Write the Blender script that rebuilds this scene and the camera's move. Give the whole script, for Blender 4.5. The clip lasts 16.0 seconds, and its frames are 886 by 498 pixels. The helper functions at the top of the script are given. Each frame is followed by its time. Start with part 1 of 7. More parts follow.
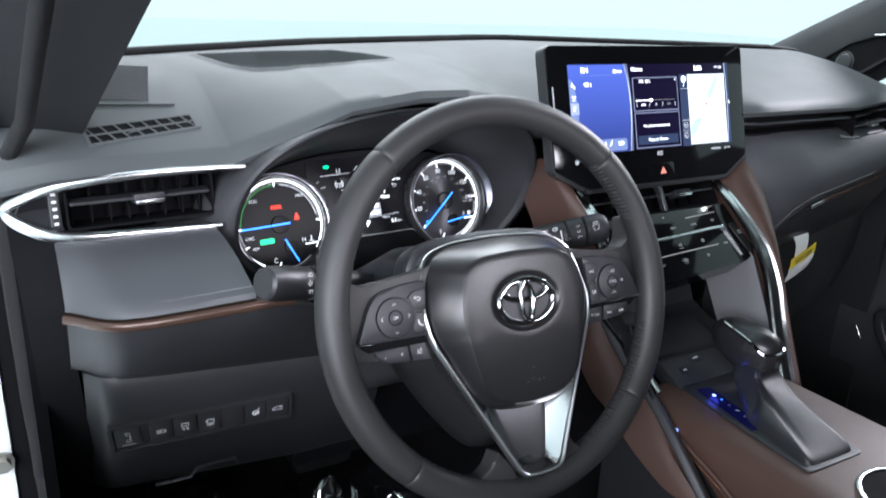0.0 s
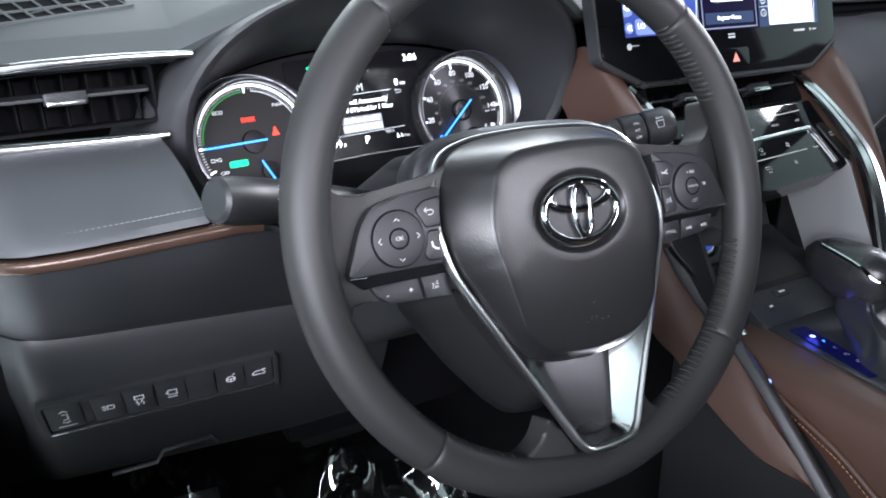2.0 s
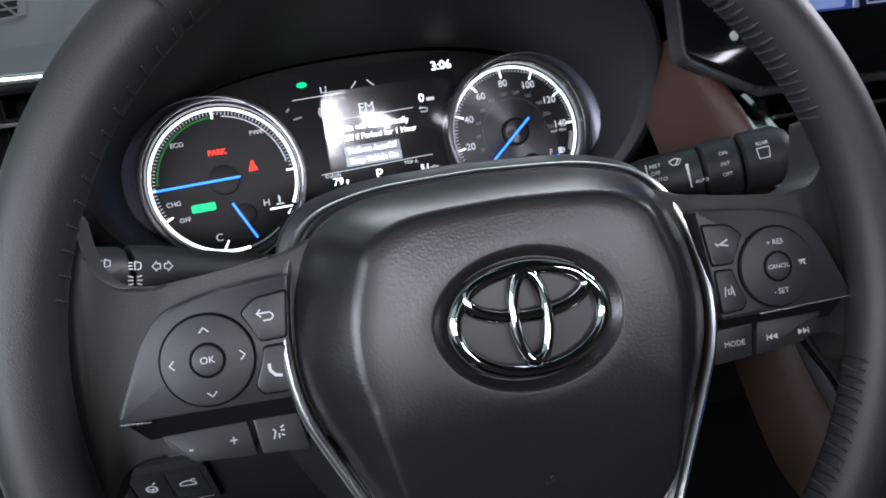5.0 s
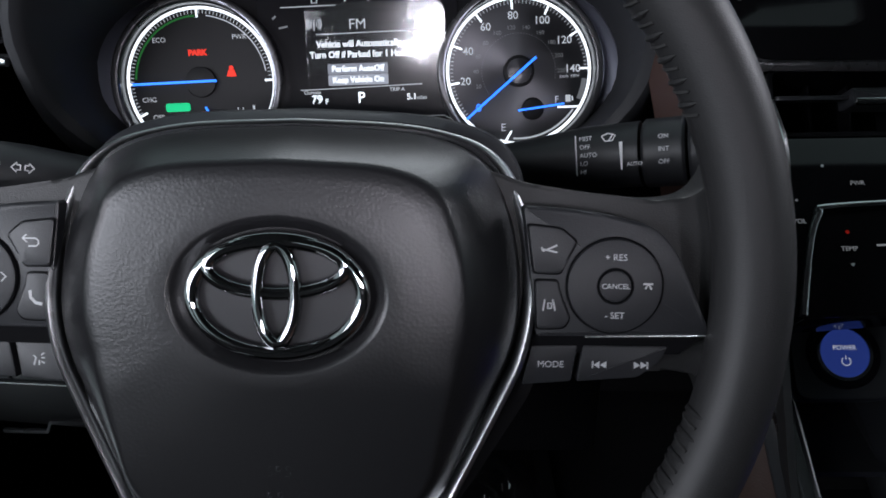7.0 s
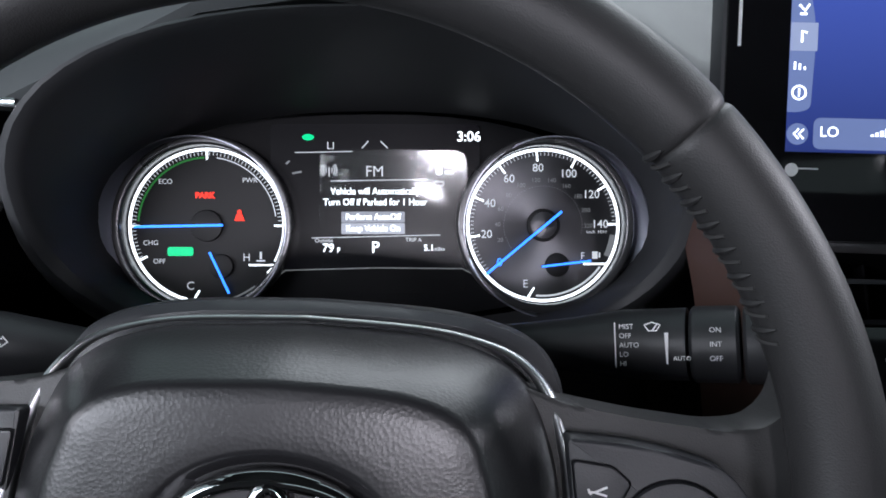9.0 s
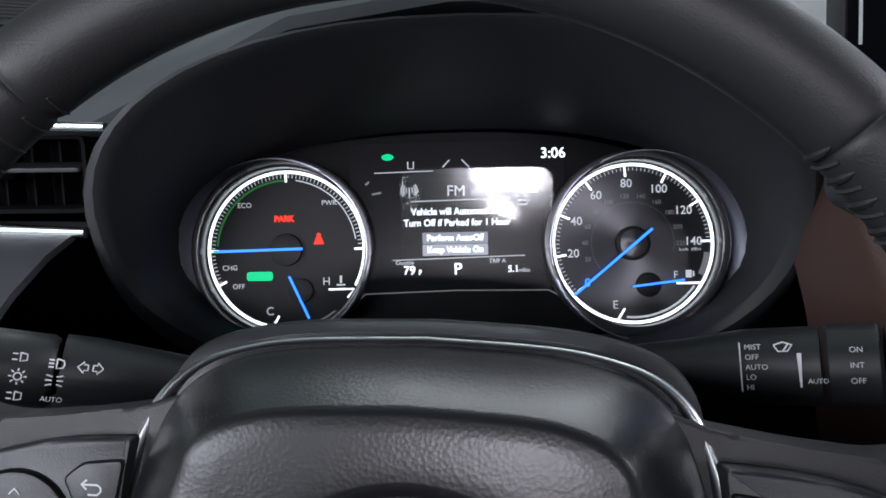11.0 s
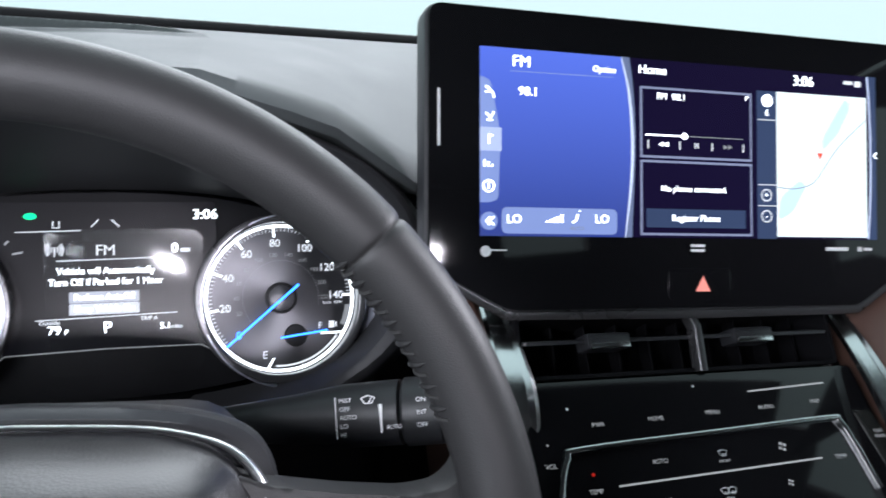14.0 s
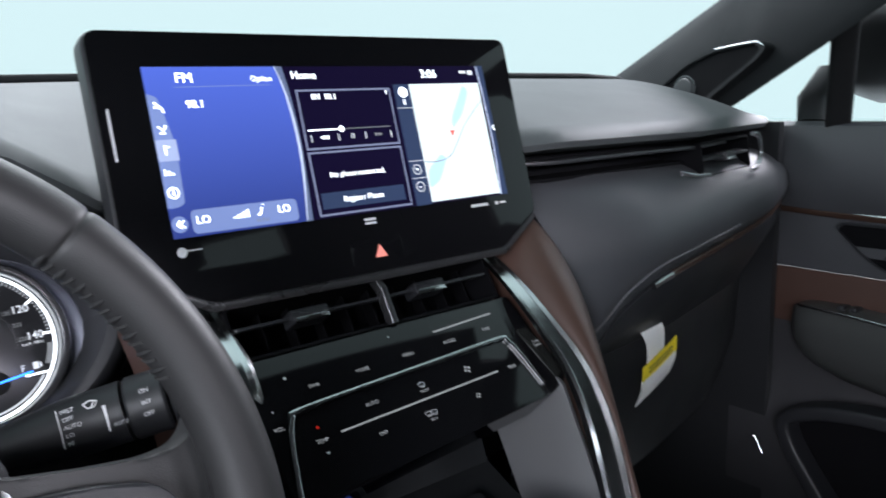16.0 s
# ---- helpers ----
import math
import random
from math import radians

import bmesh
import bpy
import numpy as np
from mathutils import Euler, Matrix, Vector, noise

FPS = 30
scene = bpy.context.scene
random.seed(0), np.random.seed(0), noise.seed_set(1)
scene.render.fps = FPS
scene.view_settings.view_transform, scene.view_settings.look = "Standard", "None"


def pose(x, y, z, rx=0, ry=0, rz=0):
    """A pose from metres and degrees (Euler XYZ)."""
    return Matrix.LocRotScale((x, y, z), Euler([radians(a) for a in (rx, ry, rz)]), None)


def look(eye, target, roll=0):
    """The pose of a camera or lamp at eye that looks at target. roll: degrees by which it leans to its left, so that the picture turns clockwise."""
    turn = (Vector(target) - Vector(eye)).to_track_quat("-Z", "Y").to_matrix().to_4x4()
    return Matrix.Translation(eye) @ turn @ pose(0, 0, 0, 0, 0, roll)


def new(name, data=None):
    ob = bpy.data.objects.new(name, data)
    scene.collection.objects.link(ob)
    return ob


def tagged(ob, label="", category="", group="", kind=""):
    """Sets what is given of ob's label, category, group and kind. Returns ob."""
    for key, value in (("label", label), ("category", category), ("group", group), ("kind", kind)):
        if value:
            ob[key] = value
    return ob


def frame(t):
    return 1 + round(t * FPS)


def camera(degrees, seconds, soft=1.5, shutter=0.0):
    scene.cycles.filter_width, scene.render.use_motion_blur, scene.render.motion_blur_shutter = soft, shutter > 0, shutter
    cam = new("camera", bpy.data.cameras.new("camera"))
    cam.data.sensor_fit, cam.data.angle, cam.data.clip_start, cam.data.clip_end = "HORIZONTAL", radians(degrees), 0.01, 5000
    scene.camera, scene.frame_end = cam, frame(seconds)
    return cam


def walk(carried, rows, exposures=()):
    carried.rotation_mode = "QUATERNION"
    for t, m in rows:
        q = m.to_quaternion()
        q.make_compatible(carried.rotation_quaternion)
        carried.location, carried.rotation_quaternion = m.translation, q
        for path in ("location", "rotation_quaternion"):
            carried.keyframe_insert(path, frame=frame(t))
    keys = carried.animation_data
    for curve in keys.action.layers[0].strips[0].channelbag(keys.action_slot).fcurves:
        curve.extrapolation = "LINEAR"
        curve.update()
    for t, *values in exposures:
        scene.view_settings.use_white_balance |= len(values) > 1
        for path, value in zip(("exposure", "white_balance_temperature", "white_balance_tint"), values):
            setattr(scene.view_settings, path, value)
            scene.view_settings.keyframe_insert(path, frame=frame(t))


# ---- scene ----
cam = camera(59.9, 16.0, soft=1.7, shutter=0.4)
PATH = [
    (0, (-0.4116, -0.5502, 1.2912), (0.5678, 1.0753, 0.6599), 2.47),
    (0.5, (-0.4202, -0.5276, 1.2523), (0.5464, 1.0759, 0.5491), 2.61),
    (1, (-0.3823, -0.4683, 1.2205), (0.5153, 1.1385, 0.4379), 1.60),
    (1.5, (-0.3463, -0.4197, 1.2062), (0.5247, 1.1923, 0.4045), -0.28),
    (2, (-0.3211, -0.4018, 1.1853), (0.5958, 1.2223, 0.4630), -0.53),
    (2.5, (-0.2799, -0.3974, 1.1739), (0.6131, 1.2588, 0.4961), -1.96),
    (3, (-0.2426, -0.3340, 1.1665), (0.6250, 1.3457, 0.5140), -3.62),
    (3.5, (-0.1970, -0.3076, 1.1577), (0.6246, 1.4003, 0.5189), -4.46),
    (3.7, (-0.1827, -0.2997, 1.1550), (0.6270, 1.4163, 0.5228), -4.87),
    (5.8, (-0.0127, -0.2696, 1.1483), (0.1139, 1.5852, 0.4109), -4.22),
    (6, (0.0077, -0.2641, 1.1462), (0.0991, 1.5849, 0.3893), -3.84),
    (6.5, (0.0391, -0.2521, 1.1464), (0.0595, 1.5719, 0.3264), -1.97),
    (7, (0.0617, -0.2560, 1.1551), (0.0469, 1.5426, 0.2804), -0.45),
    (7.5, (0.0724, -0.2520, 1.1623), (0.0517, 1.5300, 0.2545), 0.82),
    (8, (0.0652, -0.2288, 1.1689), (0.0460, 1.6032, 0.3666), 1.62),
    (8.5, (0.0609, -0.2085, 1.1739), (0.0178, 1.6746, 0.5015), 1.32),
    (9, (0.0525, -0.2025, 1.1744), (0.0228, 1.6980, 0.5522), 1.39),
    (9.5, (0.0510, -0.1981, 1.1691), (-0.0014, 1.7128, 0.5811), 1.00),
    (10, (0.0335, -0.1950, 1.1642), (-0.0361, 1.7286, 0.6210), 0.67),
    (10.2, (0.0274, -0.1922, 1.1643), (-0.0689, 1.7308, 0.6230), 0.13),
    (12.3, (0.0249, -0.1853, 1.1685), (-0.1453, 1.7185, 0.5798), -0.76),
    (12.5, (0.0270, -0.1872, 1.1709), (-0.0765, 1.7229, 0.5872), 0.07),
    (13, (0.0458, -0.1984, 1.1822), (0.2015, 1.7176, 0.6299), 1.93),
    (13.5, (0.0623, -0.2172, 1.1934), (0.4557, 1.6725, 0.6697), 3.42),
    (14, (0.0707, -0.2310, 1.2036), (0.6294, 1.6286, 0.7241), 4.50),
    (14.5, (0.0717, -0.2481, 1.2044), (0.7824, 1.5712, 0.7739), 2.64),
    (15, (0.0690, -0.2702, 1.2040), (0.9326, 1.4920, 0.8180), 1.59),
    (15.5, (0.0569, -0.2864, 1.1993), (1.1098, 1.3754, 0.8388), 0.50),
    (16, (0.0530, -0.2972, 1.1870), (1.2714, 1.2417, 0.8034), -1.78),
]
walk(cam, [(t, look(eye, target, roll)) for t, eye, target, roll in PATH], exposures=[(0, 0.35), (0.5, 0.59), (1, 0.86), (1.5, 0.33), (2, 0.62), (2.5, 0.66), (3, 0.45), (3.5, 0.24), (6, -0.5), (6.5, -0.45), (7, -0.92), (7.5, -0.35), (8, -0.18), (8.5, -0.25), (9.5, -0.64), (10, -0.67), (12.5, -0.78), (13, -0.45), (13.5, 0.16), (14, 0.23), (14.5, 0.25), (15, 0.03), (15.5, 0.07), (16, 0.1)])

# ---- light ----
world = bpy.data.worlds.new("studio_world")
scene.world = world
world.use_nodes = True
world.node_tree.nodes["Background"].inputs[0].default_value = (0.74, 0.945, 1.0, 1)
world.node_tree.nodes["Background"].inputs[1].default_value = 0.92


def area(name, eye, target, sx, sy, watts, col=(1, 1, 1)):
    d = bpy.data.lights.new(name, "AREA")
    d.shape, d.size, d.size_y, d.energy, d.color = "RECTANGLE", sx, sy, watts, col
    ob = new(name, d)
    ob.matrix_world = look(eye, target)
    return ob


# unseen lamps, added and placed to balance the light in the cabin
area("fill_lamp", (0.8, 2.5, 2.95), (0.4, 0.35, 1.1), 3.0, 1.2, 106, (0.89, 0.91, 1.0))
area("fill_lamp", (-3.8, -1.8, 2.3), (0.5, 0.1, 0.95), 2.4, 1.0, 90, (0.91, 0.89, 1.0))
area("fill_lamp", (-2.0, -2.6, 2.0), (0.2, 0.1, 1.0), 2.0, 1.0, 128, (0.86, 0.89, 1.0))
# added to brighten the console and the passenger side
area("fill_lamp", (2.9, 0.55, 2.25), (0.4, 0.0, 0.9), 0.9, 0.6, 95, (0.90, 0.89, 1.0))
# added behind the right rear gap for the airbag cover's sheen
area("fill_lamp", (2.0, -3.7, 2.40), (0.0, 0.0, 1.03), 0.9, 0.6, 100, (0.90, 0.89, 1.0))
# unseen, placed for the glare on the display cover
area("fill_lamp", (0.25, -4.3, 2.1), (0.1, 0.1, 1.05), 0.60, 0.32, 130, (0.92, 0.89, 1.0))
# the small blue indicator lamp beside the gear lever
d = bpy.data.lights.new("gear_indicator_lamp", "POINT")
d.energy, d.color, d.shadow_soft_size = 0.013, (0.06, 0.08, 1.0), 0.007
new("gear_indicator_lamp", d).location = (0.3366, 0.0128, 0.830)

# ---- materials ----
def mat(name, col, rough=0.5, metal=0.0, grain=900.0, bump=0.15, var=0.12, coat=0.0, spec=0.5, cells=False, broad=14.0, relief=0.0004):
    m = bpy.data.materials.new(name)
    m.use_nodes = True
    nt = m.node_tree
    p = nt.nodes["Principled BSDF"]
    p.inputs["Roughness"].default_value, p.inputs["Metallic"].default_value = rough, metal
    p.inputs["Coat Weight"].default_value, p.inputs["Specular IOR Level"].default_value = coat, spec
    tc = nt.nodes.new("ShaderNodeTexCoord")
    a = nt.nodes.new("ShaderNodeTexNoise")
    a.inputs["Scale"].default_value, a.inputs["Detail"].default_value = broad, 6
    nt.links.new(tc.outputs["Object"], a.inputs["Vector"])
    ramp = nt.nodes.new("ShaderNodeMix")
    ramp.data_type = "RGBA"
    lo, hi = [c * (1 - var) for c in col], [min(1, c * (1 + var)) for c in col]
    ramp.inputs[6].default_value, ramp.inputs[7].default_value = (*lo, 1), (*hi, 1)
    nt.links.new(a.outputs["Fac"], ramp.inputs[0])
    nt.links.new(ramp.outputs[2], p.inputs["Base Color"])
    r = nt.nodes.new("ShaderNodeMapRange")
    r.inputs[3].default_value, r.inputs[4].default_value = max(0.01, rough * 0.82), min(1, rough * 1.18)
    nt.links.new(a.outputs["Fac"], r.inputs[0])
    nt.links.new(r.outputs[0], p.inputs["Roughness"])
    if bump:
        b = nt.nodes.new("ShaderNodeTexVoronoi" if cells else "ShaderNodeTexNoise")
        b.inputs["Scale"].default_value = grain
        nt.links.new(tc.outputs["Object"], b.inputs["Vector"])
        n = nt.nodes.new("ShaderNodeBump")
        n.inputs["Strength"].default_value, n.inputs["Distance"].default_value = bump, relief
        nt.links.new(b.outputs[0], n.inputs["Height"])
        nt.links.new(n.outputs[0], p.inputs["Normal"])
    return m


def emit(name, col, strength):
    m = bpy.data.materials.new(name)
    m.use_nodes = True
    p = m.node_tree.nodes["Principled BSDF"]
    p.inputs["Base Color"].default_value = (*[c * 0.3 for c in col], 1)
    p.inputs["Emission Color"].default_value, p.inputs["Emission Strength"].default_value = (*col, 1), strength
    p.inputs["Roughness"].default_value, p.inputs["Specular IOR Level"].default_value = 0.25, 0.15
    return m


def clear(name, gloss_rough=0.02, tint=(1, 1, 1), share=0.05):
    m = bpy.data.materials.new(name)
    m.use_nodes = True
    nt = m.node_tree
    out = nt.nodes["Material Output"]
    t, g, x = (nt.nodes.new("ShaderNode" + k) for k in ("BsdfTransparent", "BsdfGlossy", "MixShader"))
    x.inputs[0].default_value, g.inputs["Roughness"].default_value, t.inputs[0].default_value = share, gloss_rough, (*tint, 1)
    nt.links.new(t.outputs[0], x.inputs[1])
    nt.links.new(g.outputs[0], x.inputs[2])
    nt.links.new(x.outputs[0], out.inputs["Surface"])
    return m


M_TOP = mat("dash_soft_plastic", (0.060, 0.067, 0.069), 0.62, grain=1400, bump=0.25)
M_PAD = mat("dash_leather", (0.054, 0.056, 0.062), 0.52, grain=1100, bump=0.25, cells=True)
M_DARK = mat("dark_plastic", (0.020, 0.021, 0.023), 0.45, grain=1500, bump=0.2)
M_LOW = mat("lower_dash_plastic", (0.021, 0.022, 0.025), 0.42, grain=1500, bump=0.2)
# near black that paints the shade into hollows, gaps and shaded panels
M_HOLE = mat("shade_black_plastic", (0.004, 0.004, 0.005), 0.8, grain=500, bump=0.1, spec=0.1)
M_WHEEL = mat("wheel_leather", (0.0215, 0.0215, 0.0222), 0.50, grain=1600, bump=0.18, cells=True)
M_BAG = mat("airbag_grained_plastic", (0.0125, 0.0125, 0.0138), 0.32, grain=780, bump=0.13, cells=True, relief=0.0004)
M_STITCH = mat("grey_thread", (0.20, 0.20, 0.21), 0.7, grain=3000, bump=0.3)
M_THREAD = mat("dark_thread", (0.03, 0.03, 0.03), 0.7, grain=3000, bump=0.3)
M_BROWN = mat("brown_leather", (0.066, 0.034, 0.025), 0.50, grain=1100, bump=0.3, cells=True, var=0.15)
M_TAN = mat("brown_thread", (0.30, 0.15, 0.08), 0.7, grain=3000, bump=0.2)
M_COPPER = mat("copper_brown_trim", (0.070, 0.040, 0.030), 0.25, 0.35, grain=400, bump=0.05)
M_CHROME = mat("satin_chrome", (0.66, 0.67, 0.68), 0.19, 1.0, grain=300, bump=0.02, var=0.04)
M_MIRROR = mat("polished_chrome", (0.48, 0.48, 0.49), 0.05, 1.0, bump=0.0, var=0.03)
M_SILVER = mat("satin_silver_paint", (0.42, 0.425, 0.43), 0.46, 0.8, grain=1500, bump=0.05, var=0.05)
M_SMOKE = mat("smoked_metal_paint", (0.10, 0.10, 0.105), 0.28, 0.7, grain=1500, bump=0.05)
M_BEZEL = mat("brushed_satin_chrome", (0.60, 0.61, 0.62), 0.30, 1.0, grain=300, bump=0.02, var=0.04)
M_MOULD = mat("moulded_grey_plastic", (0.11, 0.11, 0.115), 0.3, bump=0.0)
M_STRIP = mat("dark_satin_strip", (0.045, 0.046, 0.05), 0.42, 0.2, grain=1500, bump=0.05)
M_PIANO = mat("piano_black", (0.006, 0.006, 0.007), 0.06, bump=0.0, spec=0.28)
M_GLOSS = mat("glossy_dark_panel", (0.016, 0.017, 0.016), 0.12, bump=0.0)
M_KNOB = mat("knob_leather", (0.020, 0.020, 0.022), 0.27, grain=1200, bump=0.2, cells=True)
M_CARPET = mat("black_carpet", (0.010, 0.010, 0.012), 0.95, grain=700, bump=0.8, relief=0.003)
M_RUBBER = mat("black_rubber", (0.010, 0.010, 0.011), 0.75, grain=500, bump=0.1, spec=0.2)
M_WHITE = mat("white_body_paint", (0.80, 0.81, 0.80), 0.18, coat=0.6, bump=0.0, var=0.02)
M_LINER = mat("black_headliner", (0.03, 0.03, 0.032), 0.9, grain=900, bump=0.4)
M_FLOOR = mat("studio_floor", (0.86, 0.90, 0.91), 0.5, grain=60, bump=0.1)
M_PAPER = mat("white_paper_label", (0.82, 0.82, 0.80), 0.6, grain=300, bump=0.05, var=0.04)
M_YELLOW = mat("yellow_label_band", (0.80, 0.62, 0.03), 0.5, grain=300, bump=0.05, var=0.05)
M_INK = mat("black_ink", (0.03, 0.03, 0.03), 0.6, bump=0.0)
M_MARK = mat("grey_printed_mark", (0.60, 0.61, 0.62), 0.5, bump=0.0, var=0.04)
M_MARKW = mat("white_printed_mark", (0.75, 0.76, 0.77), 0.5, bump=0.0, var=0.04)
M_BOLT = mat("zinc_bolt", (0.45, 0.44, 0.40), 0.35, 0.9, bump=0.05)
M_FILM = clear("plastic_film", 0.06, (0.93, 0.94, 0.96), 0.24)
M_GLASS = clear("window_glass", 0.01, (0.97, 1.0, 0.99), 0.03)
E_WHITE = emit("lit_white", (0.85, 0.92, 1.0), 3.6)
E_SOFT = emit("lit_soft_white", (0.75, 0.80, 0.88), 1.0)
E_DIM = emit("lit_dim_grey", (0.55, 0.58, 0.62), 0.28)
E_BLUE = emit("lit_blue_needle", (0.03, 0.22, 1.0), 3.6)
E_GREEN = emit("lit_green", (0.0, 0.75, 0.30), 1.4)
E_DKGREEN = emit("lit_dark_green", (0.05, 0.35, 0.08), 0.5)
E_RED = emit("lit_red", (1.0, 0.05, 0.03), 1.9)
E_SCRB2 = emit("screen_pale_blue", (0.22, 0.30, 0.62), 0.9)
E_SCRN = emit("screen_navy", (0.006, 0.004, 0.022), 1.0)
E_SCRG = emit("screen_grey_blue", (0.035, 0.055, 0.12), 0.9)
E_MAP = emit("screen_map", (0.80, 0.90, 0.93), 1.0)
E_MAPB = emit("screen_map_water", (0.50, 0.78, 0.88), 1.0)
E_MAPR = emit("screen_map_road", (0.30, 0.33, 0.42), 0.8)
E_MFD = emit("display_glow", (0.004, 0.004, 0.006), 0.8)
E_KEY = emit("lit_key_mark", (0.62, 0.64, 0.68), 0.42)
M_BOOT = mat("boot_leather", (0.019, 0.020, 0.023), 0.50, grain=900, bump=0.3, cells=True)
M_PILLAR = mat("pillar_plastic", (0.018, 0.019, 0.021), 0.75, grain=1300, bump=0.25, spec=0.25)
M_HOOD = mat("hood_plastic", (0.030, 0.031, 0.034), 0.58, grain=1400, bump=0.25)
M_FACE = mat("cluster_face_satin", (0.006, 0.006, 0.007), 0.6, grain=1500, bump=0.1, spec=0.1)
M_ARM = mat("armrest_gloss", (0.050, 0.053, 0.052), 0.30, grain=1500, bump=0.05)
M_GRILLE = mat("speaker_cloth_grey", (0.15, 0.155, 0.16), 0.6, grain=1500, bump=0.2)
M_DOOR = mat("door_lower_plastic", (0.036, 0.036, 0.039), 0.40, grain=1500, bump=0.2)
M_KNEE = mat("knee_panel_plastic", (0.017, 0.018, 0.020), 0.46, grain=1500, bump=0.2)
M_DISH = mat("emblem_plate_plastic", (0.026, 0.026, 0.029), 0.42, bump=0.0)

# ---- building helpers ----
BASE = {}


def thing(name, base, label, category, group="", kind=""):
    ob = new(name)
    ob.location, ob.empty_display_size = base, 0.02
    BASE[ob] = Vector(base)
    return tagged(ob, label, category, group, kind)


def part(name, bm, material, parent=None, label="", smooth=True, cat="", group="", kind=""):
    """Links a bmesh, in world metres, as one mesh object under a thing or a part."""
    bmesh.ops.recalc_face_normals(bm, faces=bm.faces)
    off = BASE[parent] if parent else Vector((0, 0, 0))
    bm.transform(Matrix.Translation(-off))
    me = bpy.data.meshes.new(name)
    bm.to_mesh(me)
    bm.free()
    me.materials.append(material)
    if smooth:
        me.shade_smooth()
        me.set_sharp_from_angle(angle=radians(38))
    ob = new(name, me)
    if parent:
        ob.parent = parent
    BASE[ob] = off
    return tagged(ob, label, cat, group, kind)


def plane_at(c, rake=0.0, roll=0.0, yaw=0.0):
    """Axes u right, v up, n towards the driver, at c; leaning back by rake, turned in its plane by roll."""
    return Matrix.Translation(c) @ pose(0, 0, 0, 0, 0, yaw) @ pose(0, 0, 0, 90 - rake, 0, 0) @ pose(0, 0, 0, 0, 0, roll)


FLAT = Matrix.Identity(4)


def rounded(pts, r, n=5):
    """The outline pts with its corners rounded by r (a number, or one a corner)."""
    out, k = [], len(pts)
    for i, p in enumerate(pts):
        p, a, b = Vector(p), Vector(pts[i - 1]), Vector(pts[(i + 1) % k])
        rr = r[i] if isinstance(r, (list, tuple)) else r
        da, db = (a - p), (b - p)
        s = min(rr, da.length * 0.49, db.length * 0.49)
        if s < 1e-6:
            out.append(p)
            continue
        q0, q1 = p + da.normalized() * s, p + db.normalized() * s
        out += [q0.lerp(p, t).lerp(p.lerp(q1, t), t) for t in [j / n for j in range(n + 1)]]
    return [(p.x, p.y) for p in out]


def box2(w, h, cx=0.0, cy=0.0):
    return [(cx - w / 2, cy - h / 2), (cx + w / 2, cy - h / 2), (cx + w / 2, cy + h / 2), (cx - w / 2, cy + h / 2)]


def oval(rx, ry, cx=0.0, cy=0.0, n=40, power=2.0):
    out = []
    for i in range(n):
        a = 2 * math.pi * i / n
        c, s = math.cos(a), math.sin(a)
        out.append((cx + rx * math.copysign(abs(c) ** (2 / power), c), cy + ry * math.copysign(abs(s) ** (2 / power), s)))
    return out


def plate(F, pts, n0, n1, bevel=0.0, bm=None, seg=2):
    """A slab with the outline pts in the plane F, from n0 to n1, its front edge bevelled."""
    own = bmesh.new()
    vs = [own.verts.new((x, y, n0)) for x, y in pts]
    f = own.faces.new(vs)
    top = bmesh.ops.extrude_face_region(own, geom=[f])["geom"]
    tv = [g for g in top if isinstance(g, bmesh.types.BMVert)]
    for v in tv:
        v.co.z = n1
    if bevel:
        es = [e for e in own.edges if all(v in tv for v in e.verts) and len(e.link_faces) == 2]
        bmesh.ops.bevel(own, geom=es, offset=bevel, segments=seg, affect="EDGES", profile=0.6)
    own.transform(F)
    return merge(bm, own)


def merge(bm, own):
    if bm is None:
        return own
    tmp = bpy.data.meshes.new("tmp")
    own.to_mesh(tmp)
    own.free()
    bm.from_mesh(tmp)
    bpy.data.meshes.remove(tmp)
    return bm


def ringplate(F, outer, inner, n0, n1, bm=None):
    """A flat frame between two outlines of the same count."""
    own = bmesh.new()
    k = len(outer)
    rows = [[own.verts.new((x, y, n)) for x, y in o] for o, n in ((outer, n0), (outer, n1), (inner, n1), (inner, n0))]
    for a in range(4):
        for i in range(k):
            j = (i + 1) % k
            own.faces.new((rows[a][i], rows[a][j], rows[(a + 1) % 4][j], rows[(a + 1) % 4][i]))
    own.transform(F)
    return merge(bm, own)


def loft(rows, ring=False, caps=False, bm=None):
    """A skin over rows of points; ring closes each row."""
    own = bmesh.new()
    vs = [[own.verts.new(p) for p in r] for r in rows]
    k = len(rows[0])
    for a, b in zip(vs, vs[1:]):
        for i in range(k if ring else k - 1):
            j = (i + 1) % k
            own.faces.new((a[i], a[j], b[j], b[i]))
    if caps and ring:
        own.faces.new(vs[0][::-1])
        own.faces.new(vs[-1])
    return merge(bm, own)


def spline(pts, n=8, closed=False):
    """A smooth curve through points."""
    P = [Vector(p) for p in pts]
    k, out = len(P), []
    for i in range(k if closed else k - 1):
        a, b, c, d = (P[(i + j) % k] if closed else P[min(max(i + j, 0), k - 1)] for j in (-1, 0, 1, 2))
        for s in range(n):
            t = s / n
            out.append(0.5 * (2 * b + (c - a) * t + (2 * a - 5 * b + 4 * c - d) * t * t + (3 * b - a - 3 * c + d) * t ** 3))
    if not closed:
        out.append(P[-1])
    return out


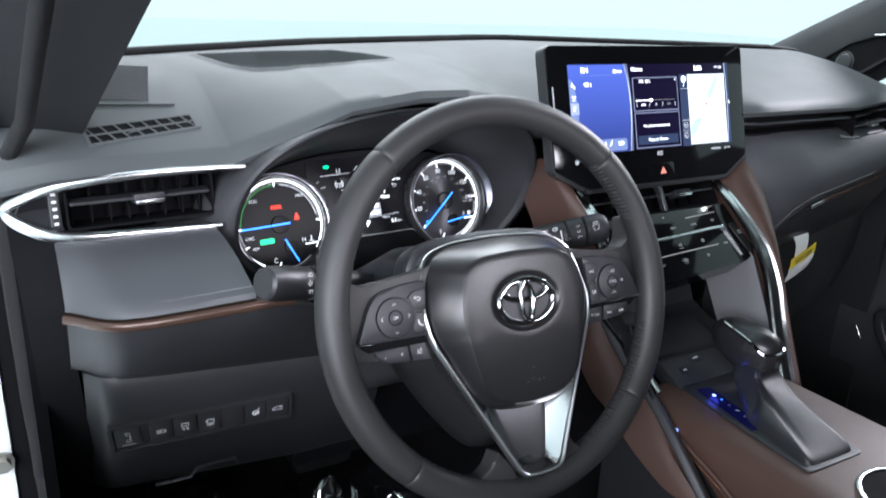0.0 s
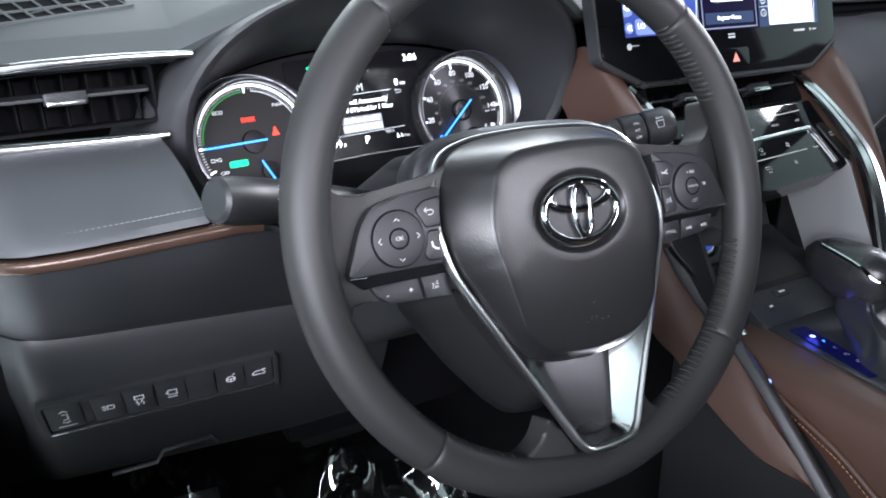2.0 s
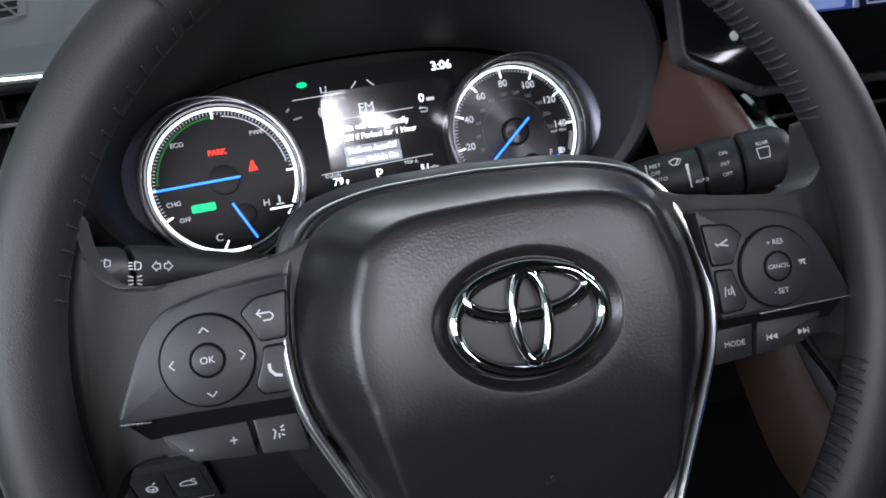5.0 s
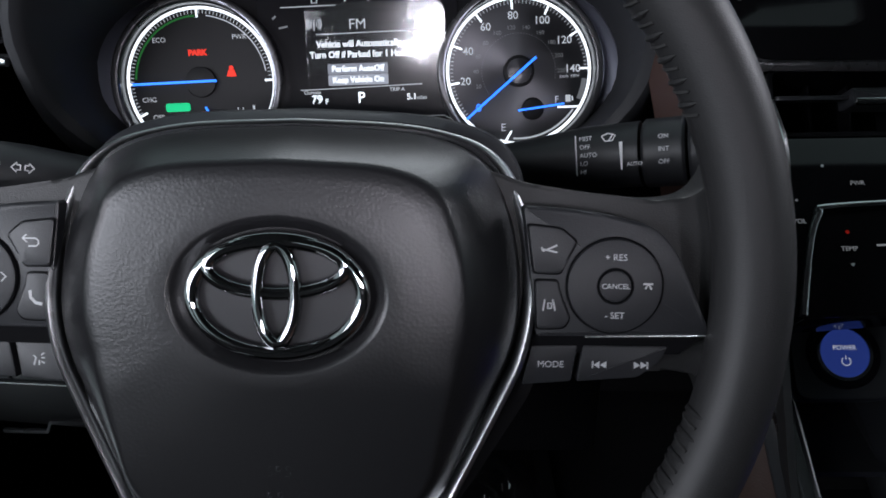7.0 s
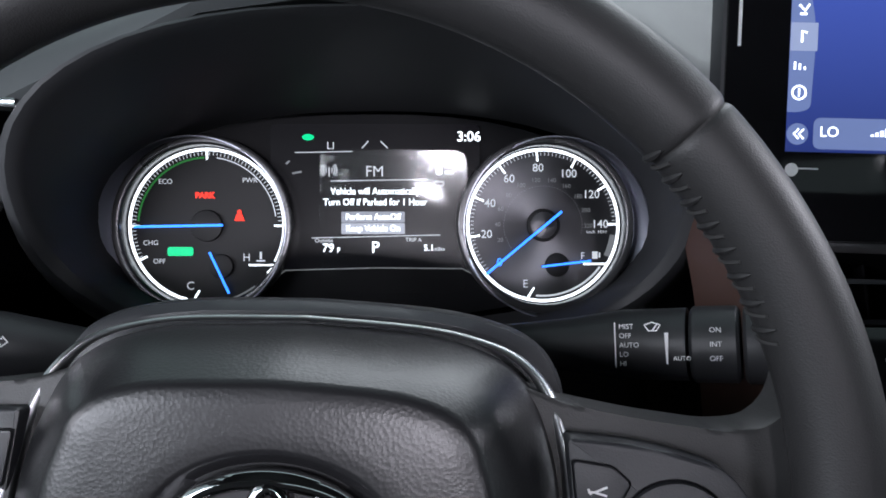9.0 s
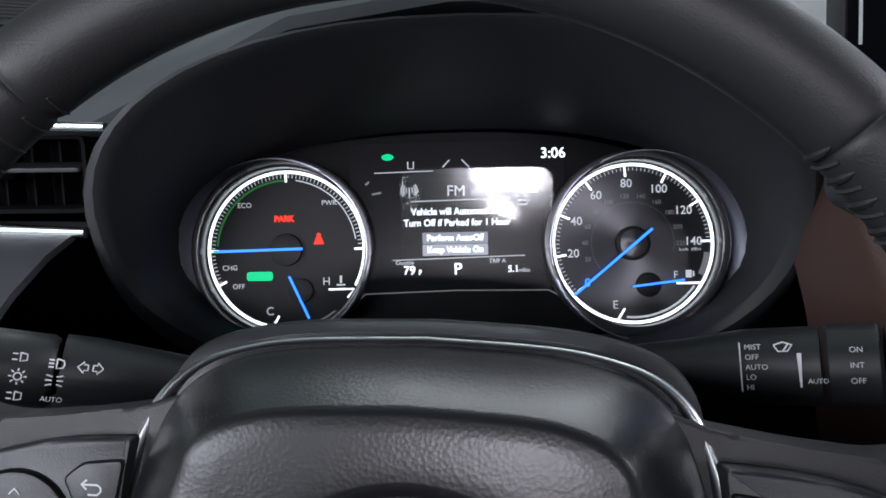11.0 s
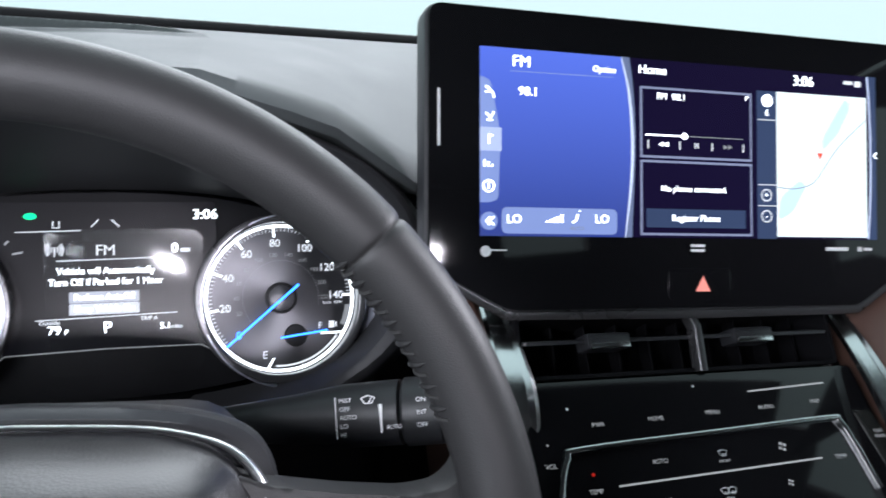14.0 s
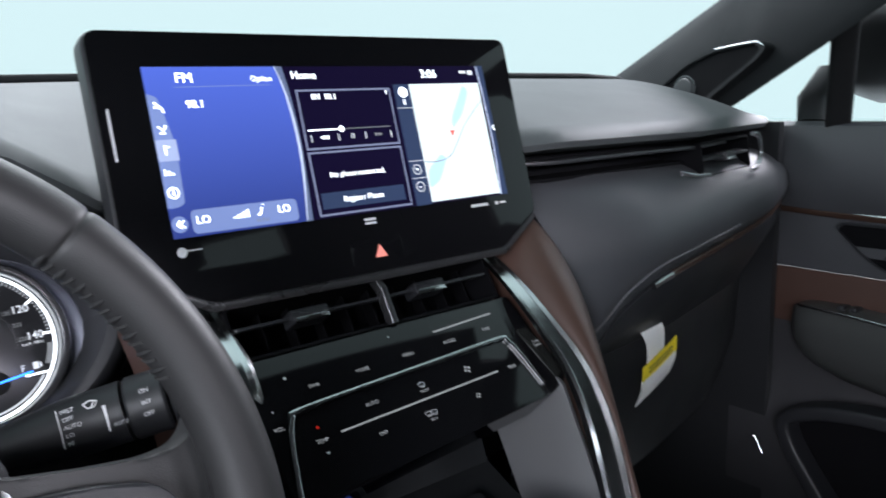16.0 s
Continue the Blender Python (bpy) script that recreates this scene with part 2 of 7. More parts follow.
def sweep(path, section, up=(0, 0, 1), closed=False, bm=None, scale=None):
    """A bar with the section (points across, up) along a path."""
    path, up = [Vector(p) for p in path], Vector(up)
    k, rows = len(path), []
    for i, p in enumerate(path):
        a = path[i - 1] if (closed or i) else p
        b = path[(i + 1) % k] if (closed or i < k - 1) else p
        d = (b - a).normalized()
        x = d.cross(up).normalized()
        y = x.cross(d)
        s = scale[i] if scale else 1.0
        rows.append([p + x * sx * s + y * sy * s for sx, sy in section])
    if closed:
        rows.append(rows[0])
    own = loft(rows, True, not closed)
    if closed:
        bmesh.ops.remove_doubles(own, verts=own.verts, dist=1e-6)
    return merge(bm, own)


def tube(path, r, closed=False, up=(0, 0, 1), bm=None, n=10, scale=None):
    return sweep(path, oval(r, r, n=n), up, closed, bm, scale)


def block(x0, x1, y0, y1, z0, z1, bevel=0.004, bm=None):
    own = bmesh.new()
    bmesh.ops.create_cube(own, size=1, matrix=Matrix.LocRotScale(((x0 + x1) / 2, (y0 + y1) / 2, (z0 + z1) / 2), None, (x1 - x0, y1 - y0, z1 - z0)))
    if bevel:
        bmesh.ops.bevel(own, geom=own.edges[:], offset=bevel, segments=2, affect="EDGES", profile=0.6)
    return merge(bm, own)


def thicken(bm, d):
    """Gives a skin depth: a second skin d behind it, with closed rims."""
    bmesh.ops.recalc_face_normals(bm, faces=bm.faces)
    bmesh.ops.solidify(bm, geom=bm.faces[:], thickness=d)
    return bm


def arc(r, a0, a1, n=24, cx=0.0, cy=0.0):
    return [(cx + r * math.cos(radians(a0 + (a1 - a0) * i / n)), cy + r * math.sin(radians(a0 + (a1 - a0) * i / n))) for i in range(n + 1)]


def stroke(F, lines, w, n0=0.0, n1=0.0003, bm=None):
    """Flat printed or lit lines of width w in the plane F."""
    bm = bm or bmesh.new()
    for pts in lines:
        P = [Vector((*p, 0)) for p in pts]
        L, R = [], []
        for i, p in enumerate(P):
            d = (P[min(i + 1, len(P) - 1)] - P[max(i - 1, 0)]).normalized()
            s = Vector((-d.y, d.x, 0)) * w / 2
            L.append((p + s)), R.append((p - s))
        vs = [[bm.verts.new(F @ Vector((q.x, q.y, n1))) for q in r] for r in (L, R)]
        for i in range(len(P) - 1):
            bm.faces.new((vs[0][i], vs[1][i], vs[1][i + 1], vs[0][i + 1]))
    return bm


def flat(F, outlines, n1=0.0003, bm=None):
    bm = bm or bmesh.new()
    for pts in outlines:
        bm.faces.new([bm.verts.new(F @ Vector((x, y, n1))) for x, y in pts])
    return bm


def words(name, body, F, u, v, size, material, parent, n=0.0004, align="CENTER", wide=1.0, bold=0.0):
    """Writing in the built-in font, size being the height of its capitals."""
    c = bpy.data.curves.new("writing", "FONT")
    c.body, c.size, c.align_x, c.align_y, c.offset = body, size / 0.69, align, "CENTER", bold
    c.resolution_u = 3
    tmp = bpy.data.objects.new("tmp_writing", c)
    me = bpy.data.meshes.new_from_object(tmp)
    bm = bmesh.new()
    bm.from_mesh(me)
    bpy.data.objects.remove(tmp)
    bpy.data.meshes.remove(me)
    bm.transform(F @ Matrix.Translation((u, v, n)) @ Matrix.Diagonal((wide, 1, 1, 1)))
    return part(name, bm, material, parent, smooth=False)

# ---- shell of the car ----
CX = 0.363


def interp(x, xs, ys):
    return float(np.interp(x, xs, ys))


def cowl(x):
    """Where the dashboard meets the windshield."""
    xs = (-0.42, -0.25, 0.0, 0.36, 0.80, 1.04, 1.13, 1.27)
    return interp(x, xs, (0.375, 0.455, 0.555, 0.605, 0.540, 0.500, 0.480, 0.450)), interp(x, xs, (1.2015, 1.206, 1.2115, 1.218, 1.213, 1.209, 1.168, 1.150))


part("ground", plate(FLAT, box2(60, 60), -0.02, 0.0), M_FLOOR, label="pale grey smooth studio floor under the car", kind="structure", cat="floor")
part("floor", block(-0.40, 1.12, -0.95, 0.75, 0.36, 0.42, 0.01), M_CARPET, label="black carpet on the car's footwell floor", kind="structure", cat="floor")
part("wall_front", block(-0.40, 1.12, 0.74, 0.80, 0.36, 1.10, 0.01), M_CARPET, label="black firewall lining ahead of the footwells", kind="structure", cat="wall")
# unseen wall, its gaps cut to place display glare and pad sheen
bm = bmesh.new()
for x0, x1, z0, z1 in ((-0.447, 1.173, 0.38, 1.245), (-0.447, 1.173, 1.445, 1.62), (-0.447, -0.187, 1.245, 1.445), (0.163, 0.36, 1.245, 1.445), (0.36, 0.64, 1.245, 1.32), (0.64, 1.173, 1.245, 1.445)):
    block(x0, x1, -0.95, -0.89, z0, z1, 0, bm)
part("wall_rear", bm, M_LINER, label="unseen dark wall that closes the cabin behind, with two gaps for lamp light", kind="structure", cat="wall")
# added out of view to stop low bounce light from the left
part("wall_left", block(-0.50, -0.46, -0.95, 0.14, 0.30, 0.97, 0.02), M_LINER, label="unseen dark wall that blocks low light at the cabin side", kind="structure", cat="wall")
# added out of view, keeps the bright outside from mirroring in the touchscreen
part("wall_right", block(1.150, 1.190, -0.95, -0.42, 0.95, 1.57, 0.01), M_LINER, label="unseen dark wall beside the passenger's shoulder that darkens screen reflections", kind="structure", cat="wall")
rows = [[(x, y, 1.60 - 0.05 * abs((x - CX) / 0.66) ** 2.5) for x in np.linspace(CX - 0.66, CX + 0.66, 13)] for y in np.linspace(-0.97, 0.06, 8)]
part("ceiling", thicken(loft(rows), 0.03), M_LINER, label="black cloth headliner of the car", kind="structure", cat="ceiling")

# rails out of view, added to hide the bright outside from reflections
for nm, s in (("roof_rail_left", -1), ("roof_rail_right", 1)):
    rows = [[(CX + s * x, y, z) for x, z in ((0.60, 1.585), (0.66, 1.555), (0.715, 1.50), (0.74, 1.48), (0.74, 1.68), (0.60, 1.64))] for y in (-0.97, -0.6, -0.25, -0.13)]
    part(nm, loft(rows, True, True), M_LINER, label="unseen black roof rail that blocks outside light above the side window", kind="structure", cat="roof rail")
xs = np.linspace(-0.40, 1.25, 14)
low = [Vector((x, cowl(x)[0] + 0.03, cowl(x)[1] - 0.004)) for x in xs]
high = [Vector((CX + (x - CX) * 0.80, cowl(x)[0] - 0.60, 1.575)) for x in xs]
glass = loft([[a.lerp(b, t) for a, b in zip(low, high)] for t in (0, 0.25, 0.5, 0.75, 1)])
wind = part("window_1", glass, M_GLASS, label="clear raked windshield", kind="structure", cat="window")
wind.visible_shadow = False
# black band and grey seal along the foot of the windshield
part("windshield_seal", tube([(x, cowl(x)[0] + 0.005, cowl(x)[1] + 0.002) for x in np.linspace(-0.42, 1.27, 24)], 0.007), M_RUBBER, label="black rubber seal along the windshield foot", kind="structure", cat="seal")
rows = [[(x, cowl(x)[0] + 0.012 + d, cowl(x)[1] + h) for x in np.linspace(-0.44, 1.29, 24)] for d, h in ((0, -0.004), (0.05, 0.003), (0.16, -0.02), (0.35, -0.09))]
part("cowl_panel", thicken(loft(rows), 0.01), M_TOP, label="grey cowl panel outside below the windshield", kind="structure", cat="panel")

# left pillar: a broad slab that leans back and inwards
def pillar(name, inner, outer, depth, label):
    """inner, outer: the two edges of the trim's room side, each as a lower and an upper point."""
    rows = []
    for t in np.linspace(0, 1, 7):
        a, b = Vector(inner[0]).lerp(Vector(inner[1]), t), Vector(outer[0]).lerp(Vector(outer[1]), t)
        d = Vector(depth)
        q = [a, a.lerp(b, 0.12) - d * 0.12, a.lerp(b, 0.5) - d * 0.16, a.lerp(b, 0.88) - d * 0.12, b, b + d, a + d]
        rows.append(q)
    return part(name, loft(rows, True, True), M_PILLAR, label=label, kind="structure", cat="pillar")


pillar("pillar_left", ((-0.347, 0.361, 1.092), (-0.255, -0.24, 1.455)), ((-0.376, 0.734, 1.120), (-0.345, 0.10, 1.50)), (-0.10, 0.02, 0.02), "dark grey plastic windshield pillar trim")
pillar("pillar_right", ((1.142, 0.385, 1.145), (1.02, -0.22, 1.47)), ((1.215, 0.690, 1.190), (1.135, 0.08, 1.480)), (0.09, 0.06, 0.01), "dark grey plastic windshield pillar trim with a speaker")
part("pillar_seal", tube([(-0.404, 0.304, 1.06), (-0.402, 0.295, 1.12), (-0.385, 0.20, 1.17), (-0.352, -0.24, 1.44)], 0.008), M_RUBBER, label="black rubber door seal on the pillar", kind="structure", cat="seal")
rows = [[(-0.47 + 0.06 * t, y + 0.02, 1.02 + z) for t in (0, 1)] for y, z in ((0.46, 0.0), (0.36, 0.10), (0.10, 0.28), (-0.20, 0.45))]
part("pillar_outer", thicken(loft(rows), 0.03), M_WHITE, label="white painted outer pillar of the car body", kind="structure", cat="pillar")

# white door jamb with a hinge bolt, black seal beside it
jamb = thing("door_jamb", (-0.52, 0.34, 0.30), "white painted door jamb with a hinge bolt", "door jamb", kind="structure")
part("post", block(-0.62, -0.434, 0.33, 0.42, 0.30, 1.05, 0.006), M_WHITE, jamb)
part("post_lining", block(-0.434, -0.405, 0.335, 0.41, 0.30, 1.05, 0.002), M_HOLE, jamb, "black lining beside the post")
part("sill", block(-0.60, -0.445, -1.2, 0.33, 0.30, 0.40, 0.02), M_WHITE, jamb)
bm = tube([(-0.446, 0.338, 0.772), (-0.446, 0.318, 0.772)], 0.009, n=6)
tube([(-0.446, 0.332, 0.772), (-0.446, 0.326, 0.772)], 0.013, bm=bm, n=16)
part("hinge_bolt", bm, M_BOLT, jamb, "dull zinc bolt head")
part("door_seal", tube(spline([(-0.404, 0.300, 1.12), (-0.404, 0.312, 0.9), (-0.402, 0.305, 0.62), (-0.43, 0.22, 0.44), (-0.44, -0.6, 0.42)], 6), 0.016), M_RUBBER, label="black rubber seal round the door opening", kind="structure", cat="seal")
# shade painted in: this panel is much blacker than the passenger's
part("kick_panel", thicken(loft([[(-0.408, y, z) for y in np.linspace(0.245 - 0.03 * (z < 0.9), 0.76, 6)] for z in (0.40, 0.6, 0.8, 0.95, 1.06)]), 0.012), M_HOLE, label="plastic footwell side panel, near black for the shade on it", kind="structure", cat="panel")

part("kick_panel", thicken(loft([[(1.135, y, z) for y in np.linspace(0.27, 0.78, 6)] for z in (0.40, 0.6, 0.8, 0.95, 1.14)]), 0.012), M_DARK, label="dark plastic side panel of the passenger footwell", kind="structure", cat="panel")

# ---- dashboard ----
dash = thing("dashboard", (CX, 0.55, 0.75), "dark grey soft-touch dashboard with stitched leather pads and brown trim", "dashboard")


def rear(x):
    xs = (-0.415, -0.36, -0.20, -0.15, -0.08, 0.0, 0.06, 0.13, 0.19, 0.22, 0.30, 0.50, 0.56, 0.80, 1.05, 1.15)
    return interp(x, xs, (0.262, 0.236, 0.224, 0.212, 0.195, 0.188, 0.188, 0.196, 0.215, 0.235, 0.24, 0.22, 0.178, 0.185, 0.262, 0.30)), interp(x, xs, (1.100, 1.114, 1.120, 1.142, 1.174, 1.186, 1.186, 1.168, 1.130, 1.128, 1.135, 1.142, 1.150, 1.148, 1.145, 1.142))


TRAY = [(-0.182, 0.450), (-0.172, 0.430), (-0.155, 0.398), (-0.131, 0.371), (-0.095, 0.356), (-0.058, 0.354), (-0.013, 0.357), (0.045, 0.372), (0.058, 0.382), (0.040, 0.420), (0.005, 0.460), (-0.10, 0.462)]


def sunk(x, y):
    """How deep the shallow pocket in the dashboard top is at x, y."""
    best, ins = 1.0, False
    for (ax_, ay), (bx, by) in zip(TRAY, TRAY[1:] + TRAY[:1]):
        dx, dy = bx - ax_, by - ay
        t = min(1, max(0, ((x - ax_) * dx + (y - ay) * dy) / (dx * dx + dy * dy)))
        best = min(best, math.hypot(x - ax_ - dx * t, y - ay - dy * t))
        if (ay > y) != (by > y) and x < ax_ + dx * (y - ay) / dy:
            ins = not ins
    k = min(1.0, best / 0.010) if ins else 0.0
    lip = 0.0025 * math.exp(-(best / 0.004) ** 2)
    return lip - 0.016 * k * k * (3 - 2 * k)


rows = []
for x in sorted(list(np.linspace(-0.412, 1.15, 64)) + list(np.linspace(-0.20, 0.08, 110))):
    (yr, zr), (yf, zf) = rear(x), cowl(x)
    row = [(x, yr + 0.030, zr - 0.016), (x, yr + 0.004, zr - 0.010), (x, yr, zr - 0.004), (x, yr + 0.006, zr + 0.003)]
    for s in np.linspace(0.06, 1, 170):
        y = yr + (yf - yr) * s
        row.append((x, y, zr + 0.003 + (zf - zr - 0.003) * (1 - (1 - s) ** 1.7) + sunk(x, y)))
    row.append((x, yf + 0.01, zf - 0.03))
    rows.append(row)
upper = part("upper_pad", thicken(loft(rows), 0.006), M_TOP, dash, "dark grey soft-touch top")

# instrument hood: a tunnel with a rolled lip
G = plane_at((0.0018, 0.3220, 1.0221), 18, 1.0, 2.7)


def mouth(a, sx=1.0, grow=0.0):
    c, s = math.cos(a), math.sin(a)
    rx = (0.187 if c > 0 else 0.205) + grow
    ry = (0.098 + grow * 0.35) if s > 0 else (0.088 + grow)
    p = 2 / 2.3
    u, v = rx * math.copysign(abs(c) ** p, c), ry * math.copysign(abs(s) ** p, s)
    return u, v


rows = []
for i in range(56):
    a = 2 * math.pi * i / 56
    u, v = mouth(a)
    n = 0.09 + 0.80 * v if v > -0.06 else 0.044
    iu, iv = 0.985 * 0.192 * u / abs(mouth(0 if u > 0 else math.pi)[0]) - 0.004, v * (0.079 / 0.098 if v > 0 else 0.072 / 0.088)
    row = [(iu, iv, -0.004), (iu * 0.6 + u * 0.4, iv * 0.6 + v * 0.4, n * 0.45), (u * 0.985, v * 0.985, n * 0.96), (u, v, n + 0.001)]
    for g, d in ((0.004, 0.0035), (0.009, 0.0015), (0.014, -0.006), (0.022, -0.025), (0.032, -0.07), (0.034, -0.25)):
        uu, vv = mouth(a, 1, g)
        row.append((uu, vv, n + d))
    rows.append([G @ Vector(p) for p in row])
hood = part("instrument_hood", loft(rows + rows[:1]), M_HOOD, dash, "dark plastic hood round the gauges")

# left leather shelf, its stitching, copper trim and lower panels
EX = (-0.372, -0.360, -0.338, -0.30, -0.211, -0.18, -0.13, -0.04)
EY = (0.190, 0.170, 0.134, 0.122, 0.108, 0.105, 0.125, 0.150)
EZ = (0.996, 0.996, 1.001, 1.004, 1.012, 1.014, 0.985, 0.965)


def edge(x, dy=0.0, dz=0.0):
    k = [x + d for d in np.linspace(-0.013, 0.013, 9)]
    return Vector((x, sum(interp(q, EX, EY) for q in k) / 9 + dy, sum(interp(q, EX, EZ) for q in k) / 9 + dz))


XS = list(np.linspace(-0.372, -0.315, 22)) + list(np.linspace(-0.305, -0.18, 8)) + list(np.linspace(-0.165, -0.05, 7))
rows = []
for x in [x for x in XS if x < -0.2]:
    e = edge(x)
    b = Vector((min(x, -0.217) if x < -0.22 else -0.222, 0.232, 1.052))
    rows.append([Vector((x, 0.26, 1.05)), b, b.lerp(e, 0.3) + Vector((0, 0, 0.008)), b.lerp(e, 0.6) + Vector((0, 0, 0.011)), b.lerp(e, 0.85) + Vector((0, 0, 0.009)), e + Vector((0, 0.002, 0.007)), e + Vector((0, 0, 0.002)), e + Vector((0, 0.012, -0.002))])
part("leather_shelf", thicken(loft(rows), 0.004), M_PAD, dash, "dark grey leather pad with grey stitching")
part("copper_trim", sweep([edge(x, 0.001, -0.005) for x in XS if x < -0.179], rounded(box2(0.012, 0.009), 0.0035, 3)), M_COPPER, dash, "copper-brown trim strip")
bm = bmesh.new()
for i in range(38):
    x = -0.335 + i * 0.0036
    p, q = edge(x, 0.009, 0.0105), edge(x + 0.0024, 0.009, 0.0108)
    tube([p, p.lerp(q, 0.5) + Vector((0, 0, 0.0004)), q], 0.0005, bm=bm, n=5)
tagged(part("stitching", bm, M_STITCH, dash, "pale grey stitches"), kind="stuff")
rows = []
for x in XS:
    e = edge(x)
    back = sum(interp(x + d, (-0.372, -0.360, -0.338, -0.30, -0.13), (0.216, 0.202, 0.174, 0.168, 0.158)) for d in np.linspace(-0.012, 0.012, 9)) / 9
    row = [e + Vector((0, 0.014, -0.008)), e + Vector((0, 0.003, -0.010))]
    zb = 0.926 - 0.05 * (x + 0.36)
    for k in (0.12, 0.3, 0.5, 0.7, 0.88):
        row.append(Vector((x, e.y + 0.003 + (back - 0.006 - e.y) * k ** 1.4, e.z - 0.012 + (zb - e.z + 0.012) * k)))
    rows.append(row + [Vector((x, back - 0.004, zb + 0.003)), Vector((x, back, zb)), Vector((x, back + 0.02, zb - 0.004))])
part("knee_panel", thicken(loft(rows), 0.004), M_KNEE, dash, "dark grey padded knee panel")
rows = []
for x in list(np.linspace(-0.362, -0.320, 16)) + list(np.linspace(-0.31, -0.05, 10)):
    k = sum(interp(x + d, (-0.362, -0.354, -0.340, -0.13), (0.035, 0.014, 0.004, -0.022)) for d in np.linspace(-0.008, 0.008, 9)) / 9
    k += 0.014
    rows.append([(x, 0.215 + k, 0.921), (x, 0.176 + k, 0.917), (x, 0.172 + k, 0.905), (x, 0.182 + k, 0.872), (x, 0.202 + k, 0.823), (x, 0.235 + k, 0.755), (x, 0.246 + k, 0.745), (x, 0.29 + k, 0.742)])
part("lower_panel", thicken(loft(rows), 0.004), M_KNEE, dash, "dark grey lower panel")
bm = sweep([(-0.30, 0.240, 0.752), (-0.262, 0.236, 0.754), (-0.255, 0.233, 0.766), (-0.215, 0.227, 0.770), (-0.208, 0.231, 0.760)], box2(0.003, 0.003))
part("release_latch", bm, M_SMOKE, dash, "thin latch on the lower edge")
rows = [[(-0.409, 0.262, 1.09), (-0.409, 0.235, 1.05), (-0.405, 0.224, 0.995), (-0.402, 0.222, 0.925), (-0.398, 0.25, 0.82), (-0.396, 0.29, 0.742)], [(-0.380, 0.262, 1.09), (-0.372, 0.230, 1.05), (-0.369, 0.196, 0.995), (-0.366, 0.214, 0.925), (-0.359, 0.240, 0.82), (-0.359, 0.282, 0.742)]]
# near-black colour stands in for the shadow on the dashboard's end
part("end_panel", thicken(loft(rows), 0.004), M_HOLE, dash, "plastic end of the dashboard, near black for the shade on it")

# passenger side
def face(x):
    return interp(x, (0.52, 0.60, 0.67, 0.80, 1.0, 1.15), (0.185, 0.158, 0.147, 0.165, 0.215, 0.276))


SEAM = spline([(0.578, 0.168, 0.938), (0.594, 0.160, 0.954), (0.622, 0.152, 0.984), (0.662, 0.147, 1.005), (0.72, 0.153, 1.013), (0.85, 0.178, 1.021), (1.0, 0.216, 1.028), (1.150, 0.274, 1.034)], 6)


def pad_top(p):
    return Vector((interp(p.x, (0.578, 0.66, 0.72, 1.2), (0.538, 0.625, 0.71, 1.19)), face(p.x) + 0.050, 1.109 - 0.02 * max(0, p.x - 0.8)))


rows = []
for p in SEAM:
    t = pad_top(p)
    rows.append([t + Vector((0, 0.05, 0.0)), t + Vector((0, 0.004, 0.001)), t, t.lerp(p, 0.15) + Vector((0, -0.011, 0.007)), t.lerp(p, 0.32) + Vector((0, -0.018, 0.012)), t.lerp(p, 0.5) + Vector((0, -0.024, 0.013)), t.lerp(p, 0.66) + Vector((0, -0.026, 0.010)), t.lerp(p, 0.82) + Vector((0, -0.020, 0.004)), t.lerp(p, 0.94) + Vector((0, -0.009, 0.001)), p, p + Vector((0, 0.008, -0.002))])
part("passenger_pad", thicken(loft(rows), 0.004), M_PAD, dash, "dark grey leather pad with a stitched seam")
bm = bmesh.new()
for a, b in zip(SEAM[:30:1], SEAM[1:31]):
    d = (b - a)
    for s in (0.05, 0.55):
        p = pad_top(a).lerp(a, 0.88) + d * s + Vector((0, -0.0200, 0.0068))
        tube([p, p + d * 0.3], 0.0008, bm=bm, n=5)
tagged(part("stitching", bm, M_STITCH, dash, "pale grey stitches"), kind="stuff")
part("copper_trim", sweep([p + Vector((0, 0.001, -0.004)) for p in SEAM[20:]], rounded(box2(0.006, 0.007), 0.002, 3)), M_COPPER, dash, "copper-brown trim strip")
part("trim_tip", sweep([p + Vector((0, -0.002, -0.003)) for p in SEAM[18:23]], rounded(box2(0.007, 0.007), 0.002, 3)), M_CHROME, dash, "short chrome tip")
rows = []
for p in SEAM:
    q = Vector((p.x, 0, 0))
    f = face(p.x)
    k = min(1.0, max(0.0, (p.z - 0.93) / 0.075))
    rows.append([p + Vector((0, 0.004, -0.004)), p + Vector((0, 0.010, -0.03 * k - 0.004)), Vector((p.x, f + 0.045, 0.935 - 0.03 * (1 - k))), Vector((p.x, f + 0.058, 0.922 - 0.03 * (1 - k)))])
part("mid_panel", thicken(loft(rows), 0.004), M_LOW, dash, "dark lower edge of the passenger pad")
rows = [[(x, face(x) + d, z) for x in np.linspace(0.56, 1.140, 14)] for d, z in ((0.075, 0.925), (0.060, 0.922), (0.056, 0.91), (0.062, 0.82), (0.085, 0.74), (0.16, 0.70), (0.3, 0.69))]
part("glove_box", thicken(loft(rows), 0.004), M_DARK, dash, "dark plastic glove box lid")
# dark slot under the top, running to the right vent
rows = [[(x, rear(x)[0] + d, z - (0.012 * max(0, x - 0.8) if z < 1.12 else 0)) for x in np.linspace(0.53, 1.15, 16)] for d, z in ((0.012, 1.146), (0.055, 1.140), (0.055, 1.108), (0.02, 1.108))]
# slot skin coloured near black to deepen its shade
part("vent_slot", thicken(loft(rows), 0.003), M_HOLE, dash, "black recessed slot")
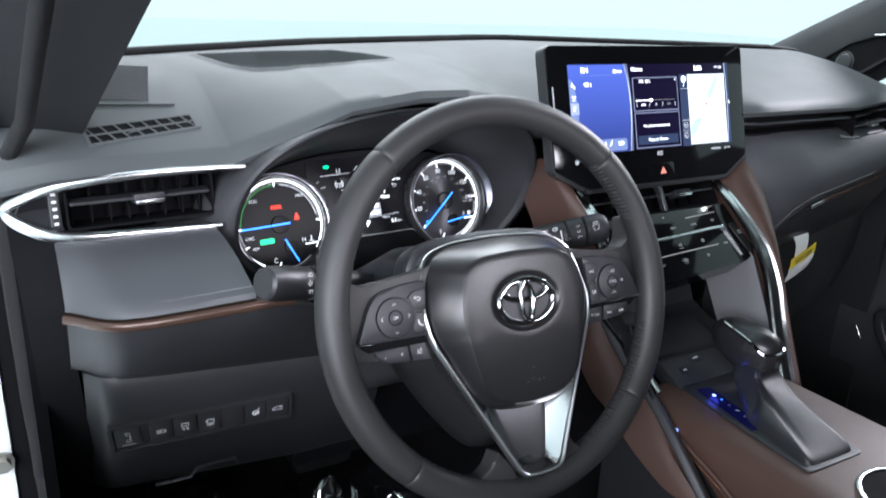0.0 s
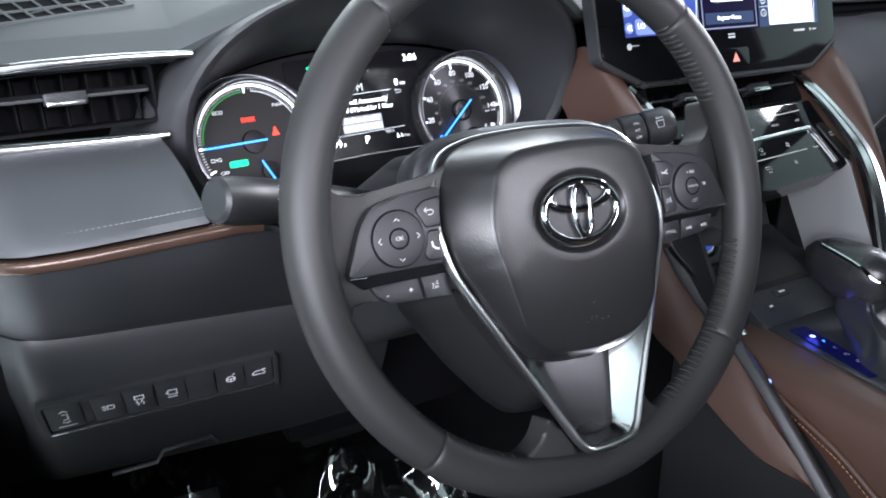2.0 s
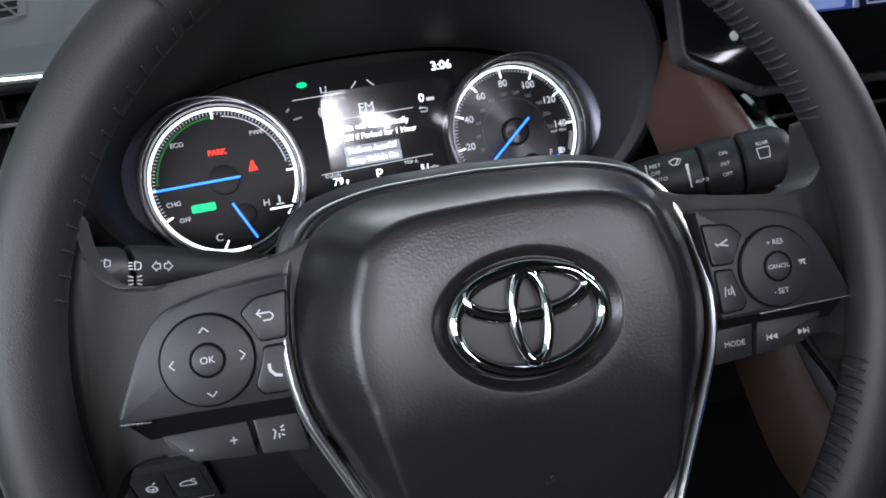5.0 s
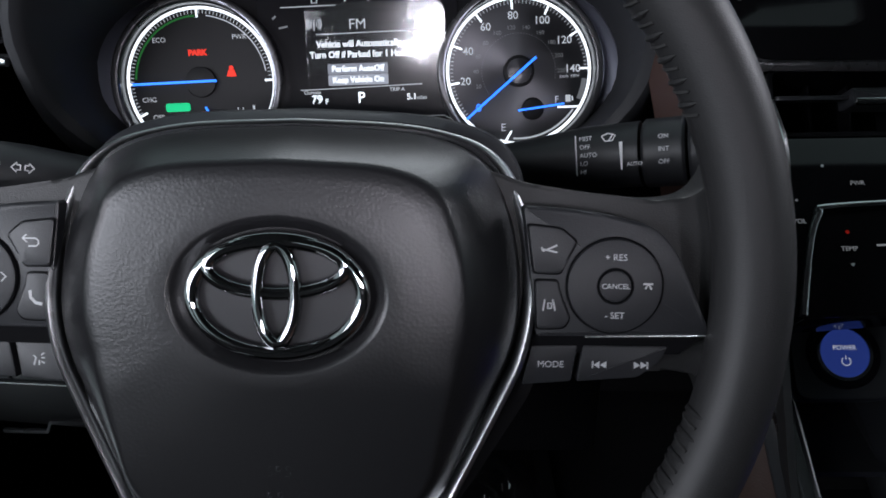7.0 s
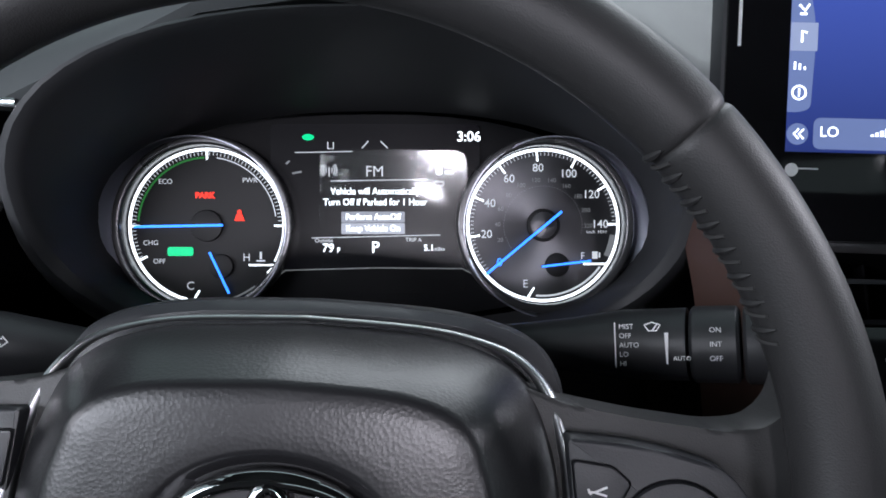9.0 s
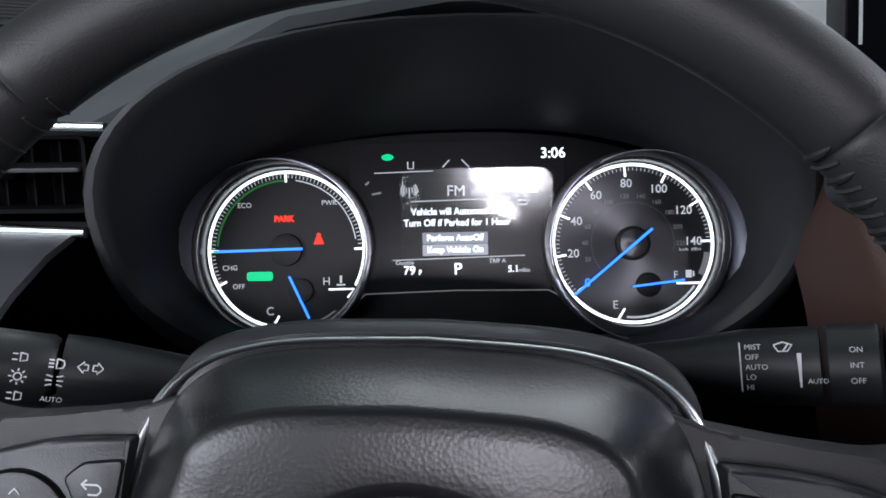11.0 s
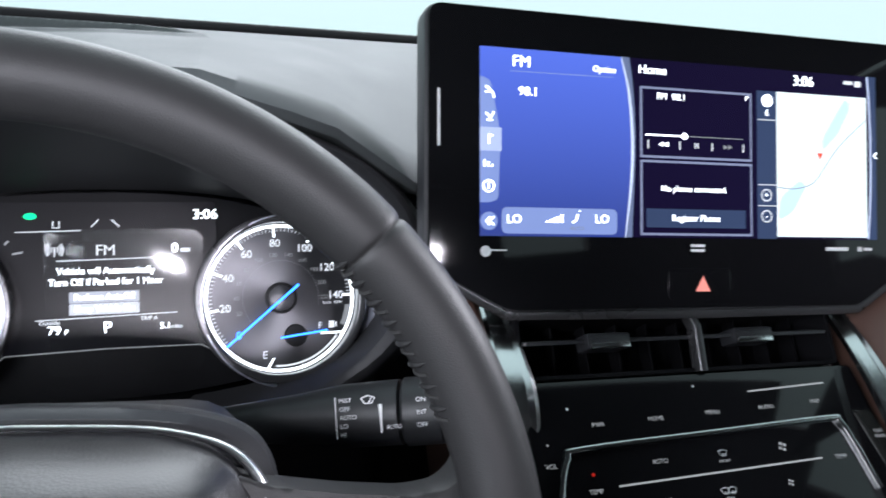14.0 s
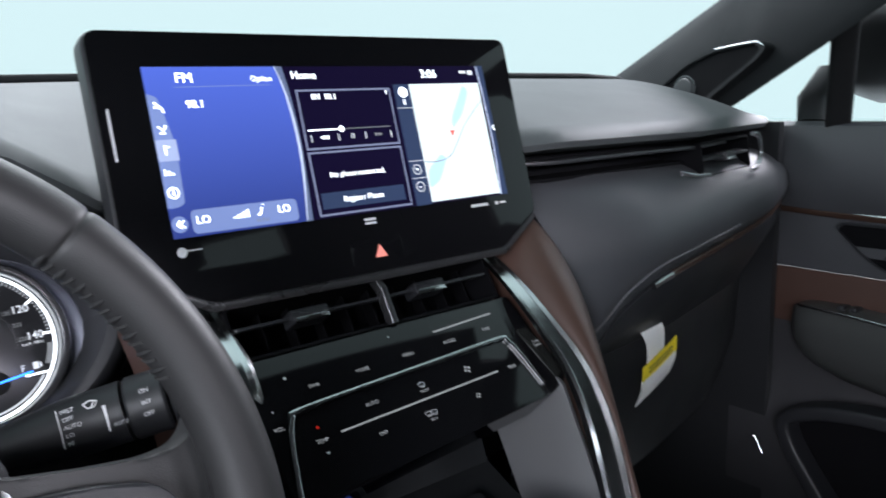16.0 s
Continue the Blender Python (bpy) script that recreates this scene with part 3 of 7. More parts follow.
part("slot_bar", sweep([(x, rear(x)[0] + 0.020, 1.1265 - 0.01 * max(0, x - 0.7)) for x in np.linspace(0.54, 0.92, 14)], rounded(box2(0.02, 0.004), 0.0015, 2)), M_LOW, dash, "thin dark bar in the slot")

# brown flanks and chrome strips of the centre stack, mirrored about the car's middle
STRIP = [(0.496, 0.200, 1.052), (0.497, 0.165, 1.032), (0.498, 0.127, 1.004), (0.499, 0.093, 0.973), (0.497, 0.066, 0.932), (0.492, 0.040, 0.872), (0.482, 0.000, 0.795)]
FLANK = [(0.540, 0.220, 1.092), (0.548, 0.185, 1.068), (0.550, 0.152, 1.030), (0.542, 0.122, 0.985), (0.527, 0.090, 0.930), (0.515, 0.055, 0.870), (0.503, 0.010, 0.790)]
LSTRIP = [(0.230, 0.200, 1.052), (0.229, 0.165, 1.032), (0.230, 0.140, 1.004), (0.236, 0.132, 0.945), (0.242, 0.125, 0.906), (0.247, 0.090, 0.880), (0.252, 0.030, 0.838)]
LFLANK = [(0.200, 0.234, 1.092), (0.200, 0.207, 1.068), (0.205, 0.182, 1.030), (0.212, 0.170, 0.975), (0.222, 0.155, 0.915), (0.232, 0.115, 0.872), (0.243, 0.050, 0.820)]
for side in (1, -1):
    mir = lambda p: Vector(p) if side > 0 else Vector((2 * CX - min(p[0], 0.526), p[1] + max(0, p[0] - 0.526), p[2]))
    a, b = spline(STRIP if side > 0 else LSTRIP, 6), spline(FLANK if side > 0 else LFLANK, 6)
    rows = []
    for i, (p, q) in enumerate(zip(a, b)):
        if side < 0 and i > 25:  # the knee pad takes over here
            break
        rows.append(spline([p + Vector((0, 0.03, -0.01)), p + Vector((0.004 * side, 0, 0.002)), p.lerp(q, 0.35) + Vector((0, -0.012, 0.006)), p.lerp(q, 0.75) + Vector((0, -0.010, 0.005)), q, q + Vector((0.006 * side, 0.05, -0.03))], 4))
    part("brown_flank", thicken(loft(rows), 0.003), M_BROWN, dash, "brown leather flank of the centre stack")
    sc = [interp(i, (0, 8, 18, 26, 36), (0.6, 0.8, 1.05, 1.2, 1.15) if side > 0 else (0.9, 1.2, 1.1, 0.75, 0.5)) for i in range(len(a))]
    part("chrome_strip", sweep(a, [(side * u, v) for u, v in ((-0.005, -0.004), (0.016, -0.004), (0.016, 0.0015), (0.0135, 0.003), (0.011, 0.001), (0.0, 0.002), (-0.002, 0.0055), (-0.005, 0.0045))], up=(0, -0.6, 0.8), scale=sc), M_CHROME, dash, "satin chrome edge strip")
    wall = [[mir((0.488, 0.22, 1.04)), mir((0.488, 0.10, 0.96)), mir((0.484, 0.05, 0.87)), mir((0.474, 0.005, 0.80))], [mir((0.486, 0.26, 1.02)), mir((0.470, 0.17, 0.93)), mir((0.466, 0.12, 0.85)), mir((0.462, 0.06, 0.79))]]
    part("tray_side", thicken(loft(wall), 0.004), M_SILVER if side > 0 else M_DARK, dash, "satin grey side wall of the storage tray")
part("tray_back", thicken(loft([[(x, 0.20, 0.99), (x, 0.215, 0.92), (x, 0.19, 0.862), (x, 0.15, 0.845), (x, 0.09, 0.838)] for x in (0.25, 0.30, 0.42, 0.48)]), 0.004), M_DARK, dash, "black storage tray under the climate panel")
# solid block whose near black stands for the shade round the column
part("column_hole", block(-0.13, 0.19, 0.27, 0.36, 0.70, 0.955, 0.01), M_HOLE, dash, "near-black block painted as the shaded recess round the steering column")

# ---- steering wheel ----
W = plane_at((0.0008, -0.0038, 1.026), 20, -0.67, -0.49)
wheel = thing("steering_wheel", (0, 0.05, 1.01), "black leather steering wheel with a silver-edged hub", "steering wheel")


def on(F, pts, n=0.0):
    return [F @ Vector((p[0], p[1], p[2] if len(p) > 2 else n)) for p in pts]


R_RIM = 0.1802
WN = (W.to_3x3() @ Vector((0, 0, 1)))
RIM = plane_at((-0.0052, -0.0041, 1.0172), 18.5, 0, 0.2)  # the rim's own plane
RN = RIM.to_3x3() @ Vector((0, 0, 1))


def rim_arc(a0, a1, n, rr=0.0148, ra=0.0148):
    k = [a0, a0 + 0.25, a0 + 0.6] + list(np.linspace(a0 + 1.2, a1 - 1.2, n)) + [a1 - 0.6, a1 - 0.25, a1]
    path = on(RIM, [(R_RIM * math.cos(radians(a)), R_RIM * math.sin(radians(a))) for a in k])
    return sweep(path, oval(rr, ra, n=24), up=RN, closed=False, scale=[0.93, 0.965, 0.99] + [1.0] * n + [0.99, 0.965, 0.93])


SEAMS = (44.2, 129.1, 226.0, 317.6)
for a0, a1 in ((44.2, 129.1), (129.1, 226.0), (226.0, 317.6), (-42.4, 44.2)):
    part("rim", rim_arc(a0 + 0.12, a1 - 0.12, 44), M_WHEEL, wheel)
for a in SEAMS:
    c = RIM @ Vector((R_RIM * math.cos(radians(a)), R_RIM * math.sin(radians(a)), 0))
    t = RIM.to_3x3() @ Vector((-math.sin(radians(a)), math.cos(radians(a)), 0))
    part("rim_seam", sweep([c - t * 0.0011, c + t * 0.0011], oval(0.0136, 0.0136, n=24), up=RN), M_THREAD, wheel, "dark seam between two leather sections")
RA, RB = 0.0147, 0.0147
bm, lace = bmesh.new(), bmesh.new()


def inside(a, k, lift=0.0):
    """A point on the rim's inner side at the angle a, k degrees round its section."""
    rr = R_RIM - (RA + lift) * math.cos(radians(k))
    return RIM @ Vector((rr * math.cos(a), rr * math.sin(a), (RB + lift) * math.sin(radians(k))))


for i in range(116):
    deg = i * 360 / 116
    if 168 < deg < 214 or -16 < (deg + 180) % 360 - 180 < 20 or 248 < deg < 292 or 46 < deg < 126:
        continue
    a = radians(deg)
    near = deg > 290 or deg < 46
    tube([inside(a + 0.010 * (30 - k) / 50, k, 0.0002) for k in (30, 18, 6, -6, -20)], 0.0008 if near else 0.0005, bm=bm, n=5)
    if near:
        tube([inside(a + 0.027 + 0.004 * (30 - k) / 50, k) for k in (34, 22, 8, -8, -24)], 0.0015, bm=lace, n=7, scale=[0.25, 0.9, 1.0, 0.9, 0.25])
tagged(part("rim_stitching", bm, M_THREAD, wheel, "dark cross stitches inside the rim"), kind="stuff")
tagged(part("rim_seam_fold", lace, M_WHEEL, wheel, "leather puckers between the stitches"), kind="stuff")

# outline of the hub: chrome-edged shield
HALF = [(0.0, 0.0548), (0.040, 0.0531), (0.061, 0.0495), (0.0745, 0.0440), (0.0830, 0.0355), (0.0878, 0.024), (0.0915, 0.010), (0.0930, -0.007), (0.0920, -0.023), (0.0885, -0.037), (0.0830, -0.049), (0.0715, -0.0715), (0.0660, -0.082)]
TAIL = [(0.026, -0.162), (0.018, -0.1705), (0.0, -0.1725)]
PC = -0.0005
right = spline([(u, v, 0) for u, v in HALF], 4) + [Vector((0.066 + (0.026 - 0.066) * t, -0.082 - 0.080 * t, 0)) for t in (0.25, 0.5, 0.75)] + spline([(u, v, 0) for u, v in TAIL], 4)
shield = [(p.x + PC, p.y) for p in right] + [(PC - p.x, p.y) for p in reversed(right[1:-1])]


def hub_n(v):
    return interp(v, (-0.175, -0.145, -0.015, 0.056), (0.0085, 0.0035, -0.014, -0.032))


bm = sweep(on(W, [(u, v, hub_n(v)) for u, v in shield]), oval(0.0026, 0.0048, n=12), up=WN, closed=True, scale=[interp(v, (0.030, 0.050), (1.0, 0.38)) for u, v in shield])
part("chrome_bezel", bm, M_BEZEL, wheel, "satin chrome edge of the hub")
inner = [(PC + (u - PC) * 0.97, v * 0.975 - 0.001) for u, v in shield]
low = [p for p in inner if p[1] < -0.085]
rows = [on(W, [(PC + (u - PC) * s, v, hub_n(v) - 0.010 + h) for u, v in inner]) for s, h in ((1.0, -0.002), (0.90, -0.006), (0.6, -0.007))]
bm = loft(rows, True)
bm.faces.new([v for v in bm.verts[-len(inner):]])
part("hub_base", bm, M_SMOKE, wheel, "smoked grey lower spoke cover")

arm = [p for p in right if p.y < -0.045]
for side in (-1, 1):
    rows = []
    for p in arm:
        w = interp(p.y, (-0.172, -0.160, -0.10, -0.06, -0.045), (0.005, 0.010, 0.026, 0.022, 0.006))
        q = Vector((max(0.0, p.x - w), p.y + (0.006 if p.y < -0.158 else 0), 0))
        rows.append(on(W, [(PC + side * p.x, p.y, hub_n(p.y) + 0.0035), (PC + side * (p.x * 0.6 + q.x * 0.4), p.y * 0.6 + q.y * 0.4, hub_n(p.y) - 0.0020), (PC + side * q.x, q.y, hub_n(p.y) - 0.0135)]))
    part("bezel_facet", thicken(loft(rows), 0.0015), M_CHROME, wheel, "broad satin chrome facet")

shell = [(PC + (u - PC) * interp(v, (-0.05, 0.0, 0.03), (0.96, 1.03, 1.07)), v + 0.0062 * max(0, min(1, v / 0.04))) for u, v in shield if v > -0.06]
rows = [on(W, [(PC + (u - PC) * k, v * k, n) for u, v in shell]) for k, n in ((0.86, -0.095), (0.97, -0.075), (1.0, -0.056), (1.0, -0.048), (0.985, -0.043), (0.93, -0.040))]
part("hub_shell", loft(rows, True, True), M_LOW, wheel, "dark shell behind the hub's edge")
back = [(-0.1025, -0.045), (-0.1025, -0.060), (-0.072, -0.110), (-0.036, -0.156), (0.036, -0.156), (0.072, -0.110), (0.1025, -0.060), (0.1025, -0.045)]
rows = [on(W, [(u * k, (v + 0.05) * k - 0.05, n) for u, v in rounded(back, 0.015, 4)]) for k, n in ((0.80, -0.115), (0.97, -0.090), (1.0, -0.070), (0.96, -0.050), (0.80, -0.030))]
part("back_cover", loft(rows, True, True), M_RUBBER, wheel, "dark plastic cover behind the lower spoke")
foot = [(0.084, -0.167), (0.060, -0.1645), (0.049, -0.158), (0.0435, -0.150), (0.0405, -0.144), (0.035, -0.150), (0.027, -0.164), (0.018, -0.178), (0.060, -0.182)]
for side in (-1, 1):
    part("rim_foot", plate(W, rounded([(side * u, v) for u, v in foot], 0.005, 4), -0.022, -0.002, 0.003, seg=3), M_WHEEL, wheel, "leather flare beside the lower spoke")

# airbag cover: a faceted cushion with a dished oval for the emblem
padr = spline([(u, v, 0) for u, v in [(0.0, 0.0526), (0.039, 0.0508), (0.059, 0.0472), (0.0718, 0.0415), (0.0795, 0.0335), (0.0840, 0.0225), (0.0875, 0.009), (0.0890, -0.008), (0.0878, -0.024), (0.0838, -0.038), (0.0775, -0.051), (0.0690, -0.069), (0.0600, -0.087), (0.0465, -0.1010), (0.030, -0.1075), (0.0, -0.1105)]], 4)
cover = [(p.x + PC, p.y) for p in padr] + [(PC - p.x, p.y) for p in reversed(padr[1:-1])]
cv = (PC, -0.020)
EC = (0.0006, -0.0092)


def pad_row(pull, k, h=0.0):
    """The outline drawn in towards the middle: by pull at the sides, less at the foot; k: how high on the cushion."""
    q = []
    for u, v in cover:
        f = pull * interp(v, (-0.11, -0.085, -0.035, 0.03, 0.05), (0.35, 0.45, 1.0, 1.0, 0.80))
        q.append((cv[0] + (u - cv[0]) * (1 - f), cv[1] + (v - cv[1]) * (1 - f), hub_n(v) + 0.001 + (interp(v, (-0.11, -0.05), (0.0105, 0.0135)) - hub_n(v)) * k + h))
    return on(W, q)


def oval_row(rx, ry, n):
    q = []
    for u, v in cover:
        a = math.atan2((v - EC[1]) / ry, (u - EC[0]) / rx)
        q.append((EC[0] + rx * math.cos(a), EC[1] + ry * math.sin(a), n))
    return on(W, q)


rows = [pad_row(*r) for r in ((0.01, -0.25), (0.0, 0.0), (0.008, 0.10), (0.02, 0.17), (0.225, 0.93), (0.25, 0.975), (0.28, 0.99), (0.36, 1.0))]
rows += [oval_row(*r) for r in ((0.0470, 0.0345, 0.0146), (0.0400, 0.0290, 0.0148), (0.0386, 0.0277, 0.0146), (0.0376, 0.0268, 0.0138), (0.0345, 0.0242, 0.0112), (0.0300, 0.0200, 0.0108))]
part("airbag_cover", loft(rows, True, True), M_BAG, wheel, "dark grey grained airbag cover")
for txt, v in (("SRS", -0.0735), ("AIRBAG", -0.0835)):
    words("moulded_writing", txt, W, PC + 0.001, v, 0.0044, M_MOULD, wheel, interp(v, (-0.11, -0.05), (0.0119, 0.0150)), bold=-0.0003)

# emblem: chrome ellipses on a black oval
part("emblem_plate", plate(W, oval(0.0312, 0.0210, *EC), 0.009, 0.0122), M_DISH, wheel, "black oval plate")


def hoop(rx, ry, cu, cv_, w, h, n0):
    """A domed chrome band along an ellipse."""
    sec = [(w * math.cos(k), h * math.sin(k)) for k in np.linspace(0, 2 * math.pi, 15)[:-1]]
    return sweep(on(W, [(u, v, n0) for u, v in oval(rx, ry, cu, cv_, 56)]), sec, up=WN, closed=True)


part("emblem_ring", hoop(0.0303, 0.0205, *EC, 0.0029, 0.0028, 0.0138), M_MIRROR, wheel, "polished chrome oval ring")
part("emblem_oval", hoop(0.0243, 0.0092, EC[0], EC[1] + 0.0104, 0.0028, 0.0028, 0.0142), M_MIRROR, wheel, "polished chrome wide oval")
part("emblem_oval", hoop(0.0068, 0.0172, EC[0], EC[1] + 0.0008, 0.0025, 0.0029, 0.0146), M_MIRROR, wheel, "polished chrome upright oval")

# spokes and switch pods
LC, RC = (-0.1237, -0.0068), (0.1234, -0.0072)
for side in (-1, 1):
    dn = -0.0075 if side < 0 else -0.003
    sp = [(0.070, 0.038), (0.090, 0.031), (0.116, 0.027), (0.142, 0.0245), (0.156, 0.0265), (0.1635, 0.034), (0.1665, 0.046), (0.168, 0.060), (0.178, 0.058), (0.178, -0.060), (0.168, -0.062), (0.1655, -0.052), (0.160, -0.045), (0.150, -0.043), (0.120, -0.044), (0.070, -0.048)]
    out = rounded([(side * u, v) for u, v in sp], 0.006, 4)
    part("spoke", plate(W, out, -0.045, -0.020, 0.002), M_WHEEL, wheel, "leather-covered spoke")
    pod = rounded([(side * u, v) for u, v in [(0.0886, 0.0225), (0.1150, 0.0210), (0.1390, 0.0150), (0.1475, 0.0050), (0.1600, -0.0240), (0.1580, -0.0262), (0.0944, -0.0272)]], [0.002, 0.03, 0.01, 0.008, 0.002, 0.002, 0.001], 4)
    part("switch_pod", plate(W, pod, -0.028, -0.0045 + dn, 0.0015), M_LOW, wheel, "dark plastic switch panel")
    part("pod_gap", plate(W, [(side * u, v) for u, v in [(0.0935, -0.0272), (0.1590, -0.0262), (0.1500, -0.0345), (0.092, -0.034)]], -0.030, -0.009 + dn), M_HOLE, wheel, "black strip")
    ends = (0.148, 0.1595) if side < 0 else (0.113, 0.1595)
    part("pod_edge", tube(on(W, [(side * ends[0], -0.0272, -0.0058 + dn), (side * ends[1], -0.0263, -0.0058 + dn)]), 0.0006, n=6), M_CHROME, wheel, "thin chrome edge of the switch panel")
    disc_c = LC if side < 0 else RC
    WD = W @ Matrix.Translation((0, 0, dn))
    d = part("switch_disc", plate(WD, oval(0.0178, 0.0178, *disc_c), -0.006, -0.0025, 0.001), M_LOW, wheel, "round four-way switch")
    part("disc_groove", ringplate(WD, oval(0.0186, 0.0186, *disc_c), oval(0.0178, 0.0178, *disc_c), -0.006, -0.0043), M_HOLE, d)
    part("disc_centre", plate(WD, oval(0.0060, 0.0060, *disc_c), -0.004, -0.0018, 0.0008), M_LOW, d)
    part("centre_groove", ringplate(WD, oval(0.0070, 0.0070, *disc_c), oval(0.0060, 0.0060, *disc_c), -0.004, -0.0023), M_HOLE, d)
    for nm, pts in (("upper_key", [(0.0905, 0.0156), (0.1030, 0.0142), (0.1090, 0.0092), (0.1045, 0.0005), (0.1030, -0.0028), (0.0930, -0.0026)]), ("lower_key", [(0.0935, -0.0054), (0.1022, -0.0055), (0.1032, -0.0106), (0.1070, -0.0200), (0.1046, -0.0236), (0.0945, -0.0240)])):
        pts = [(side * u, v) for u, v in pts]
        k = part(nm, plate(WD, rounded(pts, 0.0018, 3), -0.0055, -0.0036, 0.0007), M_LOW, wheel, "small plastic key")
        c = Vector((sum(p[0] for p in pts) / len(pts), sum(p[1] for p in pts) / len(pts)))
        big = [(c.x + (x - c.x) * 1.07, c.y + (y - c.y) * 1.07) for x, y in pts]
        part("key_groove", plate(WD, rounded(big, 0.0018, 3), -0.0055, -0.00435), M_HOLE, k)
    low_v = -0.0026 if side < 0 else 0.0
    row = [(0.0931, -0.0316 + low_v), (0.1108, -0.0312 + low_v), (0.1086, -0.0456 + low_v), (0.0895, -0.0471 + low_v)]
    part("key", plate(WD, rounded([(side * u, v) for u, v in row], 0.001, 2), -0.018, -0.0085, 0.0008), M_LOW, wheel, "small plastic key")
    row = [(0.1130, -0.0312 + low_v), (0.1458, -0.0314 + low_v), (0.1426, -0.0375 + low_v), (0.1343, -0.0438 + low_v), (0.1108, -0.0456 + low_v)]
    part("key", plate(WD, rounded([(side * u, v) for u, v in row], 0.001, 2), -0.018, -0.0085, 0.0008), M_LOW, wheel, "small plastic key")

nk, nd, nr = -0.0034, -0.0022, -0.0083
WL, WR = W @ Matrix.Translation((0, 0, -0.0075)), W @ Matrix.Translation((0, 0, -0.003))
words("writing", "OK", WL, LC[0], LC[1], 0.0027, M_MARK, wheel, -0.0015)
words("writing", "CANCEL", WR, RC[0], RC[1], 0.0019, M_MARK, wheel, -0.0015, wide=1.0)
words("writing", "+ RES", WR, RC[0], RC[1] + 0.0108, 0.0024, M_MARK, wheel, nd)
words("writing", "- SET", WR, RC[0], RC[1] - 0.0112, 0.0024, M_MARK, wheel, nd)
words("writing", "MODE", WR, 0.1006, -0.0389, 0.0025, M_MARK, wheel, nr)
words("writing", "-", WL, -0.1355, -0.0408, 0.0042, M_MARK, wheel, nr)
words("writing", "+", WL, -0.1190, -0.0408, 0.0042, M_MARK, wheel, nr)
A = [[(-0.0018, 0.0), (0, 0.0018), (0.0018, 0.0)]]


def marks(name, lines, u, v, n, w, rot=0, material=None, parent=None, F=None, size=1.0):
    F = (F or (WL if u < 0 else WR)) @ Matrix.Translation((u, v, 0)) @ pose(0, 0, 0, 0, 0, rot) @ Matrix.Diagonal((size, size, 1, 1))
    return part(name, stroke(F, lines, w / size, 0, n), material or M_MARK, parent or wheel, smooth=False)


for rot, du, dv in ((0, 0, 0.011), (180, 0, -0.0125), (90, -0.0125, 0), (-90, 0.0125, 0)):
    marks("arrow_mark", A, LC[0] + du, LC[1] + dv, nd, 0.0005, rot)
marks("back_mark", [[(-0.003, 0.0015), (0.002, 0.0015), (0.003, 0.0006), (0.003, -0.0006), (0.002, -0.0015), (-0.001, -0.0015)], [(-0.0015, 0.003), (-0.0032, 0.0015), (-0.0015, 0.0)]], -0.0998, 0.0065, nk, 0.0006)
marks("phone_mark", [[(-0.002, 0.0028), (-0.0018, 0.0), (0.0, -0.002), (0.0026, -0.0026)]], -0.0990, -0.0150, nk, 0.0013)
marks("voice_mark", [[(-0.002, -0.002), (-0.001, 0.001), (-0.002, 0.002)], [(0.0002, -0.002), (0.0002, 0.0)], [(0.001, 0.001), (0.0026, 0.001)], [(0.001, 0.002), (0.0024, 0.003)], [(0.001, -0.0005), (0.0024, -0.0012)]], -0.1015, -0.0410, nr, 0.0006)
for u, s in ((0.1193, -1), (0.1355, 1)):
    t = [[(s * a, b) for a, b in tri] for tri in ([(-0.0028, 0.0014), (-0.0028, -0.0014), (-0.0004, 0)], [(-0.0002, 0.0014), (-0.0002, -0.0014), (0.0022, 0)], [(0.0022, 0.0014), (0.0027, 0.0014), (0.0027, -0.0014), (0.0022, -0.0014)])]
    part("skip_mark", flat(WR @ Matrix.Translation((u, -0.0388, 0)), t, nr), M_MARK, wheel, smooth=False)
marks("lane_mark", [[(-0.0022, -0.002), (-0.0016, 0.0024)], [(0.0024, -0.002), (0.0014, 0.0024)], [(-0.0004, -0.001), (0.001, -0.001), (0.001, 0.001), (-0.0004, 0.001), (-0.0004, -0.001)]], 0.0988, -0.0150, nk, 0.0005)
marks("distance_mark", [[(-0.003, 0.0), (-0.001, 0.0), (0.003, 0.0018)], [(-0.001, 0.0), (0.003, -0.001)], [(-0.003, 0.001), (-0.002, -0.0008)]], 0.0985, 0.0062, nk, 0.0007)
marks("cruise_mark", [[(-0.0018, 0.001), (0.0018, 0.001)], [(-0.001, -0.0008), (0.0, 0.001), (0.0014, -0.001)]], RC[0] + 0.0122, RC[1], nd, 0.0007)

# ---- steering column and stalks ----
col = thing("steering_column", (0, 0.17, 0.98), "dark plastic steering column shroud", "column")
rows = []
for n, w, vt, vb in ((-0.05, 0.062, 0.032, -0.055), (-0.07, 0.088, 0.046, -0.075), (-0.13, 0.092, 0.054, -0.085), (-0.20, 0.092, 0.040, -0.10), (-0.30, 0.095, 0.02, -0.115)):
    rows.append(on(W, [(u, v, n) for u, v in rounded([(-w, vb), (w, vb), (w * 0.98, vt * 0.3), (w * 0.80, vt), (-w * 0.80, vt), (-w * 0.98, vt * 0.3)], 0.02, 4)]))
part("shroud", loft(rows, True, True), M_DARK, col)
part("hub_back", plate(W, oval(0.062, 0.062, 0, -0.01, 32), -0.06, -0.02, 0.01), M_DARK, col)


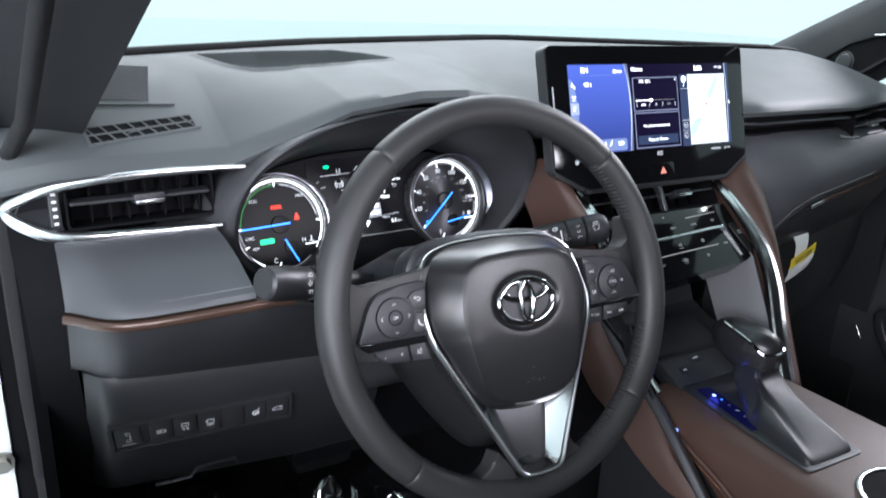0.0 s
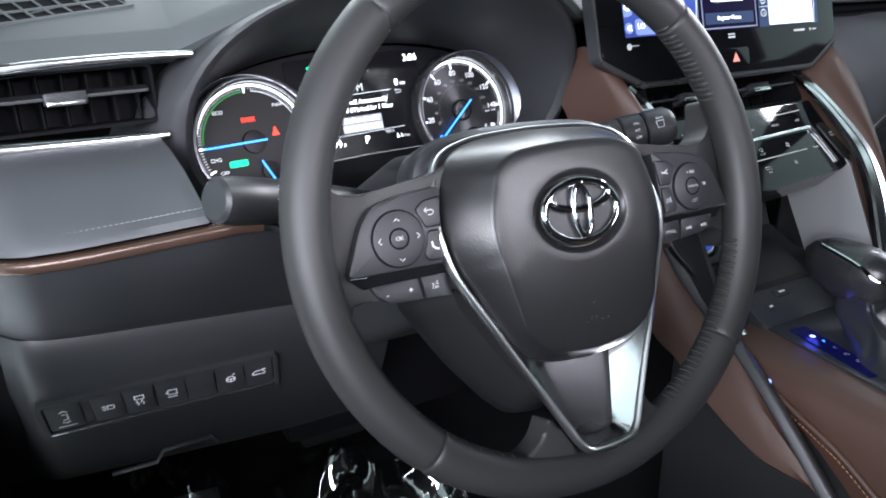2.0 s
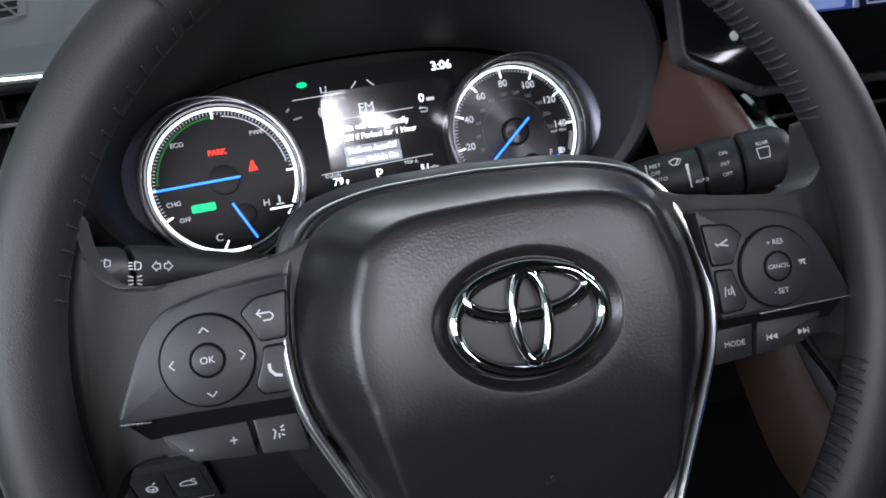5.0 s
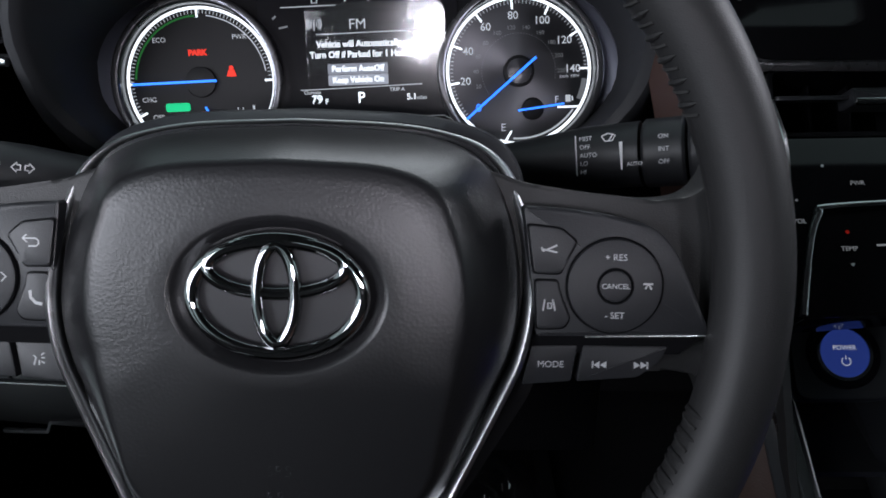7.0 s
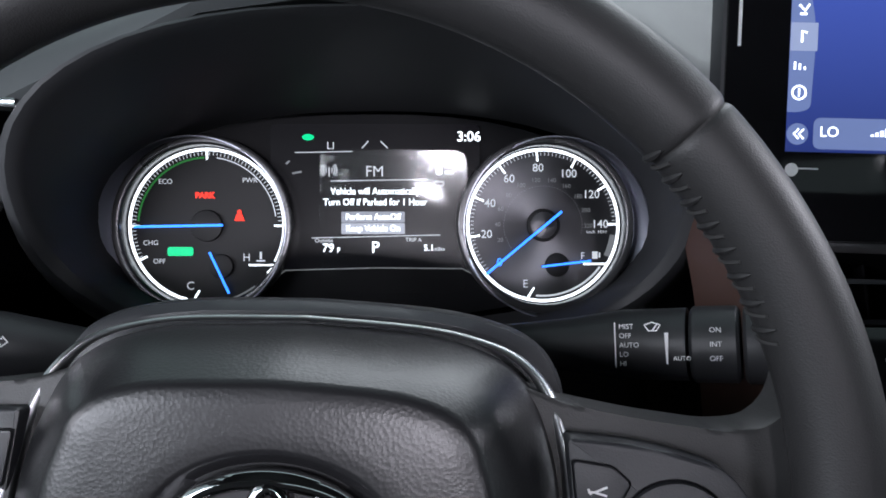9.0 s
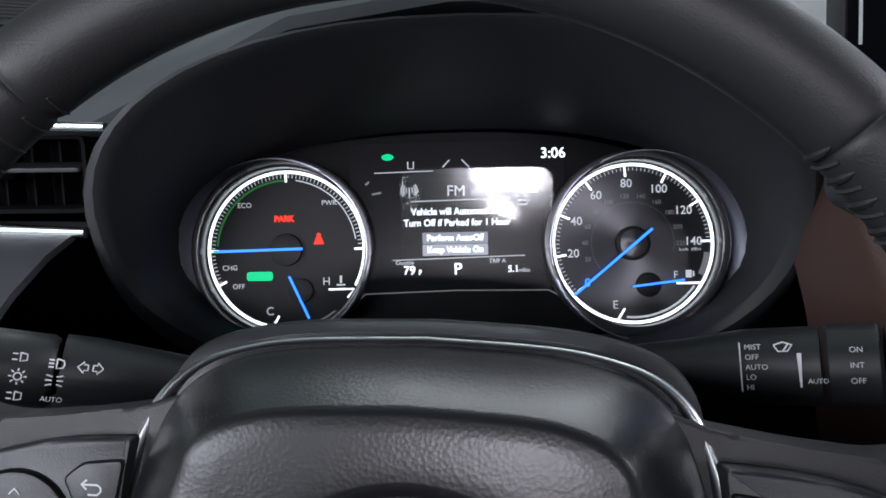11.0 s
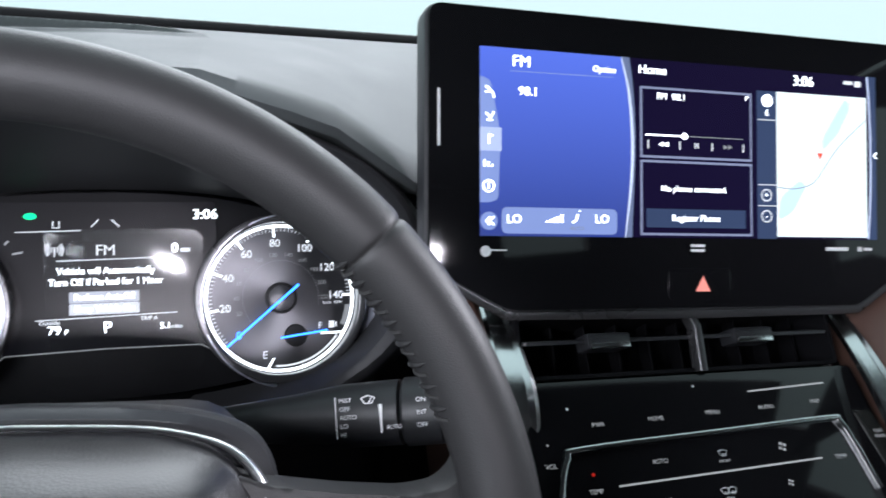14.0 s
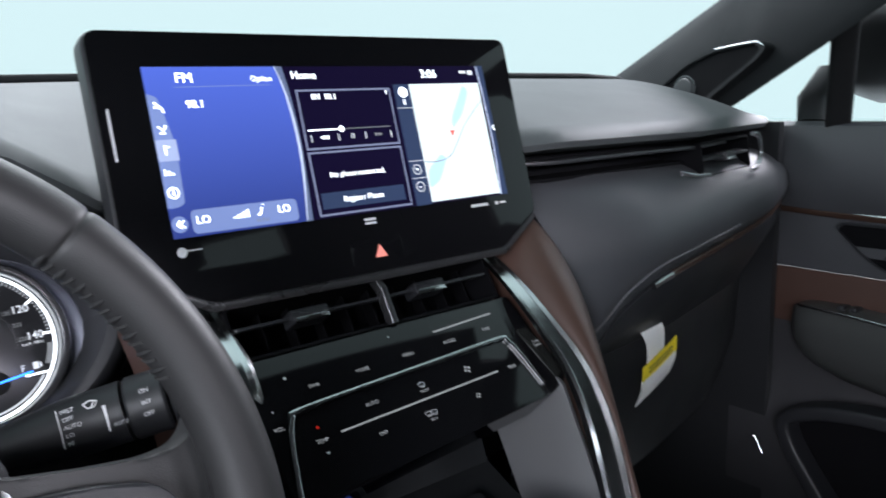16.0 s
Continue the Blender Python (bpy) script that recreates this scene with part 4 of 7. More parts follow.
left = thing("turn_signal_stalk", (-0.10, 0.13, 1.03), "black turn signal and light stalk with white symbols", "stalk")
a, b = Vector((-0.074, 0.145, 0.995)), Vector((-0.216, 0.086, 1.036))
d = (b - a).normalized()
part("lever", sweep([a, a.lerp(b, 0.35), a.lerp(b, 0.55), a.lerp(b, 0.64)], oval(0.0165, 0.0165, n=20), up=(0, 0, 1), scale=[0.55, 0.8, 1.0, 1.02]), M_DARK, left)
part("knob", sweep([a.lerp(b, 0.655), a.lerp(b, 0.67), a.lerp(b, 0.90), a.lerp(b, 0.985), b], oval(0.0160, 0.0160, n=20), up=(0, 0, 1), scale=[0.9, 1.0, 1.05, 0.98, 0.80]), M_DARK, left, "turning light switch knob")
fw = thing("wiper_stalk", (0.10, 0.13, 1.03), "black wiper stalk with white printed settings", "stalk")
a2, b2 = Vector((0.070, 0.159, 1.005)), Vector((0.210, 0.108, 1.034))
part("lever", sweep([a2, a2.lerp(b2, 0.3), a2.lerp(b2, 0.46), a2.lerp(b2, 0.66)], oval(0.0165, 0.0165, n=20), up=(0, 0, 1), scale=[0.55, 0.8, 1.0, 1.03]), M_DARK, fw)
part("ring", sweep([a2.lerp(b2, 0.67), a2.lerp(b2, 0.68), a2.lerp(b2, 0.80), a2.lerp(b2, 0.81)], oval(0.0168, 0.0168, n=24), up=(0, 0, 1), scale=[0.95, 1.05, 1.05, 0.95]), M_DARK, fw, "ribbed interval ring")
part("knob", sweep([a2.lerp(b2, 0.82), a2.lerp(b2, 0.83), a2.lerp(b2, 0.96), b2], oval(0.017, 0.017, n=24), up=(0, 0, 1), scale=[0.95, 1.06, 1.04, 0.82]), M_DARK, fw)


def stalk_plane(p, q, t, lift, tilt):
    """A plane tangent to the stalk's driver side at the fraction t of its length."""
    p, q = Vector(p), Vector(q)
    d = (q - p).normalized()
    if d.x < 0:
        d = -d
    n = Matrix.Rotation(radians(tilt), 3, d) @ (Vector((0, 0, 1)).cross(d)) * -1
    n = n.normalized()
    v = n.cross(d)
    m = Matrix((d, v, n)).transposed().to_4x4()
    return Matrix.Translation(p.lerp(q, t) + n * lift) @ m


SF = stalk_plane(a2, b2, 0.55, 0.0174, -20)
for i, s in enumerate(("MIST", "OFF", "AUTO", "LO", "HI")):
    words("writing", s, SF, -0.012, 0.0088 - i * 0.0042, 0.0022, M_MARKW, fw, align="LEFT")
part("scale_mark", stroke(SF, [[(-0.0138, -0.0098), (-0.0138, 0.0108)]], 0.0006), M_MARKW, fw, smooth=False)
part("wiper_mark", stroke(SF @ Matrix.Translation((0.003, 0.0085, 0)), [[(-0.0035, 0.001), (0, 0.0022), (0.0035, 0.001), (0.0018, -0.0016), (-0.0018, -0.0016), (-0.0035, 0.001)], [(0, -0.0016), (0.0024, 0.0018)]], 0.0006), M_MARKW, fw, smooth=False)
part("wedge_mark", flat(SF @ Matrix.Translation((0.009, -0.001, 0)), [[(-0.0009, 0.007), (0.0009, 0.007), (0.0004, -0.007), (-0.0004, -0.007)]]), M_MARKW, fw, smooth=False)
words("writing", "AUTO", SF, 0.0155, -0.0055, 0.0019, M_MARKW, fw)
SG = stalk_plane(a2, b2, 0.74, 0.0184, -20)
for i, s in enumerate(("ON", "INT", "OFF")):
    words("writing", s, SG, 0.001, 0.007 - i * 0.0062, 0.0022, M_MARK, fw)
SK = stalk_plane(a2, b2, 0.89, 0.0184, -20)
words("writing", "REAR", SK, 0, 0.0075, 0.0020, M_MARK, fw)
part("rear_mark", stroke(SK, [[(-0.0035, 0.005), (0.0035, 0.005), (0.0028, -0.001), (-0.0028, -0.001), (-0.0035, 0.005)]], 0.0006), M_MARK, fw, smooth=False)
SL = stalk_plane(a, b, 0.63, 0.0174, -14)
part("arrow_mark", stroke(SL @ Matrix.Translation((0.010, 0.006, 0)), [[(-0.001, 0.0012), (-0.0026, 0.0012), (-0.0026, 0.0024), (-0.005, 0), (-0.0026, -0.0024), (-0.0026, -0.0012), (-0.001, -0.0012), (-0.001, 0.0012)], [(0.001, 0.0012), (0.0026, 0.0012), (0.0026, 0.0024), (0.005, 0), (0.0026, -0.0024), (0.0026, -0.0012), (0.001, -0.0012), (0.001, 0.0012)]], 0.0006), M_MARKW, left, smooth=False)
words("writing", "AUTO", SL, -0.003, -0.0085, 0.0021, M_MARKW, left)
part("lamp_mark", stroke(SL @ Matrix.Translation((-0.003, 0.0065, 0)), [[(0, 0.002), (0.0025, 0.0015), (0.003, 0), (0.0025, -0.0015), (0, -0.002), (0, 0.002)], [(-0.001, 0.0015), (-0.003, 0.0015)], [(-0.001, 0), (-0.003, 0)], [(-0.001, -0.0015), (-0.003, -0.0015)]], 0.0006), M_MARKW, left, smooth=False)
part("lamp_mark", stroke(SL @ Matrix.Translation((-0.003, -0.0005, 0)), [[(-0.0008, 0.0015), (-0.0032, 0.0022)], [(-0.0008, 0), (-0.0034, 0)], [(-0.0008, -0.0015), (-0.0032, -0.0022)], [(0.0008, 0.0015), (0.0032, 0.0022)], [(0.0008, 0), (0.0034, 0)], [(0.0008, -0.0015), (0.0032, -0.0022)]], 0.0006), M_MARKW, left, smooth=False)
ST = stalk_plane(a, b, 0.76, 0.0174, -14)
sun = [[(0.0015 * math.cos(k), 0.0015 * math.sin(k)) for k in np.linspace(0, 2 * math.pi, 13)]] + [[(0.0022 * math.cos(k), 0.0022 * math.sin(k)), (0.0034 * math.cos(k), 0.0034 * math.sin(k))] for k in np.linspace(0, 2 * math.pi, 9)[:-1]]
part("sun_mark", stroke(ST @ Matrix.Translation((0.004, 0, 0)), sun, 0.0006), M_MARKW, left, smooth=False)
for dv in (0.008, -0.008):
    part("lamp_mark", stroke(ST @ Matrix.Translation((0.004, dv, 0)), [[(0, 0.0018), (0.0025, 0.0012), (0.0025, -0.0012), (0, -0.0018), (0, 0.0018)], [(-0.001, 0.0012), (-0.003, 0.0012)], [(-0.001, -0.0012), (-0.003, -0.0012)]], 0.0006), M_MARKW, left, smooth=False)

# ---- instrument cluster ----
clus = thing("instrument_cluster", tuple(G @ Vector((0, -0.06, 0))), "lit instrument cluster with two round dials and a display", "gauge")
face_pts = [(0.985 * u * 0.985 - 0.004, v) for u, v in [(mouth(2 * math.pi * i / 56)[0] * 0.97, mouth(2 * math.pi * i / 56)[1] * 0.78) for i in range(56)]]
part("face", plate(G, face_pts, -0.02, -0.003), M_FACE, clus, "satin black dial face")
LG, RG, RO = (-0.1244, -0.003), (0.1136, -0.003), 0.0540


def dial(c, side):
    ring = part("dial_bezel", sweep([G @ Vector((u, v, 0.006)) for u, v in oval(0.0590, 0.0590, *c, 56)], rounded(box2(0.006, 0.018), 0.002, 3), up=G.to_3x3() @ Vector((0, 0, 1)), closed=True), M_SMOKE, clus, "shiny dark dial bezel")
    dx = side * 0.0075
    ra, rb = oval(0.0590, 0.0590, *c, 56), oval(0.0655, 0.0640, c[0] + dx, c[1] - 0.002, 56)
    part("dial_flare", thicken(loft([[G @ Vector((u, v, 0.002)) for u, v in ra], [G @ Vector((u * 0.4 + x * 0.6, v * 0.4 + y * 0.6, 0.006)) for (u, v), (x, y) in zip(ra, rb)], [G @ Vector((x, y, 0.015)) for x, y in rb]], True), 0.001), M_FLARE, clus, "glossy flared dial surround")
    part("dial", plate(G, oval(0.0565, 0.0565, *c, 56), -0.004, -0.0008), M_DIAL if side > 0 else M_DIALB, clus, "dark dial disc")
    return ring


M_FLARE = mat("dial_flare_metal", (0.58, 0.60, 0.70), 0.34, 0.95, bump=0.0)
M_DIAL = mat("dial_brushed_dark", (0.085, 0.085, 0.092), 0.36, 0.85, grain=1200, bump=0.05)
# circular brushing round the dial's middle
pb = M_DIAL.node_tree.nodes["Principled BSDF"]
pb.inputs["Anisotropic"].default_value = 0.85
tg = M_DIAL.node_tree.nodes.new("ShaderNodeTangent")
tg.direction_type, tg.axis = "RADIAL", "Y"
M_DIAL.node_tree.links.new(tg.outputs[0], pb.inputs["Tangent"])
M_DIALB = mat("dial_black", (0.004, 0.004, 0.005), 0.5, grain=1200, bump=0.1, spec=0.25)
dial(LG, -1)
dial(RG, 1)


def ticks(c, r0, r1, angles):
    return [[(c[0] + r0 * math.cos(radians(a)), c[1] + r0 * math.sin(radians(a))), (c[0] + r1 * math.cos(radians(a)), c[1] + r1 * math.sin(radians(a)))] for a in angles]


def lit(name, lines, w, m, label="", n=0.0002):
    return part(name, stroke(G, lines, w, 0, n), m, clus, label, smooth=False)


lit("dial_ring", [arc(RO, -42, 222, 80, *RG)], 0.0021, E_WHITE, "lit white ring")
lit("dial_ring", [arc(RO, 222, 318, 40, *RG)], 0.0021, E_WHITE)
tagged(lit("tick_scale", ticks(RG, RO - 0.0042, RO - 0.0018, [220.5 - 3.14 * i for i in range(71) if i % 10]), 0.0005, E_SOFT), kind="stuff")
for i in range(8):
    lit("major_tick", ticks(RG, RO - 0.0082, RO, [220.5 - 31.4 * i]), 0.0013, E_WHITE)
lit("gauge_bar", [arc(RO - 0.0035, -8, -26, 8, *RG)], 0.0040, E_DIM)
for i in range(8):
    a = radians(220.5 - 31.4 * i)
    words("numeral", str(i * 20), G, RG[0] + 0.0410 * math.cos(a), RG[1] + 0.0410 * math.sin(a), 0.0056, E_SOFT if i else E_BLUE, clus, 0.0003, bold=0.00008)
for i in range(1, 12):
    a = radians(219 - 20.0 * i)
    words("numeral", str(i * 20), G, RG[0] + 0.0325 * math.cos(a), RG[1] + 0.0325 * math.sin(a), 0.0030, E_DIM, clus, 0.0003)
tagged(lit("dot_scale", ticks(RG, 0.0278, 0.0284, [215 - 4.2 * i for i in range(55)]), 0.0005, E_DIM), kind="stuff")
words("unit", "km/h  MPH", G, RG[0] + 0.0385, RG[1] - 0.0050, 0.0022, E_SOFT, clus, 0.0003)


def needle(c, tip, tail, w):
    return part("needle", stroke(G, [[tail, tip]], w, 0, 0.0042), E_BLUE, clus, "lit blue needle", smooth=False)


needle(RG, (RG[0] - 0.0415, RG[1] - 0.0352), (RG[0] + 0.0128, RG[1] + 0.0096), 0.0017)
part("needle_hub", plate(G, oval(0.0118, 0.0118, *RG), 0, 0.0032, 0.001), M_DIALB, clus, "black needle hub")
part("hub_cap", plate(G, oval(0.0094, 0.0094, *RG), 0.003, 0.0037, 0.0003), M_DIAL, clus, "brushed cap of the needle hub")
FC = (RG[0] + 0.0100, RG[1] - 0.0285)
part("needle_hub", plate(G, oval(0.0085, 0.0085, *FC), 0, 0.0030, 0.001), M_DIALB, clus, "black fuel needle hub")
needle(FC, (RG[0] + 0.0335, RG[1] - 0.0255), (RG[0] - 0.0015, RG[1] - 0.0295), 0.0014)
words("numeral", "F", G, RG[0] + 0.0285, RG[1] - 0.0222, 0.0048, E_SOFT, clus)
words("numeral", "E", G, RG[0] - 0.0128, RG[1] - 0.0420, 0.0056, E_SOFT, clus)
for ln in [[(RG[0] + 0.0290, RG[1] - 0.0278), (RG[0] + 0.0455, RG[1] - 0.0278)], [(RG[0] - 0.0065, RG[1] - 0.0445), (RG[0] - 0.0115, RG[1] - 0.0525)]]:
    lit("fuel_tick", [ln], 0.0012, E_WHITE)
lit("fuel_scale", [arc(RO - 0.0035, -36, -96, 24, *RG)], 0.0014, E_SOFT)
part("pump_mark", flat(G, [box2(0.0040, 0.0052, RG[0] + 0.0372, RG[1] - 0.0215), box2(0.0012, 0.0036, RG[0] + 0.0405, RG[1] - 0.0215)], 0.0004), E_SOFT, clus, smooth=False)

lit("dial_ring", [arc(RO, -28, 272, 90, *LG), arc(RO, 212, 280, 30, *LG)], 0.0021, E_WHITE, "lit white ring")
lit("dial_ring", [arc(RO, 280, 308, 10, *LG)], 0.0012, E_DIM)
tagged(lit("tick_scale", ticks(LG, RO - 0.0042, RO - 0.0016, [4 + 3.0 * i for i in range(68)]), 0.0005, E_SOFT), kind="stuff")
lit("inner_arc", [arc(RO - 0.0055, 8, 82, 24, *LG)], 0.0008, E_SOFT)
lit("eco_arc", [arc(RO - 0.0058, 92, 176, 26, *LG)], 0.0014, E_DKGREEN, "dim green arc")
for k in (0, 90, 180, 207):
    lit("major_tick", ticks(LG, RO - 0.0070, RO, [k]), 0.0013, E_WHITE)
words("writing", "ECO", G, LG[0] - 0.0290, LG[1] + 0.0312, 0.0034, E_SOFT, clus)
words("writing", "PWR", G, LG[0] + 0.0300, LG[1] + 0.0320, 0.0034, E_SOFT, clus)
words("writing", "CHG", G, LG[0] - 0.0395, LG[1] - 0.0120, 0.0034, E_SOFT, clus)
words("writing", "OFF", G, LG[0] - 0.0335, LG[1] - 0.0250, 0.0034, E_SOFT, clus)
words("writing", "PARK", G, LG[0] - 0.0015, LG[1] + 0.0214, 0.0038, E_RED, clus, bold=0.0003)
words("writing", "H", G, LG[0] + 0.0275, LG[1] - 0.0225, 0.0052, E_SOFT, clus)
words("writing", "C", G, LG[0] - 0.0118, LG[1] - 0.0425, 0.0056, E_SOFT, clus)
part("belt_lamp", flat(G, [oval(0.0016, 0.0016, LG[0] + 0.0226, LG[1] + 0.0098, 14), [(LG[0] + 0.0190, LG[1] + 0.0035), (LG[0] + 0.0262, LG[1] + 0.0035), (LG[0] + 0.0246, LG[1] + 0.0082), (LG[0] + 0.0206, LG[1] + 0.0082)]], 0.0004), E_RED, clus, "red seat belt lamp", smooth=False)
part("ev_lamp", plate(G, rounded(box2(0.0180, 0.0062, LG[0] - 0.0188, LG[1] - 0.0180), 0.002), 0, 0.0004), E_GREEN, clus, "green lit mode lamp", smooth=False)
part("coolant_mark", flat(G, [box2(0.0016, 0.0052, LG[0] + 0.0375, LG[1] - 0.0210), box2(0.0062, 0.0012, LG[0] + 0.0375, LG[1] - 0.0248)], 0.0004), E_SOFT, clus, smooth=False)
for ln in [[(LG[0] + 0.0290, LG[1] - 0.0278), (LG[0] + 0.0465, LG[1] - 0.0278), (LG[0] + 0.0420, LG[1] - 0.0335)], [(LG[0] - 0.0055, LG[1] - 0.0455), (LG[0] - 0.0100, LG[1] - 0.0530)]]:
    lit("temp_tick", [ln], 0.0012, E_WHITE)
part("needle_hub", plate(G, oval(0.0112, 0.0112, *LG), 0, 0.0036, 0.001), M_DIALB, clus, "black needle hub")
needle(LG, (LG[0] - 0.0500, LG[1] - 0.0006), (LG[0] + 0.0120, LG[1] + 0.0004), 0.0017)
part("needle_hub", plate(G, oval(0.0085, 0.0085, LG[0] + 0.010, LG[1] - 0.0285), 0, 0.0030, 0.001), M_DIALB, clus, "black needle hub")
needle(LG, (LG[0] + 0.0160, LG[1] - 0.0475), (LG[0] + 0.0025, LG[1] - 0.0185), 0.0016)


# middle display, in the scale of the dials
def mid(px, py):
    return -0.0053 + (px - 778) * 0.000388, -0.0028 + (431 - py) * 0.000388


def midbox(x0, y0, x1, y1):
    a, b = mid(x0, y1), mid(x1, y0)
    return [(a[0], a[1]), (b[0], a[1]), (b[0], b[1]), (a[0], b[1])]


part("display", plate(G, rounded(midbox(585, 245, 968, 512), 0.004), -0.003, -0.0012), E_MFD, clus, "dim lit centre display", smooth=False)
for s, x, y, h, m in (("3:06", 948, 269, 18, E_WHITE), ("FM", 775, 333, 19, E_SOFT), ("Vehicle will Automatically", 776, 369, 12, E_WHITE), ("Turn Off if Parked for 1 Hour", 776, 389, 12, E_WHITE), ("79", 690, 473, 15, E_WHITE), ("F", 709, 477, 9, E_WHITE), ("P", 776, 472, 20, E_WHITE), ("5.1", 874, 473, 11, E_WHITE), ("miles", 893, 475, 7, E_SOFT), ("Outside", 682, 459, 7, E_SOFT), ("TRIP A", 846, 458, 7, E_SOFT)):
    u, v = mid(x, y)
    words("writing", s, G, u, v, h * 0.000388, m, clus, 0.0001, bold=0.0 if s == "FM" else 0.00005, wide=0.9 if len(s) > 12 else 1.0)
for s, y, glow in (("Perform AutoOff", 416, 0.24), ("Keep Vehicle On", 437, 0.48)):
    part("prompt_box", plate(G, rounded(midbox(714, y - 10, 830, y + 10), 0.001), -0.001, 0.0001), emit("prompt_grey", (0.80, 0.86, 1.0), glow), clus, "lit grey prompt box", smooth=False)
    u, v = mid(772, y)
    words("writing", s, G, u, v, 11 * 0.000388, E_WHITE, clus, 0.0002, bold=0.00008, wide=0.9)
u, v = mid(893, 331)
words("writing", "0", G, u, v, 17 * 0.000388, E_WHITE, clus, 0.0001, bold=0.00005)
part("unit_bar", flat(G, [midbox(903, 331, 920, 338)], 0.0001), E_SOFT, clus, smooth=False)
lit("back_mark", [[mid(884, 351), mid(900, 351), mid(902, 355), mid(899, 359), mid(886, 359)], [mid(889, 348), mid(884, 351), mid(889, 354)]], 0.0007, E_SOFT)
for ln in [[mid(630, 298), mid(735, 296)], [mid(695, 350), mid(872, 347)], [mid(660, 454), mid(895, 449)]]:
    lit("display_line", [ln], 0.0006, E_SOFT)
u, v = mid(654, 270)
part("ready_lamp", flat(G, [oval(0.0042, 0.0023, u, v, 20)], 0.0002), E_GREEN, clus, "green car lamp", smooth=False)
for ln in [[mid(752, 290), mid(764, 277)], [mid(786, 277), mid(799, 290)], [mid(690, 279), mid(690, 291), mid(700, 291), mid(700, 279)]]:
    lit("lane_mark", [ln], 0.0008, E_SOFT)
lit("antenna_mark", [[mid(692, 342), mid(692, 325)]] + [[mid(692 + s * r * math.cos(radians(b)), 330 - r * math.sin(radians(b))) for b in (-45, 0, 45)] for s in (-1, 1) for r in (6, 11, 15)], 0.0008, E_SOFT)
for ln in [[mid(614, 319), mid(620, 313)], [mid(625, 336), mid(642, 333)]]:
    lit("side_mark", [ln], 0.0014, E_DIM)
lit("lower_edge", [[mid(598, 524), mid(612, 513), mid(775, 509), mid(935, 511), mid(955, 521)]], 0.0008, E_DIM)

LENS = plane_at(G @ Vector((0.007, -0.001, 0.0115)), 11.3, 1.0, 0.8)
M_LENS = clear("display_lens_glass", 0.10, (1, 1, 1), 0.027)
lens = part("display_lens", plate(LENS, rounded(box2(0.102, 0.100), 0.010), -0.0006, 0.0, 0.0004), M_LENS, clus, "clear glossy display cover")
lens.visible_shadow = False

# ---- touchscreen ----
S = plane_at((0.3614, 0.198, 1.1603), 15.7, 0.19, -0.58) @ Matrix.Diagonal((0.985, 0.985, 0.985, 1))
scr = thing("touchscreen", tuple(S @ Vector((0, -0.10, -0.03))), "wide touchscreen in a glossy black frame, lit with radio and map", "screen")
body = [(-0.180, 0.0815), (-0.180, -0.078), (-0.128, -0.105), (0.132, -0.105), (0.177, -0.078), (0.180, 0.0815)]
part("housing", plate(S, rounded(body, [0.012, 0.008, 0.008, 0.008, 0.008, 0.012], 5), -0.020, -0.0035, 0.003), M_STRIP, scr, "dark grey screen housing")
part("bezel", plate(S, rounded([(x * 0.987, y * 0.985 + 0.0003) for x, y in body], [0.009, 0.006, 0.006, 0.006, 0.006, 0.009], 5), -0.006, -0.0015, 0.0012), M_PIANO, scr, "glossy black front glass")
part("mount", plate(S, rounded(box2(0.22, 0.10, 0, -0.03), 0.02), -0.09, -0.020, 0.01), M_DARK, scr, "dark bracket behind the screen")
part("bottom_lip", sweep(on(S, [(-0.176, -0.079, -0.008), (-0.128, -0.1055, -0.008), (0.0, -0.1065, -0.006), (0.132, -0.1055, -0.008), (0.174, -0.079, -0.008)]), rounded(box2(0.010, 0.006), 0.002, 2), up=S.to_3x3() @ Vector((0, 1, 0.2))), M_SMOKE, scr, "satin grey lower lip")
# painted reflection: a fixed white bar on the frame
part("side_glint_bar", plate(S, box2(0.0016, 0.034, -0.1715, 0.012), -0.003, -0.0011), M_MARKW, scr, "thin white bar painted as a reflection")
n0 = -0.0012


def ui(name, pts, m, k=1, label=""):
    return part(name, flat(S, [pts], n0 + 0.0002 * k), m, scr, label, smooth=False)


def uibox(x0, y0, x1, y1):
    return [(x0, y0), (x1, y0), (x1, y1), (x0, y1)]


def say(s, u, v, h, m=None, k=4, **kw):
    return words("writing", s, S, u, v, h, m or E_WHITE, scr, n0 + 0.0002 * k, **kw)


ui("screen_ground", uibox(-0.1462, -0.0580, 0.1455, 0.0560), E_SCRN, 1, "dark lit screen ground")
E_GRAD = bpy.data.materials.new("screen_radio_blue")
E_GRAD.use_nodes = True
nt = E_GRAD.node_tree
tc, sep, rmp = nt.nodes.new("ShaderNodeTexCoord"), nt.nodes.new("ShaderNodeSeparateXYZ"), nt.nodes.new("ShaderNodeValToRGB")
nt.links.new(tc.outputs["Generated"], sep.inputs[0])
nt.links.new(sep.outputs[2], rmp.inputs[0])
rmp.color_ramp.elements[0].color, rmp.color_ramp.elements[1].color = (0.020, 0.040, 0.22, 1), (0.075, 0.14, 0.66, 1)
pb = nt.nodes["Principled BSDF"]
pb.inputs["Base Color"].default_value = (0.01, 0.01, 0.03, 1)
nt.links.new(rmp.outputs[0], pb.inputs["Emission Color"])
pb.inputs["Emission Strength"].default_value = 1.15
left_edge = [(p.x, p.y) for p in spline([(-0.0525, 0.0560, 0), (-0.0478, 0.0350, 0), (-0.0455, 0.0065, 0), (-0.0462, -0.0220, 0), (-0.0500, -0.0580, 0)], 5)]
